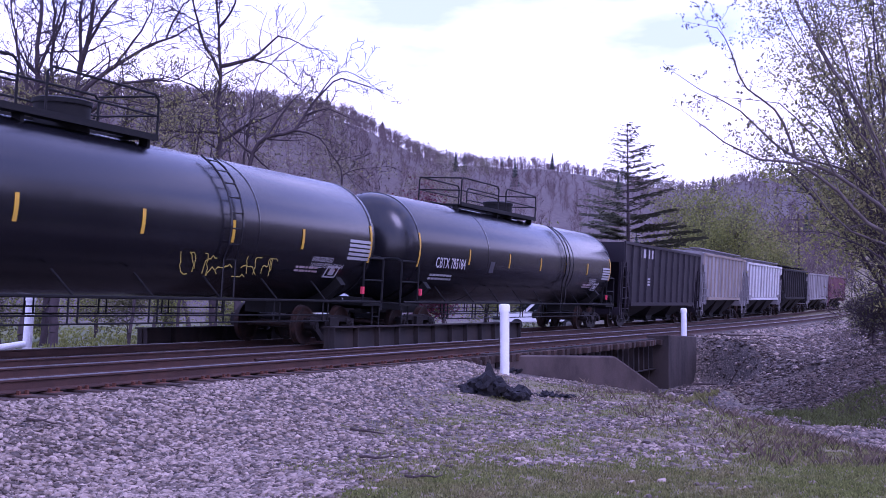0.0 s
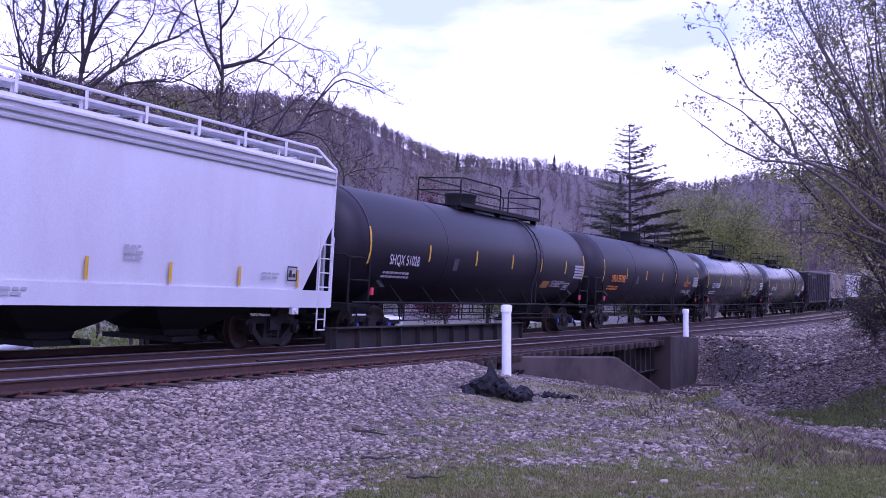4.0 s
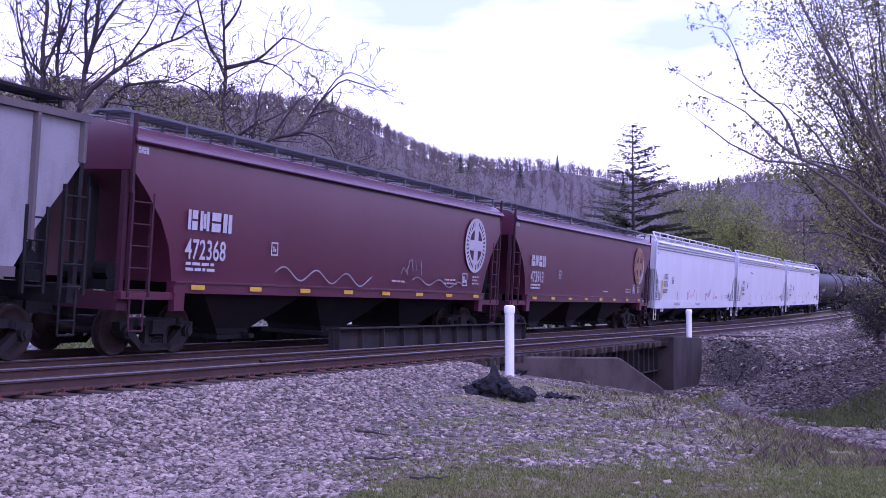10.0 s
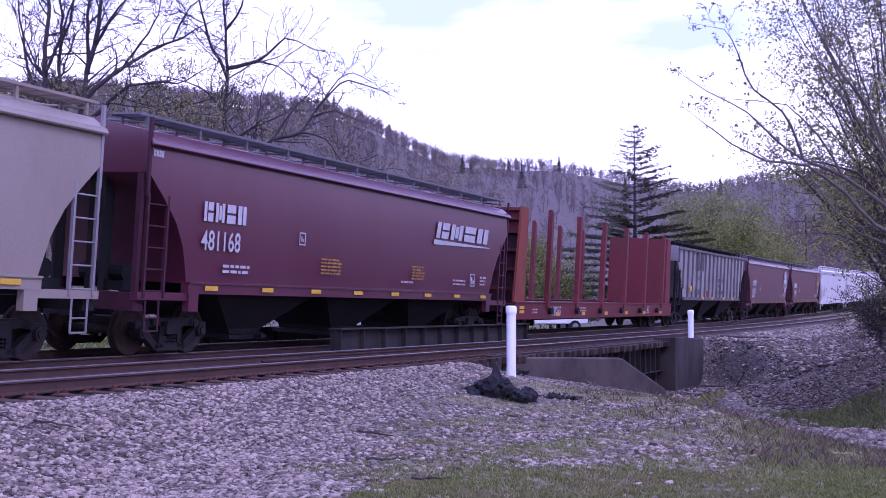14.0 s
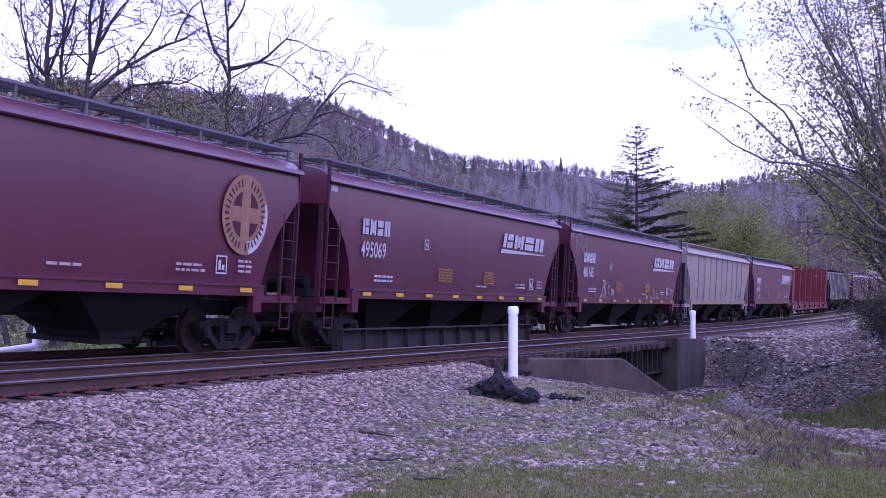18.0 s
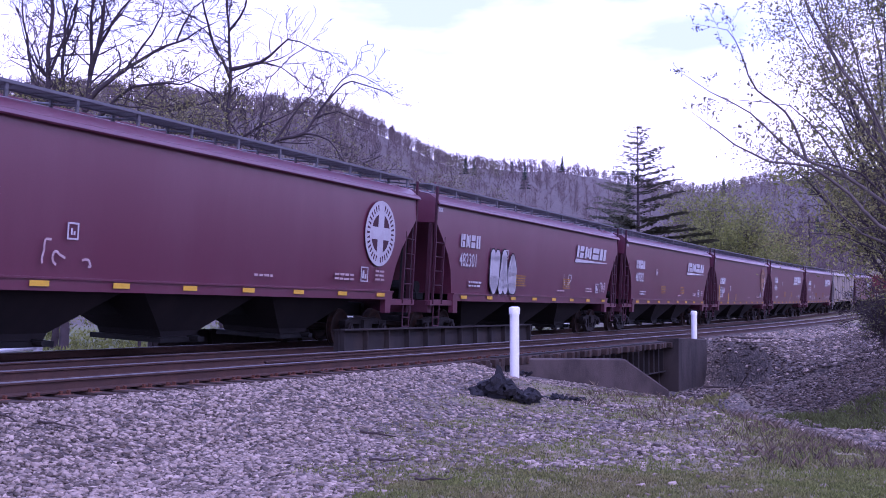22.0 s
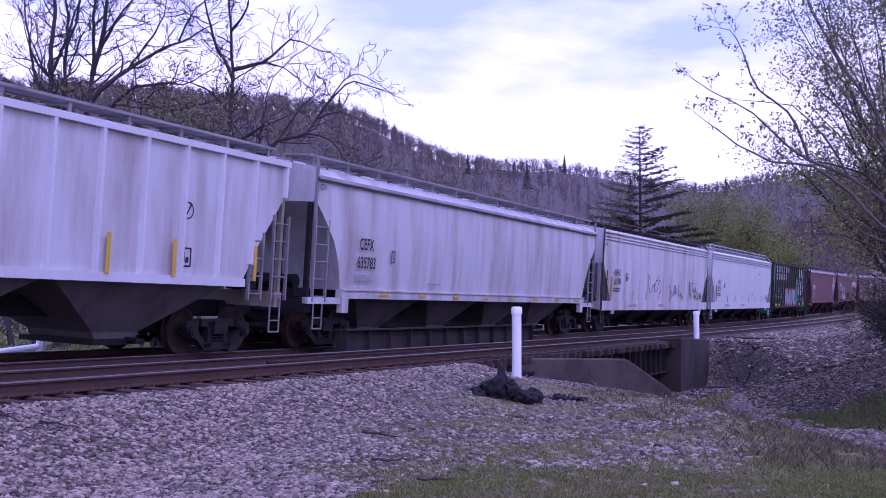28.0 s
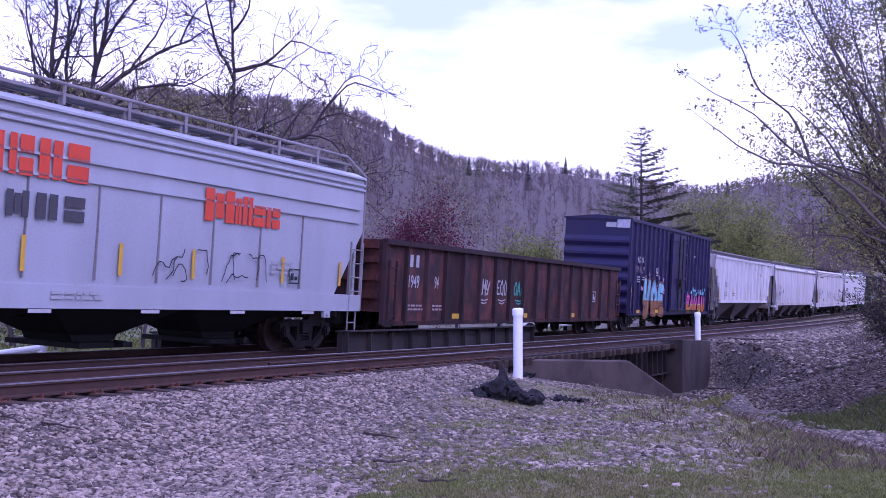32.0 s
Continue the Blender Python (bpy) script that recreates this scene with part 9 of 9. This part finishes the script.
def lump(x, y, sx, sy, sz, seed, label):
    """A heap of broken asphalt."""
    t = thing("asphalt_heap", label, "rubble", "asphalt heaps")
    t.matrix_basis = pose(x, y, zat(x, y))
    rnd = R_(seed)
    for k in range(16):
        bm = bmesh.new()
        bmesh.ops.create_icosphere(bm, subdivisions=2, radius=1.0)
        q = rnd.uniform(0.4, 0.8)
        for v in bm.verts:
            n = noise.noise(v.co * 1.7 + Vector((k * 3.1, seed, 0))) * 0.8 + noise.noise(v.co * 4.0 + Vector((seed, k, 0))) * 0.7
            v.co = v.co * (1 + n)
        fx = rnd.gauss(0, 0.5)
        top = math.exp(-(fx / 0.4) ** 2)
        bm.transform(Matrix.Translation((fx * sx, rnd.gauss(0, 0.35) * sy, sz * (0.02 + 0.42 * top * top * rnd.random()))) @ Euler((rnd.uniform(-1, 1), rnd.uniform(-1, 1), rnd.uniform(0, 6))).to_matrix().to_4x4() @ Matrix.Diagonal((sx * q * 0.30, sy * q * 0.5, sz * q * 0.36, 1)))
        part("chunk", bm, M_ASPHALTLUMP, t)
    bm = B()
    loft(bm, [[(-0.22, -0.14, 0.0), (0.2, -0.16, 0.0), (0.2, 0.14, 0.0), (-0.2, 0.14, 0.0)], [(-0.10, -0.07, sz * 0.55), (0.14, -0.08, sz * 0.5), (0.12, 0.07, sz * 0.5), (-0.09, 0.07, sz * 0.55)], [(-0.02, -0.02, sz), (0.04, -0.02, sz * 0.92), (0.04, 0.02, sz * 0.92), (-0.02, 0.02, sz)]])
    if seed == 1:
        part("spike", bm, M_ASPHALTLUMP, t)
    return t


lump(0.90, 20.2, 0.95, 0.5, 0.58, 1, "heap of dumped black asphalt at the foot of the post")
lump(1.98, 21.0, 0.34, 0.25, 0.22, 2, "small lump of dumped black asphalt in the weeds")
lump(1.5, 27.2, 0.4, 0.25, 0.16, 3, "small lump of dumped black asphalt by the wing wall")


def stick(x, y, l, turn, r, seed):
    t = thing("stick", "dark dead stick lying on the gravel", "stick", "dead sticks")
    z = zat(x, y)
    t.matrix_basis = pose(x, y, z + 0.045, 0, 0, turn)
    rnd = R_(seed)
    bm = B()
    pts = [(-l / 2 + l * i / 5, rnd.gauss(0, 0.02), zat(x + math.cos(radians(turn)) * (-l / 2 + l * i / 5), y + math.sin(radians(turn)) * (-l / 2 + l * i / 5)) - z + rnd.uniform(0, 0.02)) for i in range(6)]
    for i, (a, b) in enumerate(zip(pts, pts[1:])):
        rod(bm, a, b, r * (1 - 0.12 * i), 6, r * (0.88 - 0.12 * i))
    rod(bm, pts[2], (pts[2][0] + l * 0.15, l * 0.16, pts[2][2] + 0.02), r * 0.6, 5, r * 0.3)
    part("twig", bm, M_STICK, t)


for k, (px_, dist, l, turn, r) in enumerate(((-12.45, 16.2, 0.62, -52, 0.022), (-20.6, 13.0, 0.45, -40, 0.018), (-18.3, 12.9, 0.42, 12, 0.015), (-6.0, 20.5, 0.3, 10, 0.014), (-3.3, 14.9, 0.5, -20, 0.02), (-2.8, 12.3, 0.4, 0, 0.016), (-0.6, 11.0, 0.35, 5, 0.014), (15.2, 50, 3.4, 4, 0.05), (13.4, 44, 1.6, -10, 0.05), (-17.0, 18.5, 0.3, 60, 0.012))):
    x, y = on_ray(px_, dist)
    stick(x, y, l, turn, r, k)


# ---- pieces of the tracks ----
ties(near_track, near_c, -0.058, 1.6, -21.5, 18.0, True)


# ---- the train moves ----
def run(t):
    """Metres gone along the line, counted from 16 s."""
    return 15.5215 * ((t - 16) + 0.00075884 * (t - 16) ** 2)


def car_pose(i, t):
    L = joint_len(i)
    s = (JOINTS[i] + JOINTS[i + 1]) / 2 + run(t)
    z0 = float(rise(s - L / 2 + 2.2) + rise(s + L / 2 - 2.2)) / 2
    dz = float(rise(s + L / 2 - 2.2) - rise(s - L / 2 + 2.2)) / (L - 4.4)
    p = at(s, FAR_C, 0)
    return Matrix.Translation((p.x, p.y, z0)) @ Euler((0, 0, along(s))).to_matrix().to_4x4() @ Euler((0, -math.atan(dz), 0)).to_matrix().to_4x4() @ Euler((radians(CANT), 0, 0)).to_matrix().to_4x4()


def spin_rows(q, t0, t1):
    """A wheelset turns through the seconds in which its car is near, and rests before and after."""
    rows = [(0.0, Matrix.Translation((q, 0, 0)))] if t0 > 0.04 else []
    k0, k1 = int(round(t0 * 30)), int(round(t1 * 30))
    turn = lambda t: (run(t) - run(t0)) / 0.457
    for k in range(k0, k1 + 1):
        rows.append((k / 30, Matrix.Translation((q, 0, 0)) @ Matrix.Rotation(turn(k / 30), 4, "Y")))
    if t1 < 31.96:
        rows.append((32.0, rows[-1][1]))
    return rows


def motions():
    for i, w, q in WHEELS_OF:
        mid = (JOINTS[i] + JOINTS[i + 1]) / 2
        near = [t for t in np.arange(0, 32.01, 0.1) if -26 < mid + run(t) < 34]
        if len(near) > 3:
            walk(w, spin_rows(q, near[0], near[-1]))
    for i, car in train.items():
        walk(car, [(t, car_pose(i, t)) for t in np.arange(0, 32.01, 1.0)])


motions()
